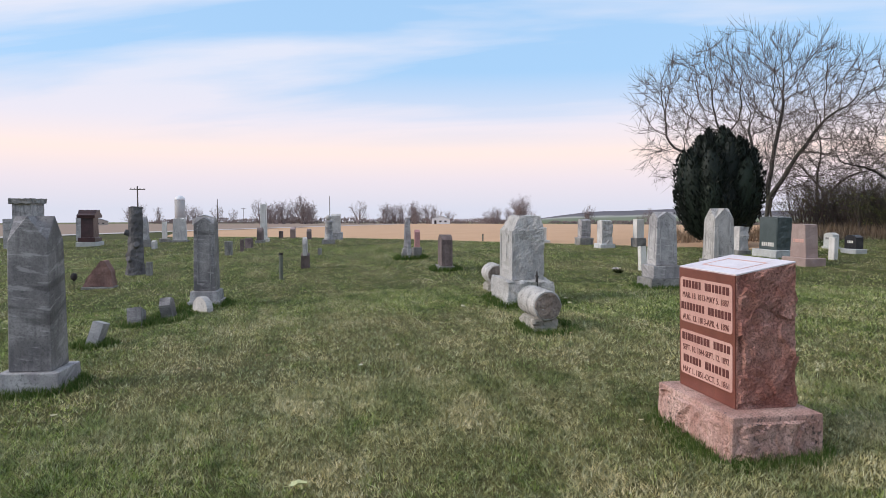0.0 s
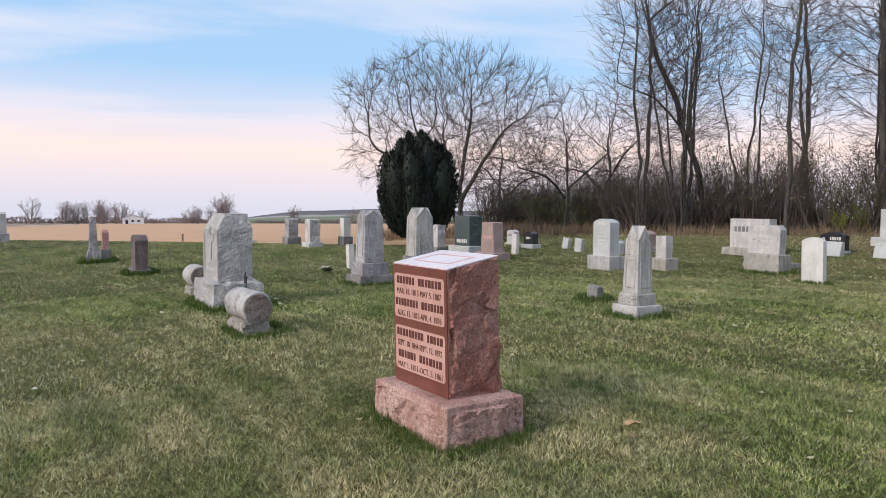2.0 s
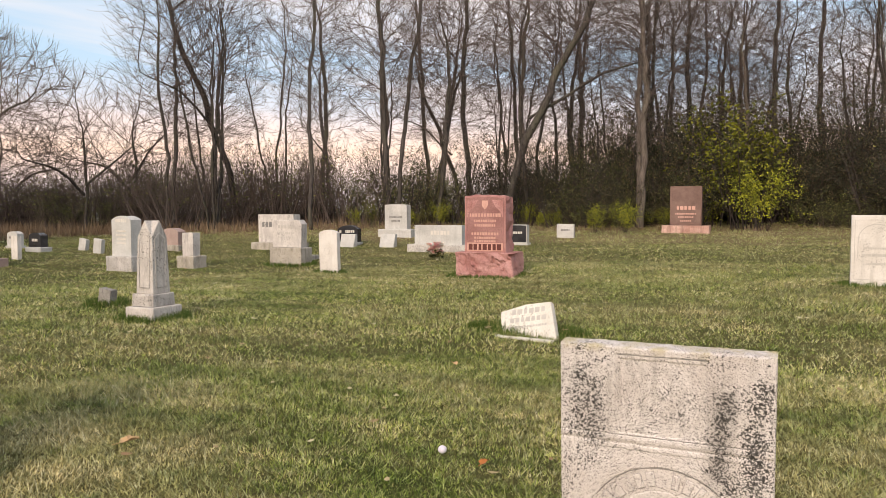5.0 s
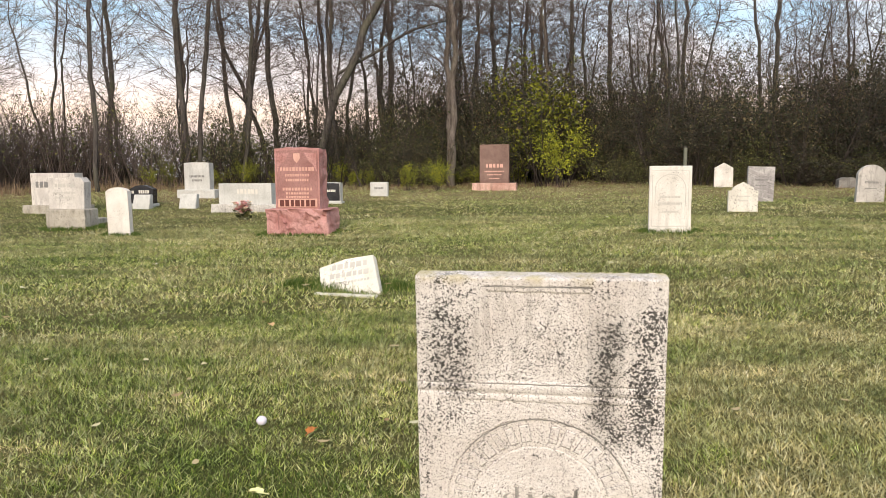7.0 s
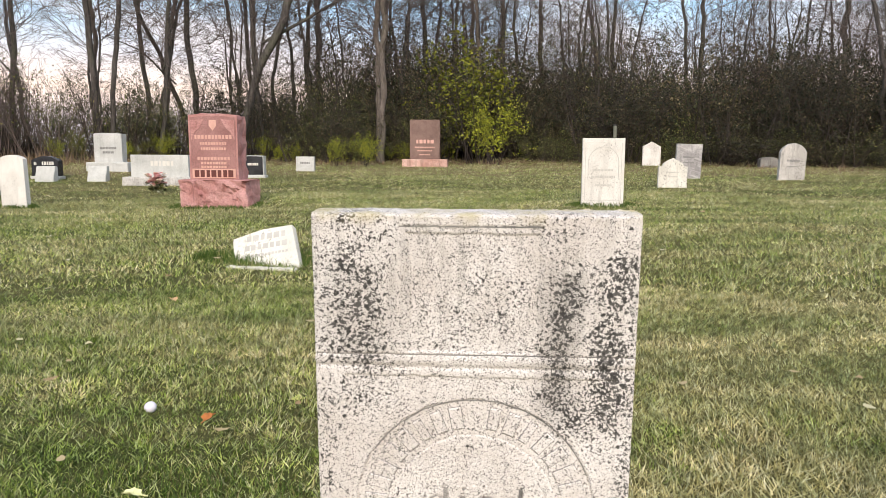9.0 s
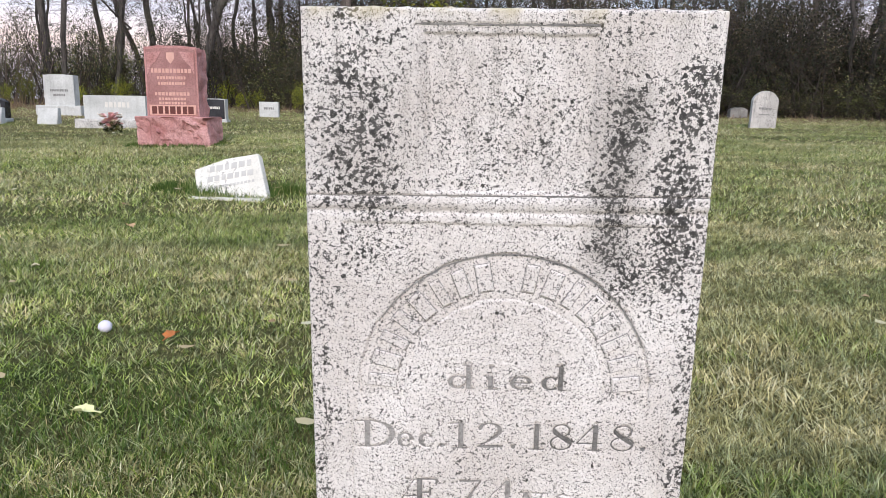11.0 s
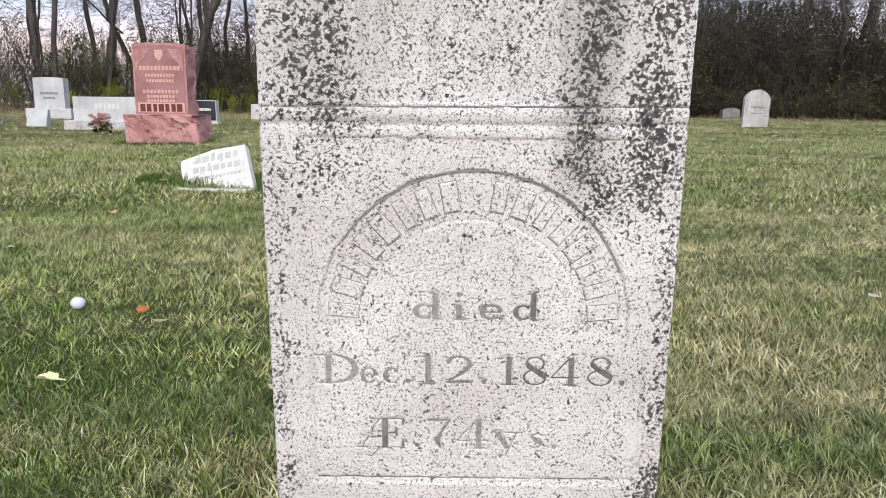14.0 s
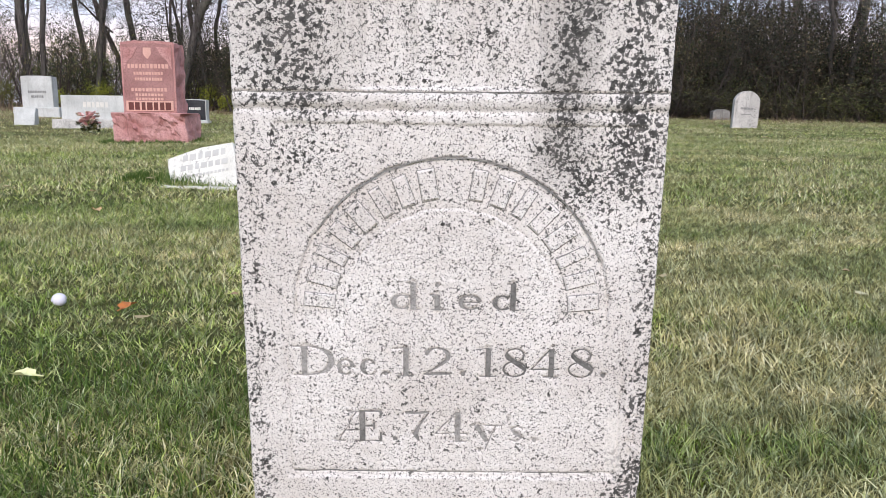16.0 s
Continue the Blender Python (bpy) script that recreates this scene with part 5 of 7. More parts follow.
block(3.70, 16.45, 0.52, 0.26, 0.82, TANGRANITE, "rose-tan granite monument flaring to its foot", (0.78, 0.45, 0.15, TANGRANITE), top="serp", tw=0.82, lines=[(0, 0.45, 0.07, 0.36, 5)], ink=PINKLIGHT, amp=0.006)
block(5.50, 14.2, 0.46, 0.24, 0.97, GRANITE, "grey granite monument with arched top and sunk panel", (0.62, 0.40, 0.26, ROUGHGRANITE), top="round", lines=few(0.46, (0.84, 0.06, 0.6), (0.60, 0.03, 0.55), (0.5, 0.03, 0.55), (0.4, 0.03, 0.5), (0.3, 0.03, 0.5)), ink=BARPALE, amp=0.004)
block(7.55, 17.2, 0.50, 0.24, 0.50, TANGRANITE, "low reddish granite monument", (0.66, 0.4, 0.12, CONCRETE), top="round", amp=0.008)
block(9.40, 15.7, 0.98, 0.26, 0.80, WHITEGREY, "broad pale stone monument on a low concrete slab", (1.25, 0.5, 0.16, CONCRETE), top="flat", lines=[(-0.2, 0.55, 0.12, 0.4, 4)], ink=BARDARK, amp=0.006)
tall = block(-27.0, 27.3, 1.45, 0.8, 2.20, GREYMARBLE, "tall grey granite monument with rough capped top", (1.9, 1.1, 0.3, GRANITE), top="flat", amp=0.012)
part("cap", roughen(box(1.75, 1.0, 0.24, 2.16, 0.03), 0.05, 5, 12, 2.0), GREYSTONE, tall)
maroon = block(-26.4, 30.4, 0.78, 0.60, 1.42, DARKRED, "maroon polished monument with gabled cap on pale base", (1.25, 0.95, 0.22, GRANITE), top="flat", amp=0.004, tw=0.86)
part("plinth", box(1.02, 0.80, 0.22, 0.22, 0.02), DARKRED, maroon)
part("cap", prism([(-0.52, 1.42), (0.52, 1.42), (0.54, 1.56), (0.30, 1.66), (0.22, 1.82), (-0.22, 1.82), (-0.30, 1.66), (-0.54, 1.56)], 0.86, 0, 0.01), DARKRED, maroon)
block(-13.4, 31.5, 0.55, 0.42, 1.20, WHITEGREY, "white marble monument with domed cap on stepped base", (0.80, 0.6, 0.34, GREYMARBLE), top="round", amp=0.006, lines=few(0.5, (0.4, 0.1, 0.6)), ink=BARDARK)
block(-1.30, 23.9, 0.40, 0.30, 0.82, GREYMARBLE, "dark grey monument with pale band on a grey base", (0.58, 0.45, 0.22, GREYSTONE), top="round", amp=0.008)
block(-0.55, 22.2, 0.44, 0.32, 0.80, WHITEGREY, "rough carved pale grey monument", (0.58, 0.46, 0.12, GRANITE), top="serp", amp=0.03)
block(0.40, 22.4, 0.30, 0.22, 0.80, MARBLE_CLEAN, "white marble tablet on a grey base", (0.44, 0.3, 0.26, GREYSTONE), top="flat", amp=0.003)
block(2.80, 19.05, 0.34, 0.24, 0.66, WHITEGREY, "grey carved stone block beside taller shafts", (0.44, 0.34, 0.1, GREYSTONE), top="flat", amp=0.025)
block(6.50, 13.8, 0.25, 0.18, 0.64, WHITEGREY, "slim pale marker on a square base", (0.40, 0.34, 0.22, CONCRETE), top="flat", amp=0.003)
block(5.20, 18.95, 0.38, 0.18, 0.42, BLACKGRANITE, "small black granite marker on pale base", (0.52, 0.3, 0.10, GRANITE), top="round", lines=few(0.4, (0.4, 0.06, 0.5)), amp=0.003)
block(11.10, 15.35, 0.56, 0.16, 0.46, BLACKGRANITE, "low black granite marker with pale letters", (0.62, 0.24, 0.06, GRANITE), top="round", lines=[(-0.2, 0.55, 0.06, 0.06, 2), (0.06, 0.55, 0.07, 0.26, 5)], amp=0.003)
block(13.3, 11.85, 0.44, 0.18, 0.46, GRANITE, "grey granite marker with dark polished face", (0.5, 0.24, 0.05, GRANITE), top="serp", face=BLACKGRANITE, lines=few(0.4, (0.5, 0.05, 0.6)), amp=0.003)
block(5.05, 20.4, 0.36, 0.16, 0.40, GRANITE, "small grey granite marker", (0.44, 0.24, 0.06, GRANITE), top="round", lines=few(0.36, (0.5, 0.05, 0.6)), ink=BARDARK, amp=0.003)

# white tablets
w2 = headstone(10.72, 3.86, 0.526, 0.07, 0.86, "flat", MARBLE_CLEAN, "flat-topped white marble headstone with carved arch", lines=few(0.5, (0.52, 0.025, 0.5), (0.42, 0.03, 0.6), (0.30, 0.025, 0.4)), ink=BARFAINT)
part("arch_line", line_strip([(-0.19, 0.34)] + arch(0, 0.56, 0.19, 20)[::-1] + [(0.19, 0.34)], 0.008, -0.035, 0.003), BARFAINT, w2)
part("frame_line", line_strip(rect(-0.225, 0.08, 0.225, 0.80) + [(-0.225, 0.08)], 0.006, -0.035, 0.003), BARFAINT, w2)
headstone(21.6, 5.35, 0.48, 0.07, 0.65, "peak", MARBLE_CLEAN, "white marble headstone with pointed top at the wood's edge")
headstone(14.05, 3.55, 0.47, 0.07, 0.49, "gothic", MARBLE, "low white marble headstone with carved gothic top", lines=few(0.4, (0.5, 0.02, 0.5), (0.35, 0.02, 0.4)), ink=BARFAINT)
headstone(16.72, 3.70, 0.50, 0.09, 0.69, "flat", GREYMARBLE, "grey weathered flat-topped headstone", lines=few(0.42, (0.6, 0.03, 0.6), (0.45, 0.02, 0.5)), tip=1.5)
headstone(17.50, 1.85, 0.50, 0.10, 0.72, "half", LICHENED, "round-topped grey marble headstone, streaked dark", lines=few(0.42, (0.5, 0.04, 0.6), (0.35, 0.02, 0.5)), tip=2)
headstone(7.62, 10.95, 0.35, 0.09, 0.71, "round", MARBLE_CLEAN, "narrow white marble headstone with rounded top", tip=-1.5)
headstone(4.44, 17.4, 0.19, 0.09, 0.47, "flat", MARBLE_CLEAN, "narrow white marble post marker")
headstone(0.60, 15.3, 0.15, 0.12, 0.48, "flat", MARBLE, "small white marble post, leaning", tip=-6)
headstone(1.95, 17.9, 0.14, 0.09, 0.28, "flat", WHITEGREY, "small leaning marble marker", tip=8, group="low markers")
headstone(-2.85, 25.6, 0.42, 0.12, 0.52, "flat", MARBLE_CLEAN, "pale tablet with a grey panel on a low base", base=(0.75, 0.3, 0.08, GRANITE))
headstone(-3.05, 25.6, 0.26, 0.2, 0.74, "flat", GREYMARBLE, "dark grey stone pillar")
headstone(-3.60, 15.8, 0.66, 0.24, 0.78, "round", BROWNSTONE, "rough brown sandstone tablet with rounded top", base=(0.74, 0.36, 0.10, GREYSTONE))
headstone(-7.40, 16.6, 0.34, 0.10, 0.78, "half", WHITEGREY, "small pale headstone leaning on its base", tip=12, base=(0.30, 0.2, 0.36, BROWNSTONE))
headstone(-5.40, 19.3, 0.24, 0.14, 0.78, "peak", REDGRANITE, "narrow red stone with slanting top on a pale block", base=(0.34, 0.24, 0.30, GREYSTONE))
headstone(-5.50, 18.9, 0.16, 0.10, 0.50, "flat", GREYMARBLE, "short dark stone post", group="low markers")
headstone(-16.4, 29.8, 0.5, 0.25, 0.70, "half", BROWNSTONE, "brown rough boulder headstone", base=(0.6, 0.4, 0.12, GREYSTONE))
headstone(-18.1, 34.8, 0.32, 0.2, 0.38, "flat", BROWNSTONE, "small brown square marker", group="low markers")
headstone(-17.6, 35.2, 0.55, 0.25, 0.55, "flat", TANGRANITE, "leaning pinkish stone on the slope", tip=14)
headstone(-12.9, 21.8, 0.42, 0.2, 0.46, "flat", GREYSTONE, "low grey stone block marker", group="low markers")
headstone(-13.5, 23.6, 0.2, 0.12, 0.44, "flat", BROWNSTONE, "low dark post marker", group="low markers")
headstone(-14.5, 25.7, 0.55, 0.25, 0.40, "round", BROWNSTONE, "dark toppled headstone in the grass", tip=-16, group="low markers")
headstone(-9.2, 21.1, 0.2, 0.12, 0.22, "flat", GREYSTONE, "tiny grey footstone in the lawn", group="low markers")
headstone(-24.2, 33.3, 0.22, 0.22, 1.10, "flat", MARBLE_CLEAN, "white marble column with carved finial", base=(0.5, 0.5, 0.2, GREYSTONE))
headstone(-34.0, 38.0, 0.6, 0.4, 1.5, "flat", GREYMARBLE, "grey monument far down the slope")
headstone(-30.5, 29.4, 0.5, 0.3, 1.5, "flat", GREYMARBLE, "grey stone pillar beside a tall monument")
headstone(-19.6, 26.6, 0.35, 0.16, 0.36, "round", WHITEGREY, "small pale marker in the grass", group="low markers")
headstone(-15.3, 32.5, 0.7, 0.2, 0.5, "round", BROWNSTONE, "small brown headstone near the field", group="low markers")
headstone(-5.15, 7.1, 0.21, 0.12, 0.28, "flat", GREYMARBLE, "small grey veined marble footstone, leaning", tip=-8, lean=-17, group="footstones")
headstone(-5.68, 8.45, 0.24, 0.18, 0.22, "flat", DARKMARBLE, "small thick grey marble footstone, tipped", tip=-20, lean=6, group="footstones")
headstone(-5.75, 9.2, 0.25, 0.15, 0.29, "peak", DARKMARBLE, "small dark footstone with slanting top, tilted", tip=14, lean=6, group="footstones")
headstone(-5.55, 9.70, 0.42, 0.10, 0.22, "half", WHITEGREY, "low rounded pale footstone", rz=RZ + 40, group="footstones")
headstone(3.78, 9.85, 0.19, 0.10, 0.20, "flat", GREYSTONE, "small grey footstone in the grass", tip=8, group="footstones")
headstone(6.0, 18.5, 0.22, 0.1, 0.26, "flat", GRANITE, "small pale tilted marker", tip=12, group="low markers")
headstone(6.05, 17.6, 0.24, 0.1, 0.31, "flat", GRANITE, "small grey tilted marker", tip=8, group="low markers")
headstone(7.0, 18.8, 0.36, 0.14, 0.22, "flat", TANGRANITE, "small pinkish marker near the weeds", group="low markers")
headstone(6.75, 16.9, 0.3, 0.16, 0.30, "round", GRANITE, "small grey marker near a reddish monument", group="low markers")
headstone(8.45, 18.4, 0.4, 0.2, 0.16, "flat", CONCRETE, "low pale flush marker", group="low markers")
headstone(15.6, 12.3, 0.44, 0.12, 0.35, "flat", GRANITE, "small grey granite marker near the wood", group="low markers", lines=few(0.4, (0.5, 0.05, 0.6)))
headstone(22.2, 2.5, 0.44, 0.22, 0.28, "round", GREYSTONE, "low grey stone at the wood's edge", group="low markers")
slanted(10.75, 14.9, 0.38, 0.20, 0.30, GRANITE, "small grey slant marker")
slanted(11.30, 14.1, 0.38, 0.20, 0.30, GRANITE, "small pale slant marker before a taller monument")
slanted(8.9, 14.7, 0.34, 0.2, 0.26, GRANITE, "small grey slant marker beside a broad monument")
slanted(7.05, 17.5, 0.34, 0.2, 0.26, GREYSTONE, "small grey slant marker")


def leaning_slab():
    t = thing("broken_headstone", 7.95, 12.75, RZ, "thick pale slab leaning back on a stained concrete base", "gravestone", "headstones")
    part("base", roughen(box(0.70, 0.36, 0.45, -0.12, 0.02), 0.008, 7, 8, 1.0), CONCRETE, t)
    bm = prism([(-0.34, 0.33), (0.29, 0.33), (0.31, 0.76), (0.24, 0.84), (-0.30, 0.83), (-0.34, 0.80)], 0.18, 0.0, 0.012)
    part("slab", bm, WHITEGREY, t)
    bars(t, [(-0.05, 0.68, 0.06, 0.36, 5), (-0.05, 0.58, 0.03, 0.4, 9), (-0.05, 0.50, 0.03, 0.36, 8)], -0.09, BARFAINT, 0.003)
    s = thing("flat_slab", 8.55, 13.6, RZ, "low concrete slab lying in the grass", "slab")
    part("slab", roughen(box(0.9, 0.5, 0.17, -0.08, 0.02), 0.008, 8, 8, 4.0), CONCRETE, s)


leaning_slab()


def sunken_stone():
    """The white tablet that has sunk and tipped to one side."""
    t = thing("sunken_headstone", 6.02, 5.30, RZ - 8, "sunken white marble headstone tipped sideways in lush grass", "gravestone", "headstones", lean=-30, tip=-11)
    part("slab", prism([(-0.24, -0.22), (0.33, -0.22), (0.22, 0.29), (-0.04, 0.295), (-0.30, 0.25)], 0.08, 0.0, 0.012), MARBLE, t)
    bars(t, [(0.0, 0.20, 0.05, 0.36, 6), (0.0, 0.12, 0.045, 0.38, 7), (0.02, 0.06, 0.02, 0.36, 12)], -0.04, BARFAINT, 0.002)
    f = thing("fallen_slab", 5.86, 5.22, RZ - 8, "flat white stone edge lying in the grass", "slab")
    part("slab", roughen(box(0.56, 0.08, 0.045, -0.03, 0.01), 0.006, 9, 8, 1.5), MARBLE, f)


sunken_stone()


TRUNKSTONE = stone("dark_grey_carved_stone", (0.10, 0.095, 0.10), (0.19, 0.18, 0.18), 0.85, 40, 0.5, 0.4, stained=0.5, stain=(0.06, 0.06, 0.06), bump=1.0, dist=0.01)


def tree_trunk_stone():
    t = thing("tree_trunk_monument", -11.3, 15.3, RZ, "dark carved stone tree trunk monument with cut limbs", "gravestone", "granite monuments", tip=-3)
    bm = lathe([(0.27, -0.1), (0.23, 0.1), (0.185, 0.4), (0.17, 0.9), (0.165, 1.65)], 18)
    part("trunk", roughen(bm, 0.022, 9, 7, 3.0), TRUNKSTONE, t)
    for a, z in ((200, 1.45), (290, 1.0), (20, 0.7), (250, 0.45), (330, 0.35)):
        bm = lathe([(0.075, 0.0), (0.07, 0.12), (0.05, 0.13)], 10)
        bmesh.ops.rotate(bm, verts=bm.verts, matrix=Matrix.Rotation(radians(70), 3, "Y"))
        bmesh.ops.rotate(bm, verts=bm.verts, matrix=Matrix.Rotation(radians(a), 3, "Z"))
        c = Vector((0.13 * math.cos(radians(a)), 0.13 * math.sin(radians(a)), z))
        bmesh.ops.translate(bm, verts=bm.verts, vec=c)
        part("limb_stub", bm, TRUNKSTONE, t)
    headstone(-10.75, 15.1, 0.16, 0.12, 0.32, "flat", GREYSTONE, "small grey post beside a stone trunk", group="low markers")


tree_trunk_stone()


WEDGEROCK = stone("rough_red_brown_granite", (0.20, 0.115, 0.10), (0.32, 0.19, 0.165), 0.85, 50, 0.5, 0.0, stained=0.3, stain=(0.10, 0.06, 0.05), bump=1.0, dist=0.012)


def wedge_stone():
    t = thing("wedge_headstone", -9.95, 12.6, 25, "rough red granite wedge marker on a thin pale base", "gravestone", "granite monuments")
    part("base", roughen(box(0.60, 0.46, 0.14, -0.1, 0.01), 0.005, 8, 9), GREYSTONE, t)
    part("body", roughen(prism([(-0.29, 0.04), (0.29, 0.04), (0.25, 0.34), (0.14, 0.56), (0.06, 0.56), (-0.22, 0.22)], 0.30, 0, 0), 0.016, 8, 6, 6.0), WEDGEROCK, t)
    o = thing("iron_marker", -10.55, 12.55, RZ, "small dark oval iron grave marker", "grave marker")
    part("rod", box(0.012, 0.012, 0.2, -0.05, 0.002), IRON, o)
    part("disc", lathe([(0.01, 0.15), (0.06, 0.2), (0.065, 0.25), (0.05, 0.30), (0.01, 0.32)], 12), IRON, o)


wedge_stone()


def bottle_column():
    t = thing("column_monument", -11.95, 27.6, RZ, "grey marble column with carved urn on a square base", "gravestone", "granite monuments")
    part("base", roughen(box(0.52, 0.52, 0.3, -0.12, 0.015), 0.006, 8, 9), GREYSTONE, t)
    part("shaft", lathe([(0.20, 0.18), (0.17, 0.24), (0.14, 0.8), (0.17, 0.86), (0.17, 0.92), (0.10, 0.95)], 20), GREYMARBLE, t, smooth=True)
    part("urn", lathe([(0.05, 0.95), (0.12, 1.02), (0.14, 1.10), (0.08, 1.15), (0.02, 1.18)], 18), WHITEGREY, t, smooth=True)


bottle_column()


def post(x, y, h, r, label, tip=0.0):
    t = thing("post", x, y, 0, label, "post", tip=tip)
    part("shaft", roughen(lathe([(r, -0.1), (r, h - 0.01), (r * 0.85, h)], 12), 0.003, 14, 9, x), POSTMAT, t)
    part("cap", lathe([(r * 1.15, h - 0.02), (r * 1.15, h + 0.012), (r * 0.4, h + 0.018)], 12), IRON, t)


post(-6.64, 14.0, 0.54, 0.042, "weathered grey post standing in the lawn")
post(-5.4, 27.3, 0.24, 0.03, "short dark stake at the field's edge")
post(20.95, 6.2, 1.1, 0.05, "thin grey stake with a small sign by the brush")


def flowers(x, y, label, cols, n=34, r=0.13, h=0.2):
    t = thing("flower_bunch", x, y, 0, label, "flowers")
    random.seed(int(x * 100))
    bm = bmesh.new()
    for i in range(130):
        a, s = random.uniform(0, 6.28), random.uniform(0.3, 1.1) * r
        p = Vector((s * math.cos(a), s * math.sin(a), random.uniform(0.02, h * 0.5)))
        d = Vector((random.uniform(-1, 1), random.uniform(-1, 1), random.uniform(0, 1))).normalized() * 0.08
        q = d.cross(Vector((0, 0, 1))).normalized() * 0.022
        bm.faces.new([bm.verts.new(c) for c in (p, p + d * 0.5 + q, p + d, p + d * 0.5 - q)])
    part("foliage", bm, BRUSHLEAF, t)
    for k, mat in enumerate(cols):
        bm = bmesh.new()
        for i in range(n // len(cols)):
            a, s = random.uniform(0, 6.28), random.uniform(0, 1) * r
            c = Vector((s * math.cos(a), s * math.sin(a), h * random.uniform(0.30, 1.05)))
            for j in range(6):
                b = j * 1.05 + random.random()
                d = Vector((math.cos(b), math.sin(b), random.uniform(0.1, 0.7))).normalized() * 0.055
                q = d.cross(Vector((0, 0, 1))).normalized() * 0.026
                bm.faces.new([bm.verts.new(v) for v in (c, c + d * 0.6 + q, c + d, c + d * 0.6 - q)])
        tagged(part("bloom_cluster", bm, mat, t), kind="stuff")


PETALPINK = plain("pink_petals", (0.80, 0.48, 0.48), 0.7)
PETALPALE = plain("pale_petals", (0.82, 0.70, 0.60), 0.7)
PETALWHITE = plain("white_petals", (0.75, 0.72, 0.68), 0.7)
flowers(10.15, 11.18, "pink and cream artificial flowers before a granite base", (PETALPINK, PETALPALE), 110, 0.15, 0.30)
flowers(0.15, 14.6, "small white flowers beside a stone base", (PETALWHITE,), 14, 0.07, 0.1)


def small_ball():
    t = thing("golf_ball", 3.56, 3.79, 0, "small white ball lying in the grass", "ball")
    bm = bmesh.new()
    bmesh.ops.create_icosphere(bm, subdivisions=4, radius=0.024)
    bm.normal_update()
    for v in bm.verts:
        v.co -= v.normal * 0.0008 * max(0, noise.noise(v.co * 240))
        v.co.z = v.co.z * 0.92 + 0.020
    part("shell", bm, plain("white_ball", (0.64, 0.62, 0.72), 0.5, 0.10), t, smooth=True)


small_ball()

# ---- trees and brush ----
def tube_arrays(lines):
    """Tapered tubes: lines of (points (n,3), radii (n,), sides)."""
    V, Fc, base = [], [], 0
    for pts, rad, k in lines:
        pts = np.asarray(pts)
        t = np.gradient(pts, axis=0)
        t /= np.linalg.norm(t, axis=1)[:, None] + 1e-9
        ref = np.where(np.abs(t[:, 2:3]) > 0.9, np.array([[1.0, 0, 0]]), np.array([[0, 0, 1.0]]))
        a = np.cross(t, ref)
        a /= np.linalg.norm(a, axis=1)[:, None] + 1e-9
        b = np.cross(t, a)
        ang = np.arange(k) * 2 * np.pi / k
        ring = pts[:, None] + rad[:, None, None] * (np.cos(ang)[None, :, None] * a[:, None] + np.sin(ang)[None, :, None] * b[:, None])
        V.append(ring.reshape(-1, 3))
        n = len(pts)
        i, j = np.meshgrid(np.arange(n - 1), np.arange(k), indexing="ij")
        j2 = (j + 1) % k
        Fc.append((np.stack([i * k + j, i * k + j2, (i + 1) * k + j2, (i + 1) * k + j], -1).reshape(-1, 4)) + base)
        base += n * k
    return np.concatenate(V), np.concatenate(Fc)


def grow(rng, p, d, length, r, level, out, cfg):
    n = max(3, int(length / cfg["seg"][level]) + 1)
    pts, dirs = [np.array(p)], []
    d = np.array(d) / np.linalg.norm(d)
    step = length / (n - 1)
    for i in range(n - 1):
        d = d + rng.normal(0, cfg["wander"][level], 3) + np.array([0, 0, cfg["rise"][level]])
        d /= np.linalg.norm(d)
        dirs.append(d.copy())
        pts.append(pts[-1] + d * step)
    f = np.linspace(0, 1, n)
    rad = r * (1 - f * cfg["taper"][level])
    out.append((level, np.array(pts), rad))
    if level >= len(cfg["kids"]):
        return
    kids = cfg["kids"][level]
    start = cfg["bare"][level]
    turn = rng.uniform(0, 6.28)
    for c in range(kids):
        s = start + (1 - start) * (c + rng.uniform(0.2, 0.9)) / kids
        x = s * (n - 1)
        i = min(n - 2, int(x))
        q = pts[i] + (pts[i + 1] - pts[i]) * (x - i)
        dd = dirs[i]
        turn += 2.4 + rng.normal(0, 0.5)
        side = np.cross(dd, [0.3, 0.2, 1.0] if abs(dd[2]) < 0.9 else [1.0, 0.1, 0])
        side /= np.linalg.norm(side)
        up = np.cross(side, dd)
        ang = radians(rng.uniform(*cfg["angle"][level]))
        nd = dd * math.cos(ang) + (side * math.cos(turn) + up * math.sin(turn)) * math.sin(ang)
        ln = length * cfg["ratio"][level] * rng.uniform(0.6, 1.15) * (1.15 - 0.6 * s)
        grow(rng, q, nd, ln, max(cfg["thin"], r * (1 - s * cfg["taper"][level]) * cfg["rr"][level]), level + 1, out, cfg)


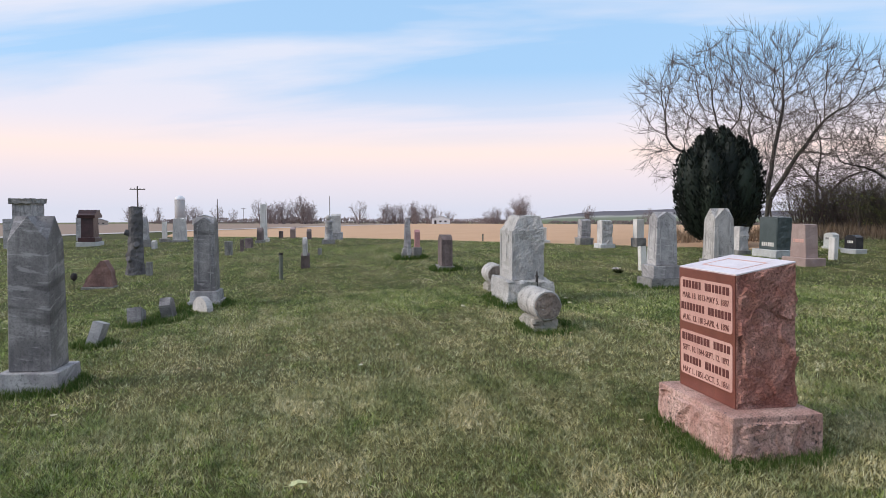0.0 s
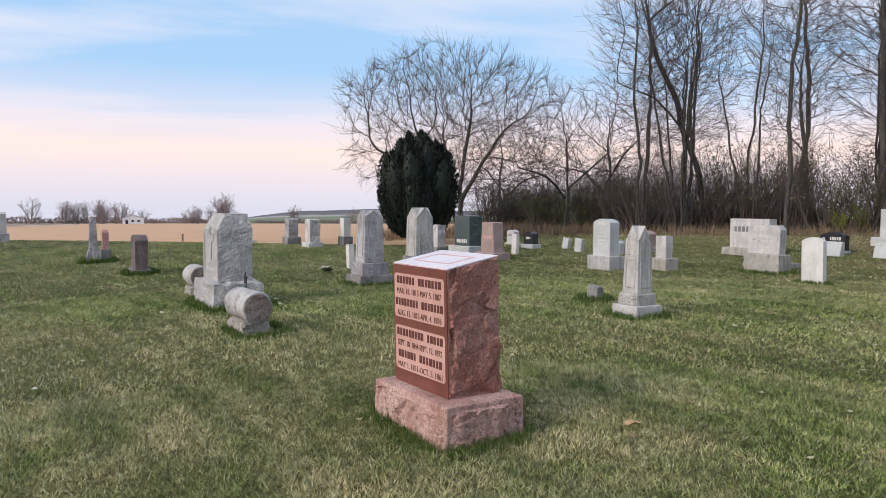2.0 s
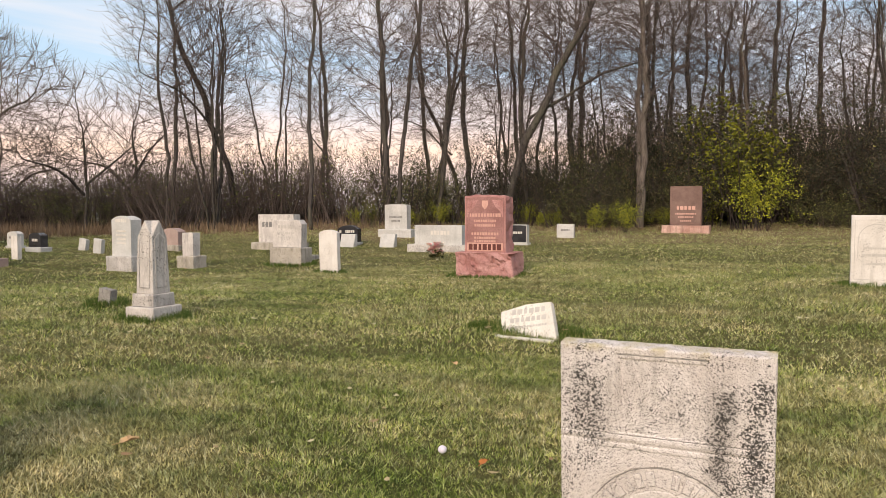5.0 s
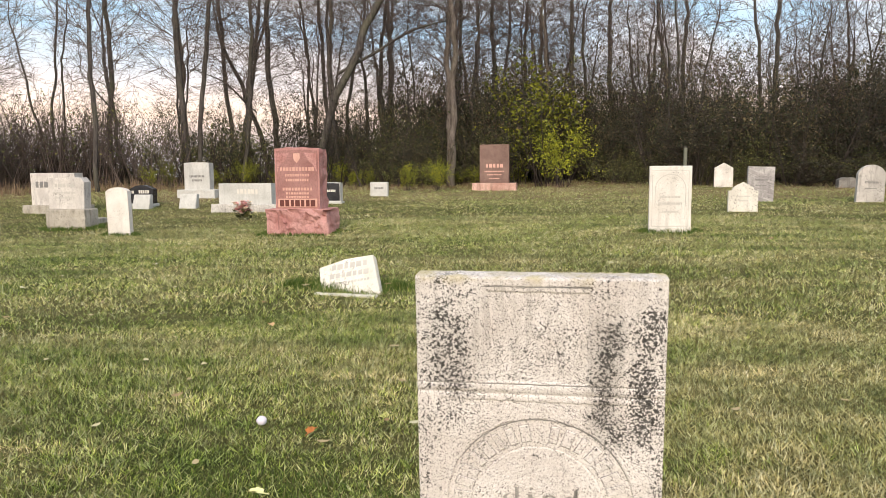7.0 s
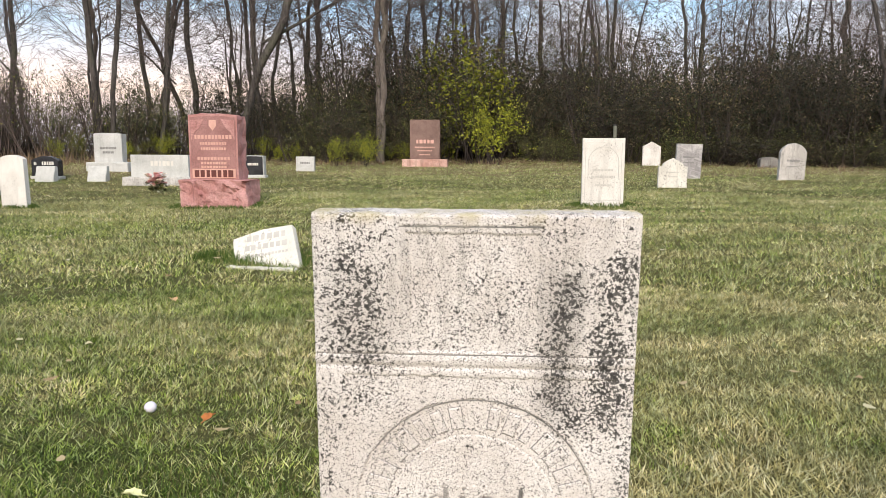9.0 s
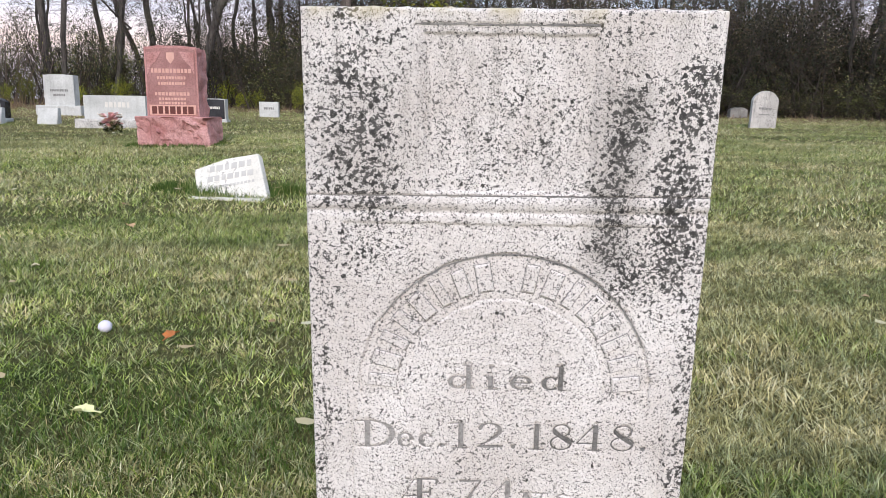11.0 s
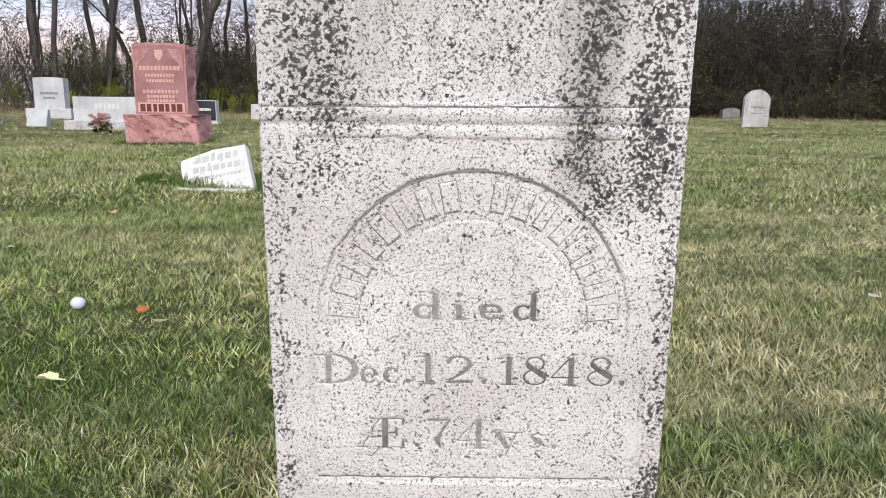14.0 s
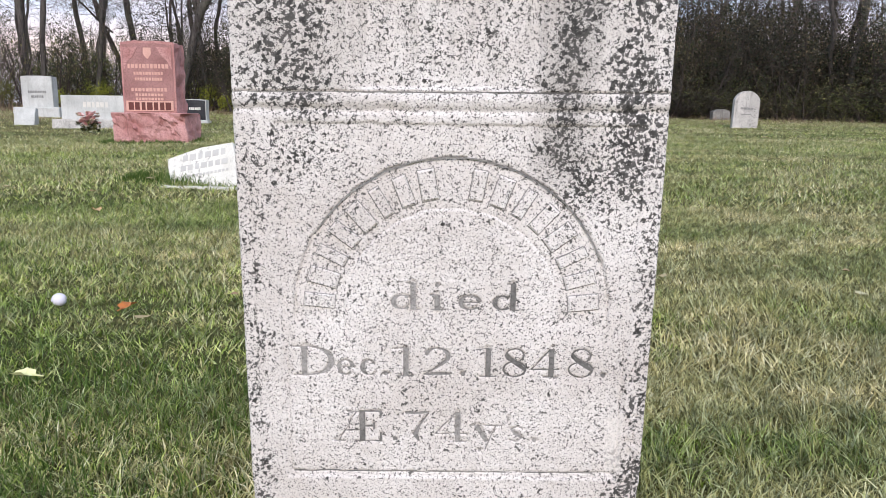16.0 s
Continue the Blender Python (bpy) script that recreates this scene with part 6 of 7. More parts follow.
def colonise(rng, starts, marks, step, reach, kill, rise, rounds=90):
    """Branches that grow towards free marks in the crown. starts: trunk lines; returns node places, parents and the trunk lines' ends."""
    P, par = [], []
    for line in starts:
        for i, q in enumerate(line):
            P.append(np.array(q, dtype=float))
            par.append(len(P) - 2 if i else -1)
    N = np.array(P)
    best = np.full(len(marks), 1e9)
    near = np.zeros(len(marks), dtype=int)
    first_new = 0
    alive = np.ones(len(marks), dtype=bool)
    forks = {}
    for _ in range(rounds):
        d = np.linalg.norm(marks[:, None] - N[None, first_new:], axis=2)
        j = d.argmin(1)
        dj = d[np.arange(len(marks)), j]
        better = dj < best
        best[better], near[better] = dj[better], j[better] + first_new
        alive &= best > kill
        use = alive & (best < reach)
        if not use.any():
            break
        first_new = len(N)
        add, addp = [], []
        for k in np.unique(near[use]):
            forks[k] = forks.get(k, 0) + 1
            if forks[k] > 3:
                alive[near == k] = False
                continue
            v = marks[use & (near == k)] - N[k]
            v = (v / np.linalg.norm(v, axis=1)[:, None]).sum(0)
            v = v / (np.linalg.norm(v) + 1e-9) + np.array([0, 0, rise]) + rng.normal(0, 0.24, 3)
            if par[k] >= 0:
                b = N[k] - N[par[k]]
                v = v + 0.55 * b / (np.linalg.norm(b) + 1e-9)
            add.append(N[k] + step * v / np.linalg.norm(v))
            addp.append(int(k))
        if not add:
            break
        N = np.concatenate([N, np.array(add)])
        par += addp
    return N, par


def branch_lines(N, par, tip_r, power):
    """Runs of nodes with radii that thicken towards the foot as the twigs they carry add up."""
    n = len(N)
    kids = [[] for _ in range(n)]
    for i, p in enumerate(par):
        if p >= 0:
            kids[p].append(i)
    load = np.zeros(n)
    for i in range(n - 1, -1, -1):
        load[i] = max(load[i], 1.0)
        if par[i] >= 0:
            load[par[i]] += load[i] if kids[i] else 1.0
    # nodes are numbered after their parents, so one backward pass is enough
    rad = tip_r * load ** power
    out, todo = [], [i for i, p in enumerate(par) if p < 0]
    while todo:
        i = todo.pop()
        line, r = ([par[i]] if par[i] >= 0 else []), []
        line.append(i)
        while kids[line[-1]]:
            ks = sorted(kids[line[-1]], key=lambda c: -load[c])
            todo += ks[1:]
            line.append(ks[0])
        if len(line) > 1:
            r = rad[line]
            if par[i] >= 0:
                r[0] = rad[i]
            out.append((N[line], r))
    return out, rad, kids


def crown_tree(name, seed, trunks, centre, size, count, label, bark_mat=None, step=0.30, reach=1.7, kill=0.42, rise=0.25, tip_r=0.0064, power=0.40, twigs=4, twig_len=0.80, twig_r=0.0056, hollow=0.0, group="bare trees"):
    """A bare tree whose limbs fill an uneven crown. trunks: lines of points; centre, size: the crown's middle and half sizes."""
    rng = np.random.default_rng(seed)
    q = rng.normal(0, 1, (count, 3))
    q /= np.linalg.norm(q, axis=1)[:, None]
    q *= (hollow + (1 - hollow) * rng.random((count, 1))) ** (1 / 2.6)
    lump = 1 + 0.10 * np.sin(q[:, 0:1] * 5 + seed) * np.sin(q[:, 1:2] * 4 + 1) + 0.08 * np.sin(q[:, 2:3] * 7 + seed * 2)
    marks = np.array(centre) + q * np.array(size) * lump
    marks = marks[marks[:, 2] > 0.8]
    starts = []
    for line in trunks:
        pts = np.array(line, dtype=float)
        s = np.concatenate([[0], np.cumsum(np.linalg.norm(np.diff(pts, axis=0), axis=1))])
        k = max(3, int(s[-1] / 0.35))
        f = np.linspace(0, s[-1], k)
        pts = np.stack([np.interp(f, s, pts[:, a]) for a in range(3)], 1)
        wob = np.cumsum(rng.normal(0, 0.040, (k, 3)), 0) * np.array([1, 1, 0.2])
        starts.append(pts + wob - wob[0])
    N, par = colonise(rng, starts, marks, step, reach, kill, rise)
    lines, rad, kids = branch_lines(N, par, tip_r, power)
    big_, fine_ = [], []
    for p, r in lines:
        sides = 8 if r[0] > 0.07 else (5 if r[0] > 0.025 else 3)
        (big_ if r[0] > 0.025 else fine_).append((p, r, sides))
    mid = np.array(centre)
    for i in range(len(N)):
        if rad[i] > tip_r * 3.2 or N[i][2] < 1.2:
            continue
        for _ in range(twigs if not kids[i] else max(1, twigs // 3)):
            b = N[i] - N[par[i]] if par[i] >= 0 else np.array([0, 0, 1.0])
            b = b / (np.linalg.norm(b) + 1e-9)
            o = (N[i] - mid) / np.array(size)
            d = b + 0.45 * o / (np.linalg.norm(o) + 0.2) + rng.normal(0, 0.42, 3) + np.array([0, 0, 0.22])
            d /= np.linalg.norm(d)
            ln = twig_len * rng.uniform(0.4, 1.15)
            d2 = d + rng.normal(0, 0.25, 3) + np.array([0, 0, 0.15])
            d2 /= np.linalg.norm(d2)
            p = np.array([N[i], N[i] + d * ln * 0.5, N[i] + d * ln * 0.5 + d2 * ln * 0.5])
            fine_.append((p, np.array([twig_r, twig_r * 0.8, twig_r * 0.45]), 3))
    t = new(name)
    t.empty_display_size = 0.3
    tagged(t, label, "tree", group)
    mat = bark_mat or BARK
    v, f = tube_arrays(big_)
    part("trunk", raw("trunk", v, f, mat), mat, t, smooth=True)
    v, f = tube_arrays(fine_)
    part("crown", raw("crown", v, f, TWIG), TWIG, t)
    return t


WOOD = dict(seg=(0.8, 0.55, 0.4, 0.3), wander=(0.065, 0.13, 0.16, 0.18), rise=(0.02, 0.07, 0.05, 0.03), taper=(0.88, 0.9, 0.9, 0.8), kids=(19, 8, 6), bare=(0.14, 0.12, 0.1), angle=((22, 60), (25, 65), (25, 65)), ratio=(0.36, 0.52, 0.55), rr=(0.45, 0.5, 0.55), thin=0.0050)
FAR = dict(WOOD, kids=(12, 7, 5), bare=(0.12, 0.1, 0.1), angle=((20, 60), (25, 60), (25, 60)), ratio=(0.55, 0.5, 0.5), thin=0.022)


def make_tree(name, seed, stems, cfg, bark_mat, label, group="bare trees", category="tree", twig=TWIG):
    """stems: (length, foot radius, lean direction x, y). Returns the thing at the origin."""
    rng = np.random.default_rng(seed)
    out = []
    for ln, r, lx, ly in stems:
        first = len(out)
        grow(rng, (lx * 0.4, ly * 0.4, -0.25), (lx, ly, 1.0), ln, r, 0, out, cfg)
        out[first][2][0] *= 1.35
    t = new(name)
    t.empty_display_size = 0.3
    tagged(t, label, category, group)
    big = [(p, r, 8 if l == 0 else 5) for l, p, r in out if l < 2]
    fine = [(p, r, 3) for l, p, r in out if l >= 2]
    v, f = tube_arrays(big)
    part("trunk", raw("trunk", v, f, bark_mat), bark_mat, t, smooth=True)
    v, f = tube_arrays(fine)
    part("crown", raw("crown", v, f, twig), twig, t)
    return t


def put(ob, x, y, rz, s=1.0, sz=None, sink=0.0):
    m = Matrix.Translation((x, y, ground(x, y) - sink)) @ Matrix.Rotation(radians(rz), 4, "Z") @ Matrix.Diagonal((s, s, sz or s, 1))
    return copy_thing(ob, m)


def set_first(ob, x, y, rz, s=1.0):
    ob.matrix_basis = Matrix.Translation((x, y, ground(x, y))) @ Matrix.Rotation(radians(rz), 4, "Z") @ Matrix.Scale(s, 4)


TREES = [
    crown_tree("tree", 11, [[(0, 0, -0.3), (0.1, 0, 3.5), (0.05, 0.1, 8.2)]], (0.1, 0, 7.6), (1.9, 1.9, 5.2), 900, "tall slender bare tree with grey-brown bark", rise=0.5, power=0.51),
    crown_tree("tree", 12, [[(0, 0, -0.3), (0.25, 0, 2.6), (0.75, 0, 7.6)], [(-0.2, 0.1, -0.3), (-0.5, 0.2, 3.0), (-1.0, 0.35, 7.2)]], (-0.1, 0.1, 7.4), (2.3, 1.9, 5.2), 950, "bare twin-stemmed woodland tree", rise=0.5, power=0.52),
    crown_tree("tree", 13, [[(0, 0, -0.3), (-0.7, 0.1, 2.6), (-2.3, 0.2, 5.6), (-2.9, 0.3, 7.6)], [(-0.95, 0.1, 3.2), (-3.0, 0.0, 4.5), (-4.6, 0.2, 4.9)]], (-2.2, 0.2, 7.4), (2.9, 2.3, 4.1), 850, "leaning bare woodland tree with crooked limbs", rise=0.3, power=0.56, step=0.34),
    crown_tree("tree", 14, [[(0, 0, -0.3), (0.05, 0, 4.0), (-0.15, 0.1, 8.6)]], (0, 0, 7.8), (2.3, 2.2, 5.1), 1000, "tall pale-barked bare tree", bark_mat=BARKPALE, rise=0.45, power=0.54),
    crown_tree("tree", 15, [[(0, 0, -0.3), (0.45, 0.1, 3.0), (0.9, 0.3, 7.0)], [(-0.1, 0, -0.3), (-0.15, -0.3, 3.2), (-0.1, -0.6, 7.6)], [(-0.2, 0.1, -0.3), (-0.9, 0.2, 3.0), (-1.5, 0.5, 6.4)]], (-0.2, 0, 7.0), (2.2, 2.0, 5.0), 900, "bare tree with three slim stems", rise=0.5, power=0.51),
]
# woodland edge, from the big spreading tree round to the right
EDGE = [(6.2, 29.5), (8.2, 26.2), (11.3, 23.0), (14.6, 20.6), (17.6, 17.6), (20.2, 14.0), (22.4, 10.2), (23.6, 5.5), (23.6, 0.5), (22.8, -5), (20.5, -14)]


def along(s, off):
    """A point s (0 to 1) along the woodland edge, off metres outwards."""
    x = s * (len(EDGE) - 1)
    i = min(len(EDGE) - 2, int(x))
    a, b = Vector(EDGE[i]), Vector(EDGE[i + 1])
    d = (b - a).normalized()
    return a + (b - a) * (x - i) + Vector((-d.y, d.x)) * off


random.seed(21)
spots = []
for k in range(420):
    s = 0.165 + 0.835 * random.random() ** 0.95
    off = 0.4 + 10 * random.random() ** 1.3
    p = along(s, off)
    if all((p - q).length > 1.25 for q in spots):
        spots.append(p)
    if len(spots) >= 50:
        break
used = set()
for p in spots:
    k = random.choice((0, 0, 1, 2, 3, 4, 1))
    sc = random.uniform(0.78, 1.15)
    if k in used:
        put(TREES[k], p.x, p.y, random.uniform(0, 360), sc, sc * random.uniform(0.9, 1.1))
    else:
        used.add(k)
        set_first(TREES[k], p.x, p.y, random.uniform(0, 360), sc)
for i in range(15):
    p = along(random.uniform(0.52, 0.86), random.uniform(1.5, 8.0))
    put(TREES[random.choice((1, 4))], p.x, p.y, random.uniform(0, 360), random.uniform(0.5, 0.75), random.uniform(0.5, 0.7))
# single trees that stand out before the wood
put(TREES[0], 13.1, 20.3, 40, 0.8, 1.0)
put(TREES[3], 19.9, 12.9, 10, 0.95)
put(TREES[3], 20.2, 13.1, 130, 0.9)
put(TREES[2], 17.5, 16.5, 137, 1.1)
put(TREES[1], 10.2, 24.0, 60, 0.85)
put(TREES[4], 11.4, 23.4, 20, 1.0)

big = crown_tree("spreading_tree", 31, [[(0.1, 0, -0.3), (0.15, 0, 1.6), (0.35, 0.1, 3.2), (0.5, 0.1, 4.4)], [(0.0, 0.05, 0.4), (-0.6, 0.1, 1.9), (-1.3, 0.0, 3.6)], [(0.14, 0, 1.2), (0.9, -0.2, 2.5), (1.6, -0.3, 3.7)], [(-0.2, 0.06, 0.9), (-0.3, 0.9, 2.4), (-0.4, 1.2, 3.6)], [(-0.5, 0.1, 1.7), (-1.7, -0.2, 2.5), (-2.7, -0.3, 3.0)]], (-0.2, 0, 4.0), (3.95, 3.3, 2.75), 2200, "broad bare tree with a domed crown of fine twigs", step=0.27, reach=1.6, kill=0.32, rise=0.16, power=0.51, twigs=6, twig_len=0.70)
set_first(big, 4.3, 26.5, -10, 1.0)
low = crown_tree("low_tree", 33, [[(0, 0, -0.3), (0.2, 0.1, 1.4), (0.1, 0.2, 3.0)], [(0.16, 0.1, 1.2), (-0.9, 0, 2.0), (-2.0, 0.1, 2.2)], [(0.2, 0.1, 1.5), (1.1, -0.3, 2.4), (1.8, -0.4, 2.9)]], (-0.1, 0, 3.0), (2.7, 2.2, 2.0), 800, "low crooked bare tree at the wood's edge", rise=0.1, power=0.54, twig_len=0.6)
set_first(low, 8.0, 25.4, 30, 1.0)
put(low, 7.1, 30.5, 140, 1.0)
put(low, 3.8, 31.0, 250, 0.8)
put(low, 9.8, 27.0, 300, 1.1)
put(low, 5.0, 29.0, 80, 0.75)


def make_shrub(name, seed, h, w, stems, nleaf, leaf_mat, size, label, group="brush", clump=0.75, stem_mat=None):
    rng = np.random.default_rng(seed)
    cfg = dict(WOOD, seg=(0.4, 0.3, 0.25), kids=(7, 4), bare=(0.15, 0.1), ratio=(0.45, 0.5), wander=(0.10, 0.14, 0.16), thin=0.005, rise=(0.02, 0.04, 0.02), angle=((20, 60), (25, 60)))
    out = []
    for i in range(stems):
        a = rng.uniform(0, 6.28)
        s = rng.uniform(0.05, 0.5) * w
        ln = h * rng.uniform(0.6, 1.05)
        grow(rng, (s * math.cos(a), s * math.sin(a), -0.1), (0.35 * math.cos(a), 0.35 * math.sin(a), 1.0), ln, 0.022, 0, out, cfg)
    t = new(name)
    tagged(t, label, "shrub", group)
    v, f = tube_arrays([(p, r, 3) for l, p, r in out])
    part("stem", raw("stem", v, f, stem_mat or BRUSHSTEM), stem_mat or BRUSHSTEM, t)
    tips = np.concatenate([p[1:] for l, p, r in out if l >= 1])
    c = tips[rng.integers(0, len(tips), nleaf)] + rng.normal(0, 0.06, (nleaf, 3))
    c[:, 2] = np.abs(c[:, 2])
    d = rng.normal(0, 1, (nleaf, 3))
    d /= np.linalg.norm(d, axis=1)[:, None]
    e = np.cross(d, rng.normal(0, 1, (nleaf, 3)))
    e /= np.linalg.norm(e, axis=1)[:, None]
    s = size * rng.uniform(0.5, 1.2, (nleaf, 1))
    q = np.stack([c - d * s, c + e * s * 0.5, c + d * s, c - e * s * 0.5], 1).reshape(-1, 3)
    part("foliage", raw("foliage", q, np.arange(nleaf * 4).reshape(-1, 4), leaf_mat), leaf_mat, t)
    return t


SH = [
    make_shrub("shrub", 41, 2.3, 1.5, 18, 4200, BRUSHLEAF, 0.030, "tangled green-brown brush with thin leaves"),
    make_shrub("shrub", 42, 2.6, 1.8, 18, 6000, DARKLEAF, 0.029, "dense dark brush along the wood"),
    make_shrub("shrub", 43, 2.2, 1.7, 24, 420, BRUSHLEAF, 0.034, "brown leafless thicket with few leaves", stem_mat=TWIG),
]
random.seed(5)
first = set()
for i in range(110):
    s = (i + random.random()) / 110
    p = along(s, random.uniform(-0.5, 2.2) if i % 2 else random.uniform(2.0, 8.0))
    right = s > 0.48
    if s < 0.27:
        k, sc = 2, random.uniform(0.8, 1.2)
    elif s < 0.48:
        k, sc = random.choice((0, 0, 2, 1)), random.uniform(0.75, 1.1)
    else:
        k, sc = random.choice((1, 1, 0)), random.uniform(0.75, 1.15) if i % 2 else random.uniform(1.05, 1.6)
    rz = random.uniform(0, 360)
    if k in first:
        put(SH[k], p.x, p.y, rz, sc, sc * random.uniform(0.85, 1.2))
    else:
        first.add(k)
        set_first(SH[k], p.x, p.y, rz, sc)
for i in range(64):
    s = 0.16 + 0.80 * (i + random.random()) / 64
    p = along(s, random.uniform(2.5, 4.5) if i % 2 else random.uniform(6.0, 12.0))
    sc = random.uniform(0.9, 1.25) * (0.6 if s < 0.46 else 1.05)
    put(SH[(0 if s < 0.46 else 1) if i % 3 else 2], p.x, p.y, random.uniform(0, 360), sc * 1.35, sc * 0.75, 0.25)
for i in range(26):
    x, y = random.uniform(4.5, 11.5), random.uniform(25.6, 31.5)
    if x + 0.62 * y < 23.5:
        continue
    put(SH[2 if i % 4 else 0], x, y, random.uniform(0, 360), random.uniform(0.7, 1.15), random.uniform(0.6, 0.95))
vine = make_shrub("vine_thicket", 45, 5.4, 1.5, 26, 2600, DARKLEAF, 0.036, "tall tangle of dark brown vines and dead leaves")
set_first(vine, *along(0.66, 1.6), 0, 1.0)
for i in range(15):
    p = along(0.51 + 0.28 * (i + random.random()) / 15, random.uniform(1.0, 5.5))
    sc = random.uniform(0.6, 0.95) * (0.8 if i < 5 else 1.0)
    put(vine, p.x, p.y, random.uniform(0, 360), sc, sc * random.uniform(0.8, 1.2))
for i in range(12):
    p = along(random.uniform(0.38, 0.62), random.uniform(1.5, 9.0))
    put(TREES[random.choice((0, 1, 3, 4))], p.x, p.y, random.uniform(0, 360), random.uniform(0.7, 1.05))
# leafy growth at the wood's foot
for i in range(30):
    p = along(0.46 + 0.50 * (i + random.random()) / 30, random.uniform(-0.4, 0.5))
    if math.hypot(p.x - 21.0, p.y - 10.2) > 2.2:
        put(SH[0 if i % 4 else 1], p.x, p.y, random.uniform(0, 360), random.uniform(0.9, 1.3), random.uniform(0.45, 0.8), 0.3)
yb = make_shrub("yellow_shrub", 44, 3.4, 1.0, 12, 3200, YELLOWLEAF, 0.060, "yellow-green leafy shrub glowing against dark woods", "yellow shrubs")
set_first(yb, 21.1, 10.1, 0, 1.0)
put(yb, 20.8, 9.6, 90, 0.5)
put(yb, 17.6, 12.9, 200, 0.22)
put(yb, 18.0, 12.2, 250, 0.24)
for i in range(44):
    s = 0.50 + 0.46 * (i + random.random()) / 44
    p = along(s, random.uniform(0.8, 2.5) if i % 2 else random.uniform(3.0, 9.0))
    put(SH[1 if i % 3 else 0], p.x, p.y, random.uniform(0, 360), random.uniform(1.1, 1.5), random.uniform(0.9, 1.55), 0.2)
for i in range(16):
    p = along(0.30 + 0.28 * (i + random.random()) / 16, random.uniform(-0.9, 0.2))
    put(yb, p.x, p.y, random.uniform(0, 360), random.uniform(0.14, 0.28), random.uniform(0.14, 0.24))


def yew():
    """Upright plumes packed together, each clothed in short needles."""
    t = thing("yew_bush", 2.50, 21.7, 0, "large dense dark evergreen bush of upright plumes, wider above", "bush")
    rng = np.random.default_rng(8)
    part("stem", lathe([(0.16, -0.1), (0.12, 0.2), (0.10, 0.6)], 10), BARK, t)
    shape = lambda f: np.interp(f, (0, 0.10, 0.40, 0.72, 0.90, 1.0), (0.25, 0.65, 1.0, 0.85, 0.45, 0.03))
    core, C, A = [], [], []
    for i in range(30):
        ring = 0 if i < 5 else (1 if i < 15 else 2)
        a = i * 2.4 + rng.uniform(-0.2, 0.2)
        foot, head = (0.10, 0.30, 0.42)[ring], (0.26, 0.66, 0.98)[ring] * rng.uniform(0.9, 1.08)
        top = (3.16, 3.00, 2.62)[ring] + rng.uniform(-0.14, 0.14) - (0.7 if i >= 22 else 0)
        p0 = np.array([foot * math.cos(a), foot * math.sin(a), 0.22])
        p1 = np.array([head * math.cos(a), head * math.sin(a), top])
        rad = rng.uniform(0.40, 0.50)
        ax = p0 + (p1 - p0) * np.linspace(0, 1, 9)[:, None]
        core.append((ax, rad * 0.86 * shape(np.linspace(0, 1, 9)), 10))
        n = 1150
        f = rng.uniform(0.02, 1, n)
        b = rng.uniform(0, 6.283, n)
        r = rad * shape(f) * (1 + rng.normal(0, 0.10, n))
        out = np.stack([np.cos(b), np.sin(b), np.zeros(n)], 1)
        C.append(p0 + (p1 - p0) * f[:, None] + out * r[:, None])
        A.append(out * 0.55 + np.array([0, 0, 0.9]) + rng.normal(0, 0.28, (n, 3)))
    v, f = tube_arrays(core)
    part("inner_foliage", raw("inner_foliage", v, f, YEWLEAF), YEWLEAF, t)
    c, d = np.concatenate(C), np.concatenate(A)
    n = len(c)
    d /= np.linalg.norm(d, axis=1)[:, None]
    e = np.cross(d, rng.normal(0, 1, (n, 3)))
    e /= np.linalg.norm(e, axis=1)[:, None]
    s = rng.uniform(0.05, 0.12, (n, 1))
    q = np.stack([c - d * s * 0.3, c + e * s * 0.22, c + d * s, c - e * s * 0.22], 1).reshape(-1, 3)
    part("foliage", raw("foliage", q, np.arange(n * 4).reshape(-1, 4), YEWLEAF), YEWLEAF, t)


yew()


# ---- distance ----
ft = make_tree("far_tree", 51, [(7.0, 0.28, 0.1, 0), (6.2, 0.22, -0.35, 0.1), (6.0, 0.2, 0.3, 0.2)], FAR, FARTWIG, "bare round-crowned tree far across the field", "far trees", twig=FARTWIG)
set_first(ft, -143, 342, 0, 1.6)
random.seed(9)
for x0, x1, y0, y1, n, lo, hi in ((-205, -165, 330, 370, 13, 0.9, 1.3), (-140, -105, 355, 385, 12, 0.7, 1.0), (-118, -108, 350, 360, 2, 0.8, 1.0), (-82, -56, 365, 380, 7, 0.5, 0.8), (-66, -58, 350, 360, 3, 1.0, 1.4), (-330, -260, 380, 440, 10, 0.7, 1.1), (-40, 40, 420, 480, 6, 0.6, 1.0)):
    for i in range(n):
        s = random.uniform(lo, hi)
        put(ft, random.uniform(x0, x1), random.uniform(y0, y1), random.uniform(0, 360), s, s * random.uniform(0.8, 1.15))


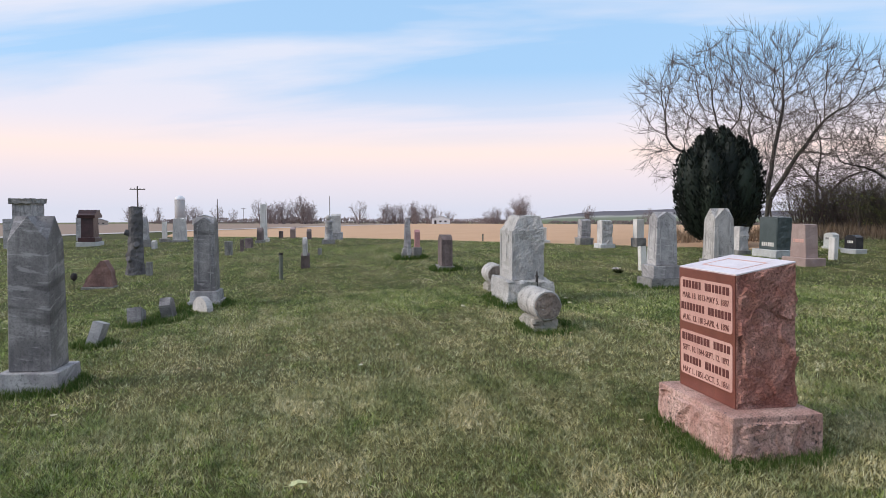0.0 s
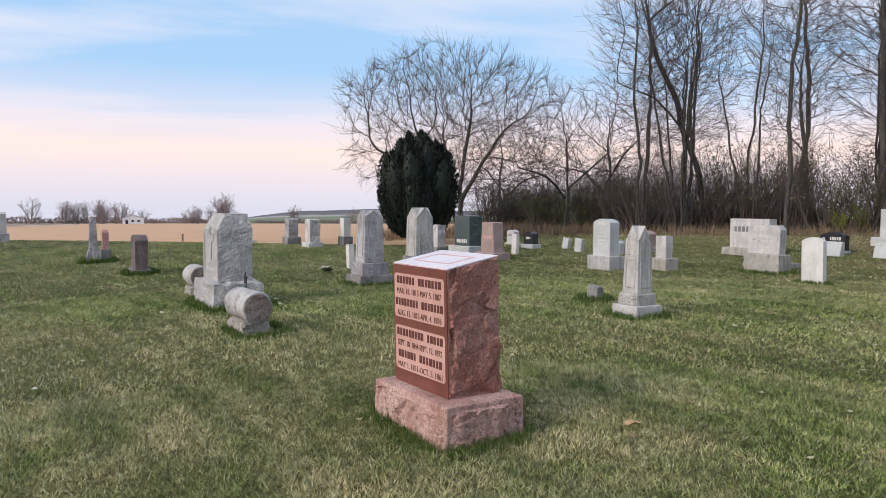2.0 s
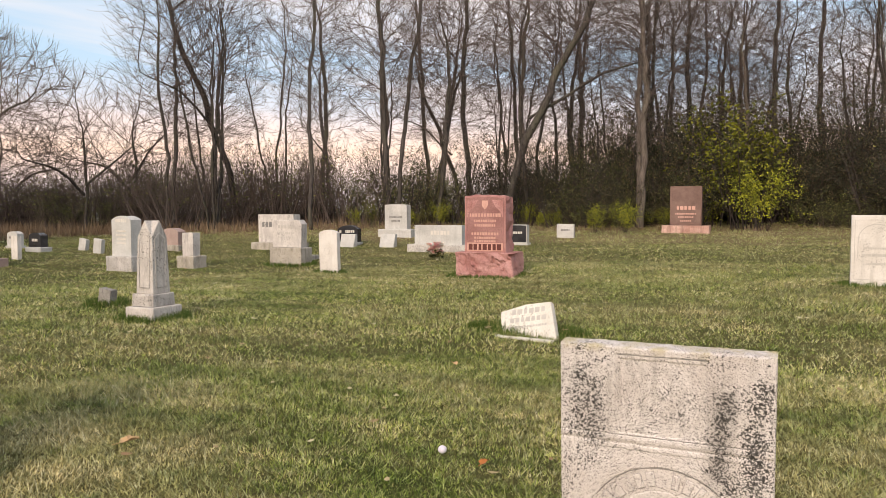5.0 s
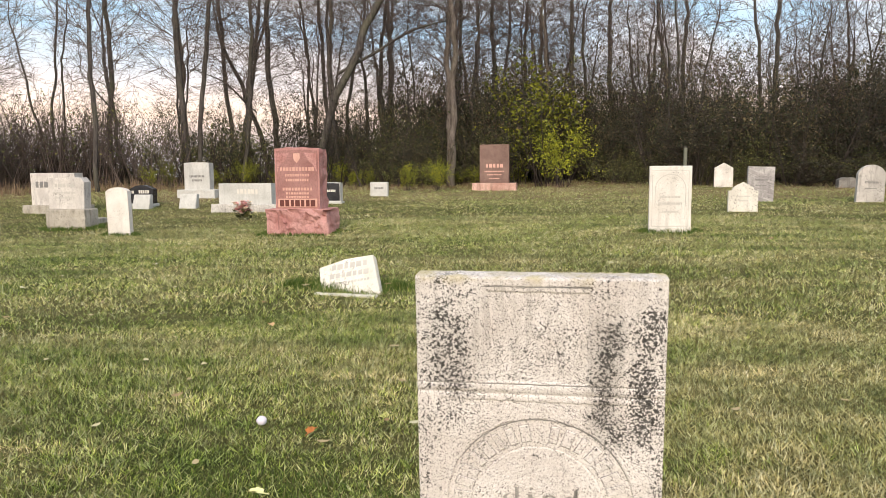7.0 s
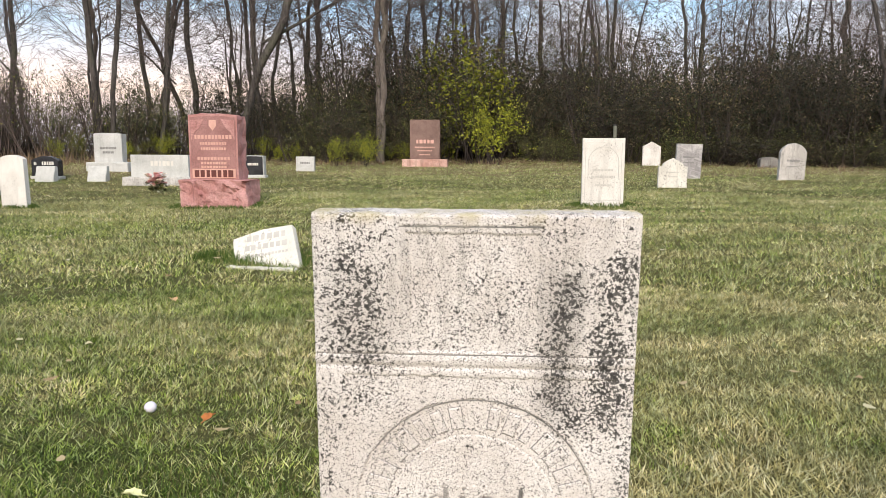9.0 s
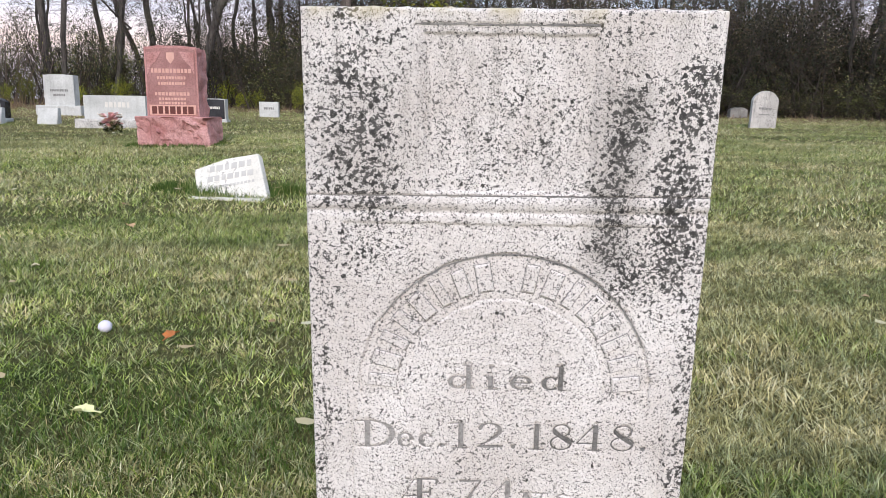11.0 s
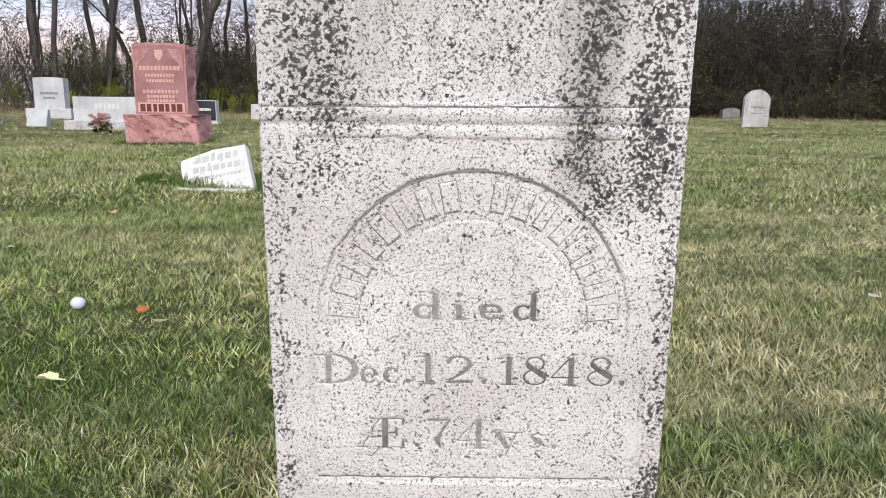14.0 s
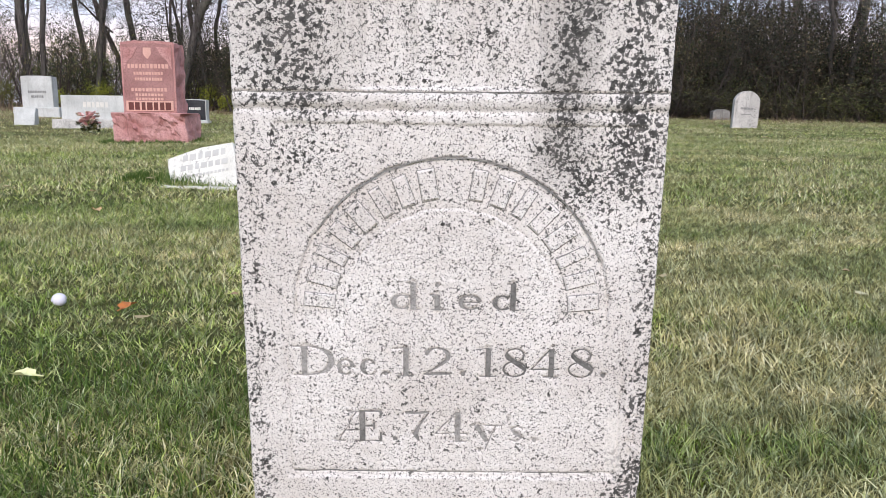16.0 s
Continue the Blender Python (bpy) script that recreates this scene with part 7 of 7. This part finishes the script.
def hedge(points, h, label):
    """A low far hedge or treeline of many twig clumps."""
    rng = np.random.default_rng(int(h * 100) + len(points))
    q = []
    for (xa, ya), (xb, yb_) in zip(points, points[1:]):
        ln = math.hypot(xb - xa, yb_ - ya)
        for i in range(int(ln * 22)):
            f = rng.random()
            x, y = xa + (xb - xa) * f + rng.normal(0, 2), ya + (yb_ - ya) * f + rng.normal(0, 2)
            top = h * (0.55 + 0.45 * noise.noise((x * 0.11, y * 0.11, 0.3)))
            z = ground(x, y) + rng.random() * top
            w, hh = rng.uniform(0.15, 0.5), rng.uniform(0.4, 1.1)
            a = rng.uniform(0, 6.28)
            cx, sx = math.cos(a) * w, math.sin(a) * w
            q += [(x - cx, y - sx, z), (x + cx, y + sx, z + 0.1), (x + cx * 0.4, y + sx * 0.4, z + hh), (x - cx * 0.5, y - sx * 0.5, z + hh * 0.8)]
    ob = part("far_treeline", raw("far_treeline", q, np.arange(len(q)).reshape(-1, 4), FARTWIG), FARTWIG)
    return tagged(ob, label, "treeline", kind="stuff")


hedge([(-205, 350), (-165, 360), (-100, 385), (-80, 390)], 4.2, "grey-brown hedge along the field's far side")
hedge([(-86, 372), (-58, 370)], 3.6, "brown hedge beyond the stubble field")
hedge([(-330, 420), (-205, 400)], 4.0, "distant treeline behind farm buildings")
hedge([(-58, 450), (60, 470), (200, 480)], 3.0, "low treeline at the foot of the hill")


def hill():
    n, m = 90, 14
    vs, fs = [], []
    for i in range(n + 1):
        x = -330 + 1300 * i / n
        f = (x + 330) / 230
        hgt = 27 * (1 - math.exp(-max(0, f) ** 2 * 1.6)) * (1 - 0.12 * min(1, max(0, (x + 60) / 400))) + 2.0 * noise.noise((x * 0.012, 0, 0))
        for j in range(m + 1):
            y = 1080 + 420 * j / m
            s = math.sin(math.pi / 2 * min(1, j / (m * 0.85)))
            vs.append((x, y, ground(x, 1080) - 1 + (hgt - 5.5) * s + (1.0 * noise.noise((x * 0.09, y * 0.05, 1)) if j > m * 0.55 else 0)))
    for i in range(n):
        for j in range(m):
            a = i * (m + 1) + j
            fs.append((a, a + m + 1, a + m + 2, a + 1))
    mt = M("far_hill", 0.95, 0.05)
    geo = mt.node("ShaderNodeNewGeometry")
    sx = mt.node("ShaderNodeSeparateXYZ")
    mt.link(geo.outputs["Position"], sx.inputs[0])
    h = mt.math("ADD", mt.math("MULTIPLY", sx.outputs["Y"], 1 / 420.0), mt.math("MULTIPLY", mt.noise(geo.outputs["Position"], 0.012, 3), 0.22))
    col = mt.ramp(mt.math("SUBTRACT", h, 2.57), [(0.05, (0.24, 0.20, 0.13)), (0.14, (0.16, 0.19, 0.11)), (0.34, (0.20, 0.22, 0.16)), (0.42, (0.38, 0.38, 0.34)), (0.50, (0.16, 0.15, 0.16)), (0.9, (0.13, 0.12, 0.135))])
    tagged(part("hill", raw("hill", vs, fs, mt.done(col)), mt.m, smooth=True), "distant wooded hill with pale fields on its slope", "hill", kind="structure")


hill()

WHITEPAINT = plain("white_siding", (0.74, 0.75, 0.77), 0.7, 0.08)
ROOFGREY = plain("grey_metal_roof", (0.36, 0.37, 0.40), 0.5, 0.15)
DARKWIN = plain("dark_openings", (0.03, 0.03, 0.035), 0.4)
SILOMAT = stone("silo_concrete", (0.38, 0.36, 0.35), (0.47, 0.45, 0.44), 0.8, 3, 0.2, stained=0.4, stain=(0.28, 0.27, 0.26), bump=0.2)


def barn(x, y, w, d, h, rz, label, wallmat=WHITEPAINT, openings=3):
    t = thing("barn", x, y, rz, label, "barn", "farm buildings")
    part("wall", prism([(-w / 2, -1), (w / 2, -1), (w / 2, h), (0, h + w * 0.16), (-w / 2, h)], d, 0, 0), wallmat, t)
    for s in (-1, 1):
        bm = bmesh.new()
        a, b = Vector((s * (w / 2 + 0.3), 0, h - 0.05)), Vector((0, 0, h + w * 0.16 + 0.12))
        vs = [bm.verts.new((p.x, yy, p.z + o)) for o in (0, 0.15) for p, yy in ((a, -d / 2 - 0.3), (b, -d / 2 - 0.3), (b, d / 2 + 0.3), (a, d / 2 + 0.3))]
        for q in ((0, 1, 2, 3), (4, 7, 6, 5), (0, 4, 5, 1), (1, 5, 6, 2), (2, 6, 7, 3), (3, 7, 4, 0)):
            bm.faces.new([vs[i] for i in q])
        part("roof", bm, ROOFGREY, t)
    for i in range(openings):
        part("door" if i == 0 else "window", box(w * 0.12, 0.1, h * (0.7 if i == 0 else 0.3), 0.1 if i == 0 else h * 0.4, 0, -w * 0.3 + i * w * 0.28, -d / 2 - 0.06), DARKWIN, t)


barn(-101.5, 350, 9.0, 14.0, 2.6, 16, "white gabled barn across the stubble field")
barn(-172, 252, 9.0, 7.0, 2.4, 30, "low pale shed beside a silo", plain("pale_tin", (0.5, 0.48, 0.46), 0.6))
barn(-222, 250, 7.0, 6.0, 1.6, 40, "low farmhouse with a grey roof", plain("tan_wall", (0.45, 0.40, 0.36), 0.7))


def silo():
    t = thing("silo", -188, 258, 0, "tall concrete silo with pale domed cap", "silo", "farm buildings")
    part("drum", lathe([(2.1, -1), (2.1, 10.4)], 28), SILOMAT, t, smooth=True)
    part("dome", lathe([(2.15, 10.4), (2.1, 10.7), (1.7, 11.5), (1.0, 12.0), (0.1, 12.2)], 28), WHITEPAINT, t, smooth=True)


silo()


def pole(x, y, h, cross):
    t = thing("utility_pole", x, y, 35, "weathered wooden utility pole with crossarm" if cross else "plain weathered wooden utility pole", "pole", "utility poles")
    part("shaft", lathe([(0.14, -1), (0.10, h)], 10), BARKPALE, t)
    if cross:
        part("crossarm", box(2.4, 0.12, 0.14, h - 0.6, 0.01), BARKPALE, t)
        for i in (-1.0, -0.4, 0.4, 1.0):
            part("insulator", lathe([(0.05, h - 0.46), (0.06, h - 0.36), (0.03, h - 0.28)], 8), DARKWIN, t).location.x = i


pole(-81, 101, 7.2, True)
pole(-115, 175, 7.5, False)
pole(-95, 205, 9.0, False)
pole(-190, 310, 8.0, True)

# ---- weeds at the wood's foot ----
def weeds():
    rng = np.random.default_rng(77)
    q = []
    spots_ = []
    for i in range(1900):
        s = rng.random() ** 2.0 * 0.9
        p = along(min(0.99, s), rng.uniform(-2.2, 0.8))
        spots_.append((p.x, p.y, rng.uniform(0.15, 0.55) * (1.0 if s < 0.33 else 0.4)))
    for i in range(900):
        spots_.append((rng.uniform(1.0, 9.0), rng.uniform(23.5, 27.5), rng.uniform(0.2, 0.6)))
    for x, y, h in spots_:
        z = ground(x, y)
        for k in range(5):
            a = rng.uniform(0, 6.28)
            lx, ly = rng.normal(0, 0.10, 2)
            ox, oy = rng.normal(0, 0.08, 2)
            w = 0.010
            hh = h * rng.uniform(0.5, 1)
            q += [(x + ox - w * math.cos(a), y + oy - w * math.sin(a), z), (x + ox + w * math.cos(a), y + oy + w * math.sin(a), z), (x + ox + lx, y + oy + ly, z + hh)]
    ob = part("dry_weeds", raw("dry_weeds", q, np.arange(len(q)).reshape(-1, 3), WEED), WEED)
    tagged(ob, "dry tan weeds along the foot of the wood", "weeds", kind="stuff")


weeds()

# ---- grass and fallen leaves ----
def blades(x, y, h, w, rng, lean=0.55, single=False):
    """Bent three-cornered blades, two quads folded to a tip: arrays of verts and triangles."""
    n = len(x)
    z = np.array([ground(a, b) for a, b in zip(x, y)]) - 0.004
    a = rng.uniform(0, 6.283, n)
    b = 2.0 * np.sin(1.3 * x + 2.1 * np.sin(0.9 * y)) + rng.normal(0, 2.2, n)
    k = rng.uniform(0.1, 1.0, n) * lean * h
    ca, sa = np.cos(a) * w, np.sin(a) * w
    root = np.stack([x, y, z], 1)
    mid = root + np.stack([np.cos(b) * k * 0.35, np.sin(b) * k * 0.35, h * 0.55], 1)
    tip = root + np.stack([np.cos(b) * k, np.sin(b) * k, h * rng.uniform(0.78, 1.0, n)], 1)
    off = np.stack([ca, sa, np.zeros(n)], 1)
    v = np.stack([root - off, root + off, mid + off * 0.8, mid - off * 0.8, tip], 1).reshape(-1, 3)
    if single:
        v = np.stack([root - off, root + off, tip], 1).reshape(-1, 3)
        return v, np.arange(n * 3).reshape(-1, 3)
    i = np.arange(n)[:, None] * 5
    f = np.concatenate([i + np.array([[0, 1, 2]]), i + np.array([[0, 2, 3]]), i + np.array([[3, 2, 4]])], 0)
    return v, f


def lawn():
    rng = np.random.default_rng(3)
    for name, r0, r1, dens, h, w, a0, a1 in (("lawn_grass", 0.25, 2.6, 22000, 0.046, 0.0017, -60, 155), ("lawn_grass", 2.6, 5.5, 9500, 0.047, 0.0032, -55, 152), ("lawn_grass", 5.5, 12.0, 2600, 0.045, 0.0050, -25, 152), ("lawn_grass", 12.0, 27.0, 560, 0.037, 0.0080, -20, 152), ("lawn_grass", 27.0, 52.0, 55, 0.045, 0.020, 80, 152), ("lawn_grass", 0.25, 5.6, 1100, 0.042, 0.0060, 152, 302), ("lawn_grass", 5.6, 14.0, 170, 0.050, 0.0130, 152, 335)):
        a0, a1 = radians(a0), radians(a1)
        n = int(dens * (a1 - a0) / 2 * (r1 * r1 - r0 * r0))
        r = np.sqrt(rng.uniform(r0 * r0, r1 * r1, n))
        a = rng.uniform(a0, a1, n)
        x, y = 1.3 + r * np.cos(a), 1.2 + r * np.sin(a)
        field = (0.587 * x + 0.809 * y > 18.7) & (x + 0.70 * y > -2.0) & (x - 0.30 * y < -2.4)
        x, y = x[~field], y[~field]
        n = len(x)
        hh = h * rng.uniform(0.45, 1.15, n) * (0.95 + 0.25 * np.sin(x * 1.7 + 0.6 * y) * np.sin(y * 1.3) + 0.42 * np.sin(x * 23 + 3 * np.sin(y * 17)) * np.sin(y * 21 + 2 * np.sin(x * 13)))
        v, f = blades(x, y, hh, np.full(n, w) * rng.uniform(0.7, 1.3, n), rng, 1.5, r0 > 2.5 or a0 > 2.6)
        tagged(part(name, raw(name, v, f, GRASS), GRASS), "short mown grass, green mixed with straw blades", "grass", kind="stuff")


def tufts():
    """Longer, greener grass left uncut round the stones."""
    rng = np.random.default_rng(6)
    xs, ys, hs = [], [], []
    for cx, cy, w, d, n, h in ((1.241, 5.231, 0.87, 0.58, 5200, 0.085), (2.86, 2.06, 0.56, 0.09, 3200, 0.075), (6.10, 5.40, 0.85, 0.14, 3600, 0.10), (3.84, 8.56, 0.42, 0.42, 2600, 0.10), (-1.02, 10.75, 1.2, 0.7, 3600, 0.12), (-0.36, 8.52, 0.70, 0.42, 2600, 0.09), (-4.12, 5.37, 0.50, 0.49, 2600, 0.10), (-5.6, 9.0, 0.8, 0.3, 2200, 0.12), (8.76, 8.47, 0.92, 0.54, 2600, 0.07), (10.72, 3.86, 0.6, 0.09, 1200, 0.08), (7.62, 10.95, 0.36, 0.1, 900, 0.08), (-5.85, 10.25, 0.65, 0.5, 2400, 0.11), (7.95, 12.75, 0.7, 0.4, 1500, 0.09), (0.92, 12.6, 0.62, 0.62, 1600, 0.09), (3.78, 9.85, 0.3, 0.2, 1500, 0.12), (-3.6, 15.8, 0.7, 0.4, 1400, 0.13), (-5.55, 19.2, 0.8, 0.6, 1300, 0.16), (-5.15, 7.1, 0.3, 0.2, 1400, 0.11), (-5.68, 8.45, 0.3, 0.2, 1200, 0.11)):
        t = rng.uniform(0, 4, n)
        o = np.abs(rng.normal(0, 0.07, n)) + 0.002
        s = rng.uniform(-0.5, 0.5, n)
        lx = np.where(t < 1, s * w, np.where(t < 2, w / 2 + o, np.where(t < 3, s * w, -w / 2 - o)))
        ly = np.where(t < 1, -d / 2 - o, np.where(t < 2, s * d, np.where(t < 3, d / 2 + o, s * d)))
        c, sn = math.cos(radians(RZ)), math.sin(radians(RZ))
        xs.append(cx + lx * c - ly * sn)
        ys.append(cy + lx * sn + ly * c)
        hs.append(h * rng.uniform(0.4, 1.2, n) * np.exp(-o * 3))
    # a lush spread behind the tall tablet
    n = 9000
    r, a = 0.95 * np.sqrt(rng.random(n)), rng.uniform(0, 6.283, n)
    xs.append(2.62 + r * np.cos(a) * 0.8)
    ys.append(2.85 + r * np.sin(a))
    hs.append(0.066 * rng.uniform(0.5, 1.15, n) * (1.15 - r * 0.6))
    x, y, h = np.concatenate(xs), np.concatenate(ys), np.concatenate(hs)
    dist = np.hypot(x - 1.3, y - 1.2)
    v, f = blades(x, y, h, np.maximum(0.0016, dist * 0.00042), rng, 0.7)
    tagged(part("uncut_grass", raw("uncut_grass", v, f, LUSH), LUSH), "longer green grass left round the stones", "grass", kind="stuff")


def fallen_leaves():
    rng = np.random.default_rng(12)
    q, f = [], []
    pts = [(rng.uniform(-9, 9), rng.uniform(2, 22)) for _ in range(230)] + [(rng.uniform(3, 22), rng.uniform(1, 12)) for _ in range(200)]
    pts += [tuple(along(min(0.99, max(0.01, rng.uniform(0.1, 0.9))), rng.uniform(-4.5, -0.3) * rng.random())) for _ in range(1500)]
    for x, y in pts:
        near = math.hypot(x - 1.3, y - 1.2)
        if near < 1.6:
            continue
        s = rng.uniform(0.022, 0.042) * (1.0 if near < 9 else 1.35)
        a, z = rng.uniform(0, 6.28), ground(x, y) + 0.040 + rng.uniform(0, 0.012)
        curl = rng.uniform(0.1, 0.5)
        ring = ((1.0, 0, 0.3), (0.45, 0.5, 0), (-0.5, 0.55, 0.2), (-1.0, 0.0, 0.45), (-0.45, -0.5, 0.1), (0.5, -0.45, 0.15))
        b = len(q)
        q.append((x, y, z))
        for px, py, pz in ring:
            q.append((x + s * (px * math.cos(a) - py * math.sin(a)), y + s * (px * math.sin(a) + py * math.cos(a)), z + s * pz * curl * 2))
        f += [(b, b + 1 + i, b + 1 + (i + 1) % 6) for i in range(6)]
    tagged(part("fallen_leaves", raw("fallen_leaves", q, f, LITTER), LITTER), "scattered dry tan and yellow fallen leaves", "leaves", kind="stuff")


def one_leaf(x, y, rz, size, mat, label):
    t = thing("fallen_leaf", x, y, rz, label, "leaf", "fallen leaves")
    bm = bmesh.new()
    n = 14
    ring = []
    for i in range(n):
        a = 2 * math.pi * i / n
        r = size * (0.62 + 0.38 * math.cos(a) ** 2 + (0.16 if i % 2 else -0.1))
        ring.append(bm.verts.new((r * math.cos(a), r * 0.75 * math.sin(a), 0.045 + size * 0.35 * math.sin(a) ** 2)))
    c = bm.verts.new((0, 0, 0.042))
    for i in range(n):
        bm.faces.new((c, ring[i], ring[(i + 1) % n]))
    part("blade", bm, mat, t)
    part("stalk", box(size * 0.9, 0.003, 0.003, 0.045, 0, -size * 1.2), mat, t)


ORANGELEAF = plain("orange_leaf", (0.48, 0.17, 0.05), 0.7, 0.3, 40)
TANLEAF = plain("tan_leaf", (0.50, 0.33, 0.18), 0.7, 0.3, 40)
PALELEAF = plain("pale_yellow_leaf", (0.66, 0.66, 0.36), 0.7, 0.2, 40)
lawn()
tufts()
fallen_leaves()
one_leaf(3.56, 3.48, 20, 0.040, ORANGELEAF, "curled orange fallen leaf on the grass")
one_leaf(3.03, 3.26, 100, 0.034, PALELEAF, "pale yellow-green fallen leaf on the grass")
one_leaf(4.75, 4.95, 60, 0.045, TANLEAF, "curled tan fallen leaf on the grass")
one_leaf(2.35, 4.95, 10, 0.06, TANLEAF, "curled brown fallen leaf on the grass")
one_leaf(-0.95, 3.85, 45, 0.05, PALELEAF, "pale yellow fallen leaf on the grass")
one_leaf(0.05, 3.55, 140, 0.05, TANLEAF, "brown fallen leaf on the grass")
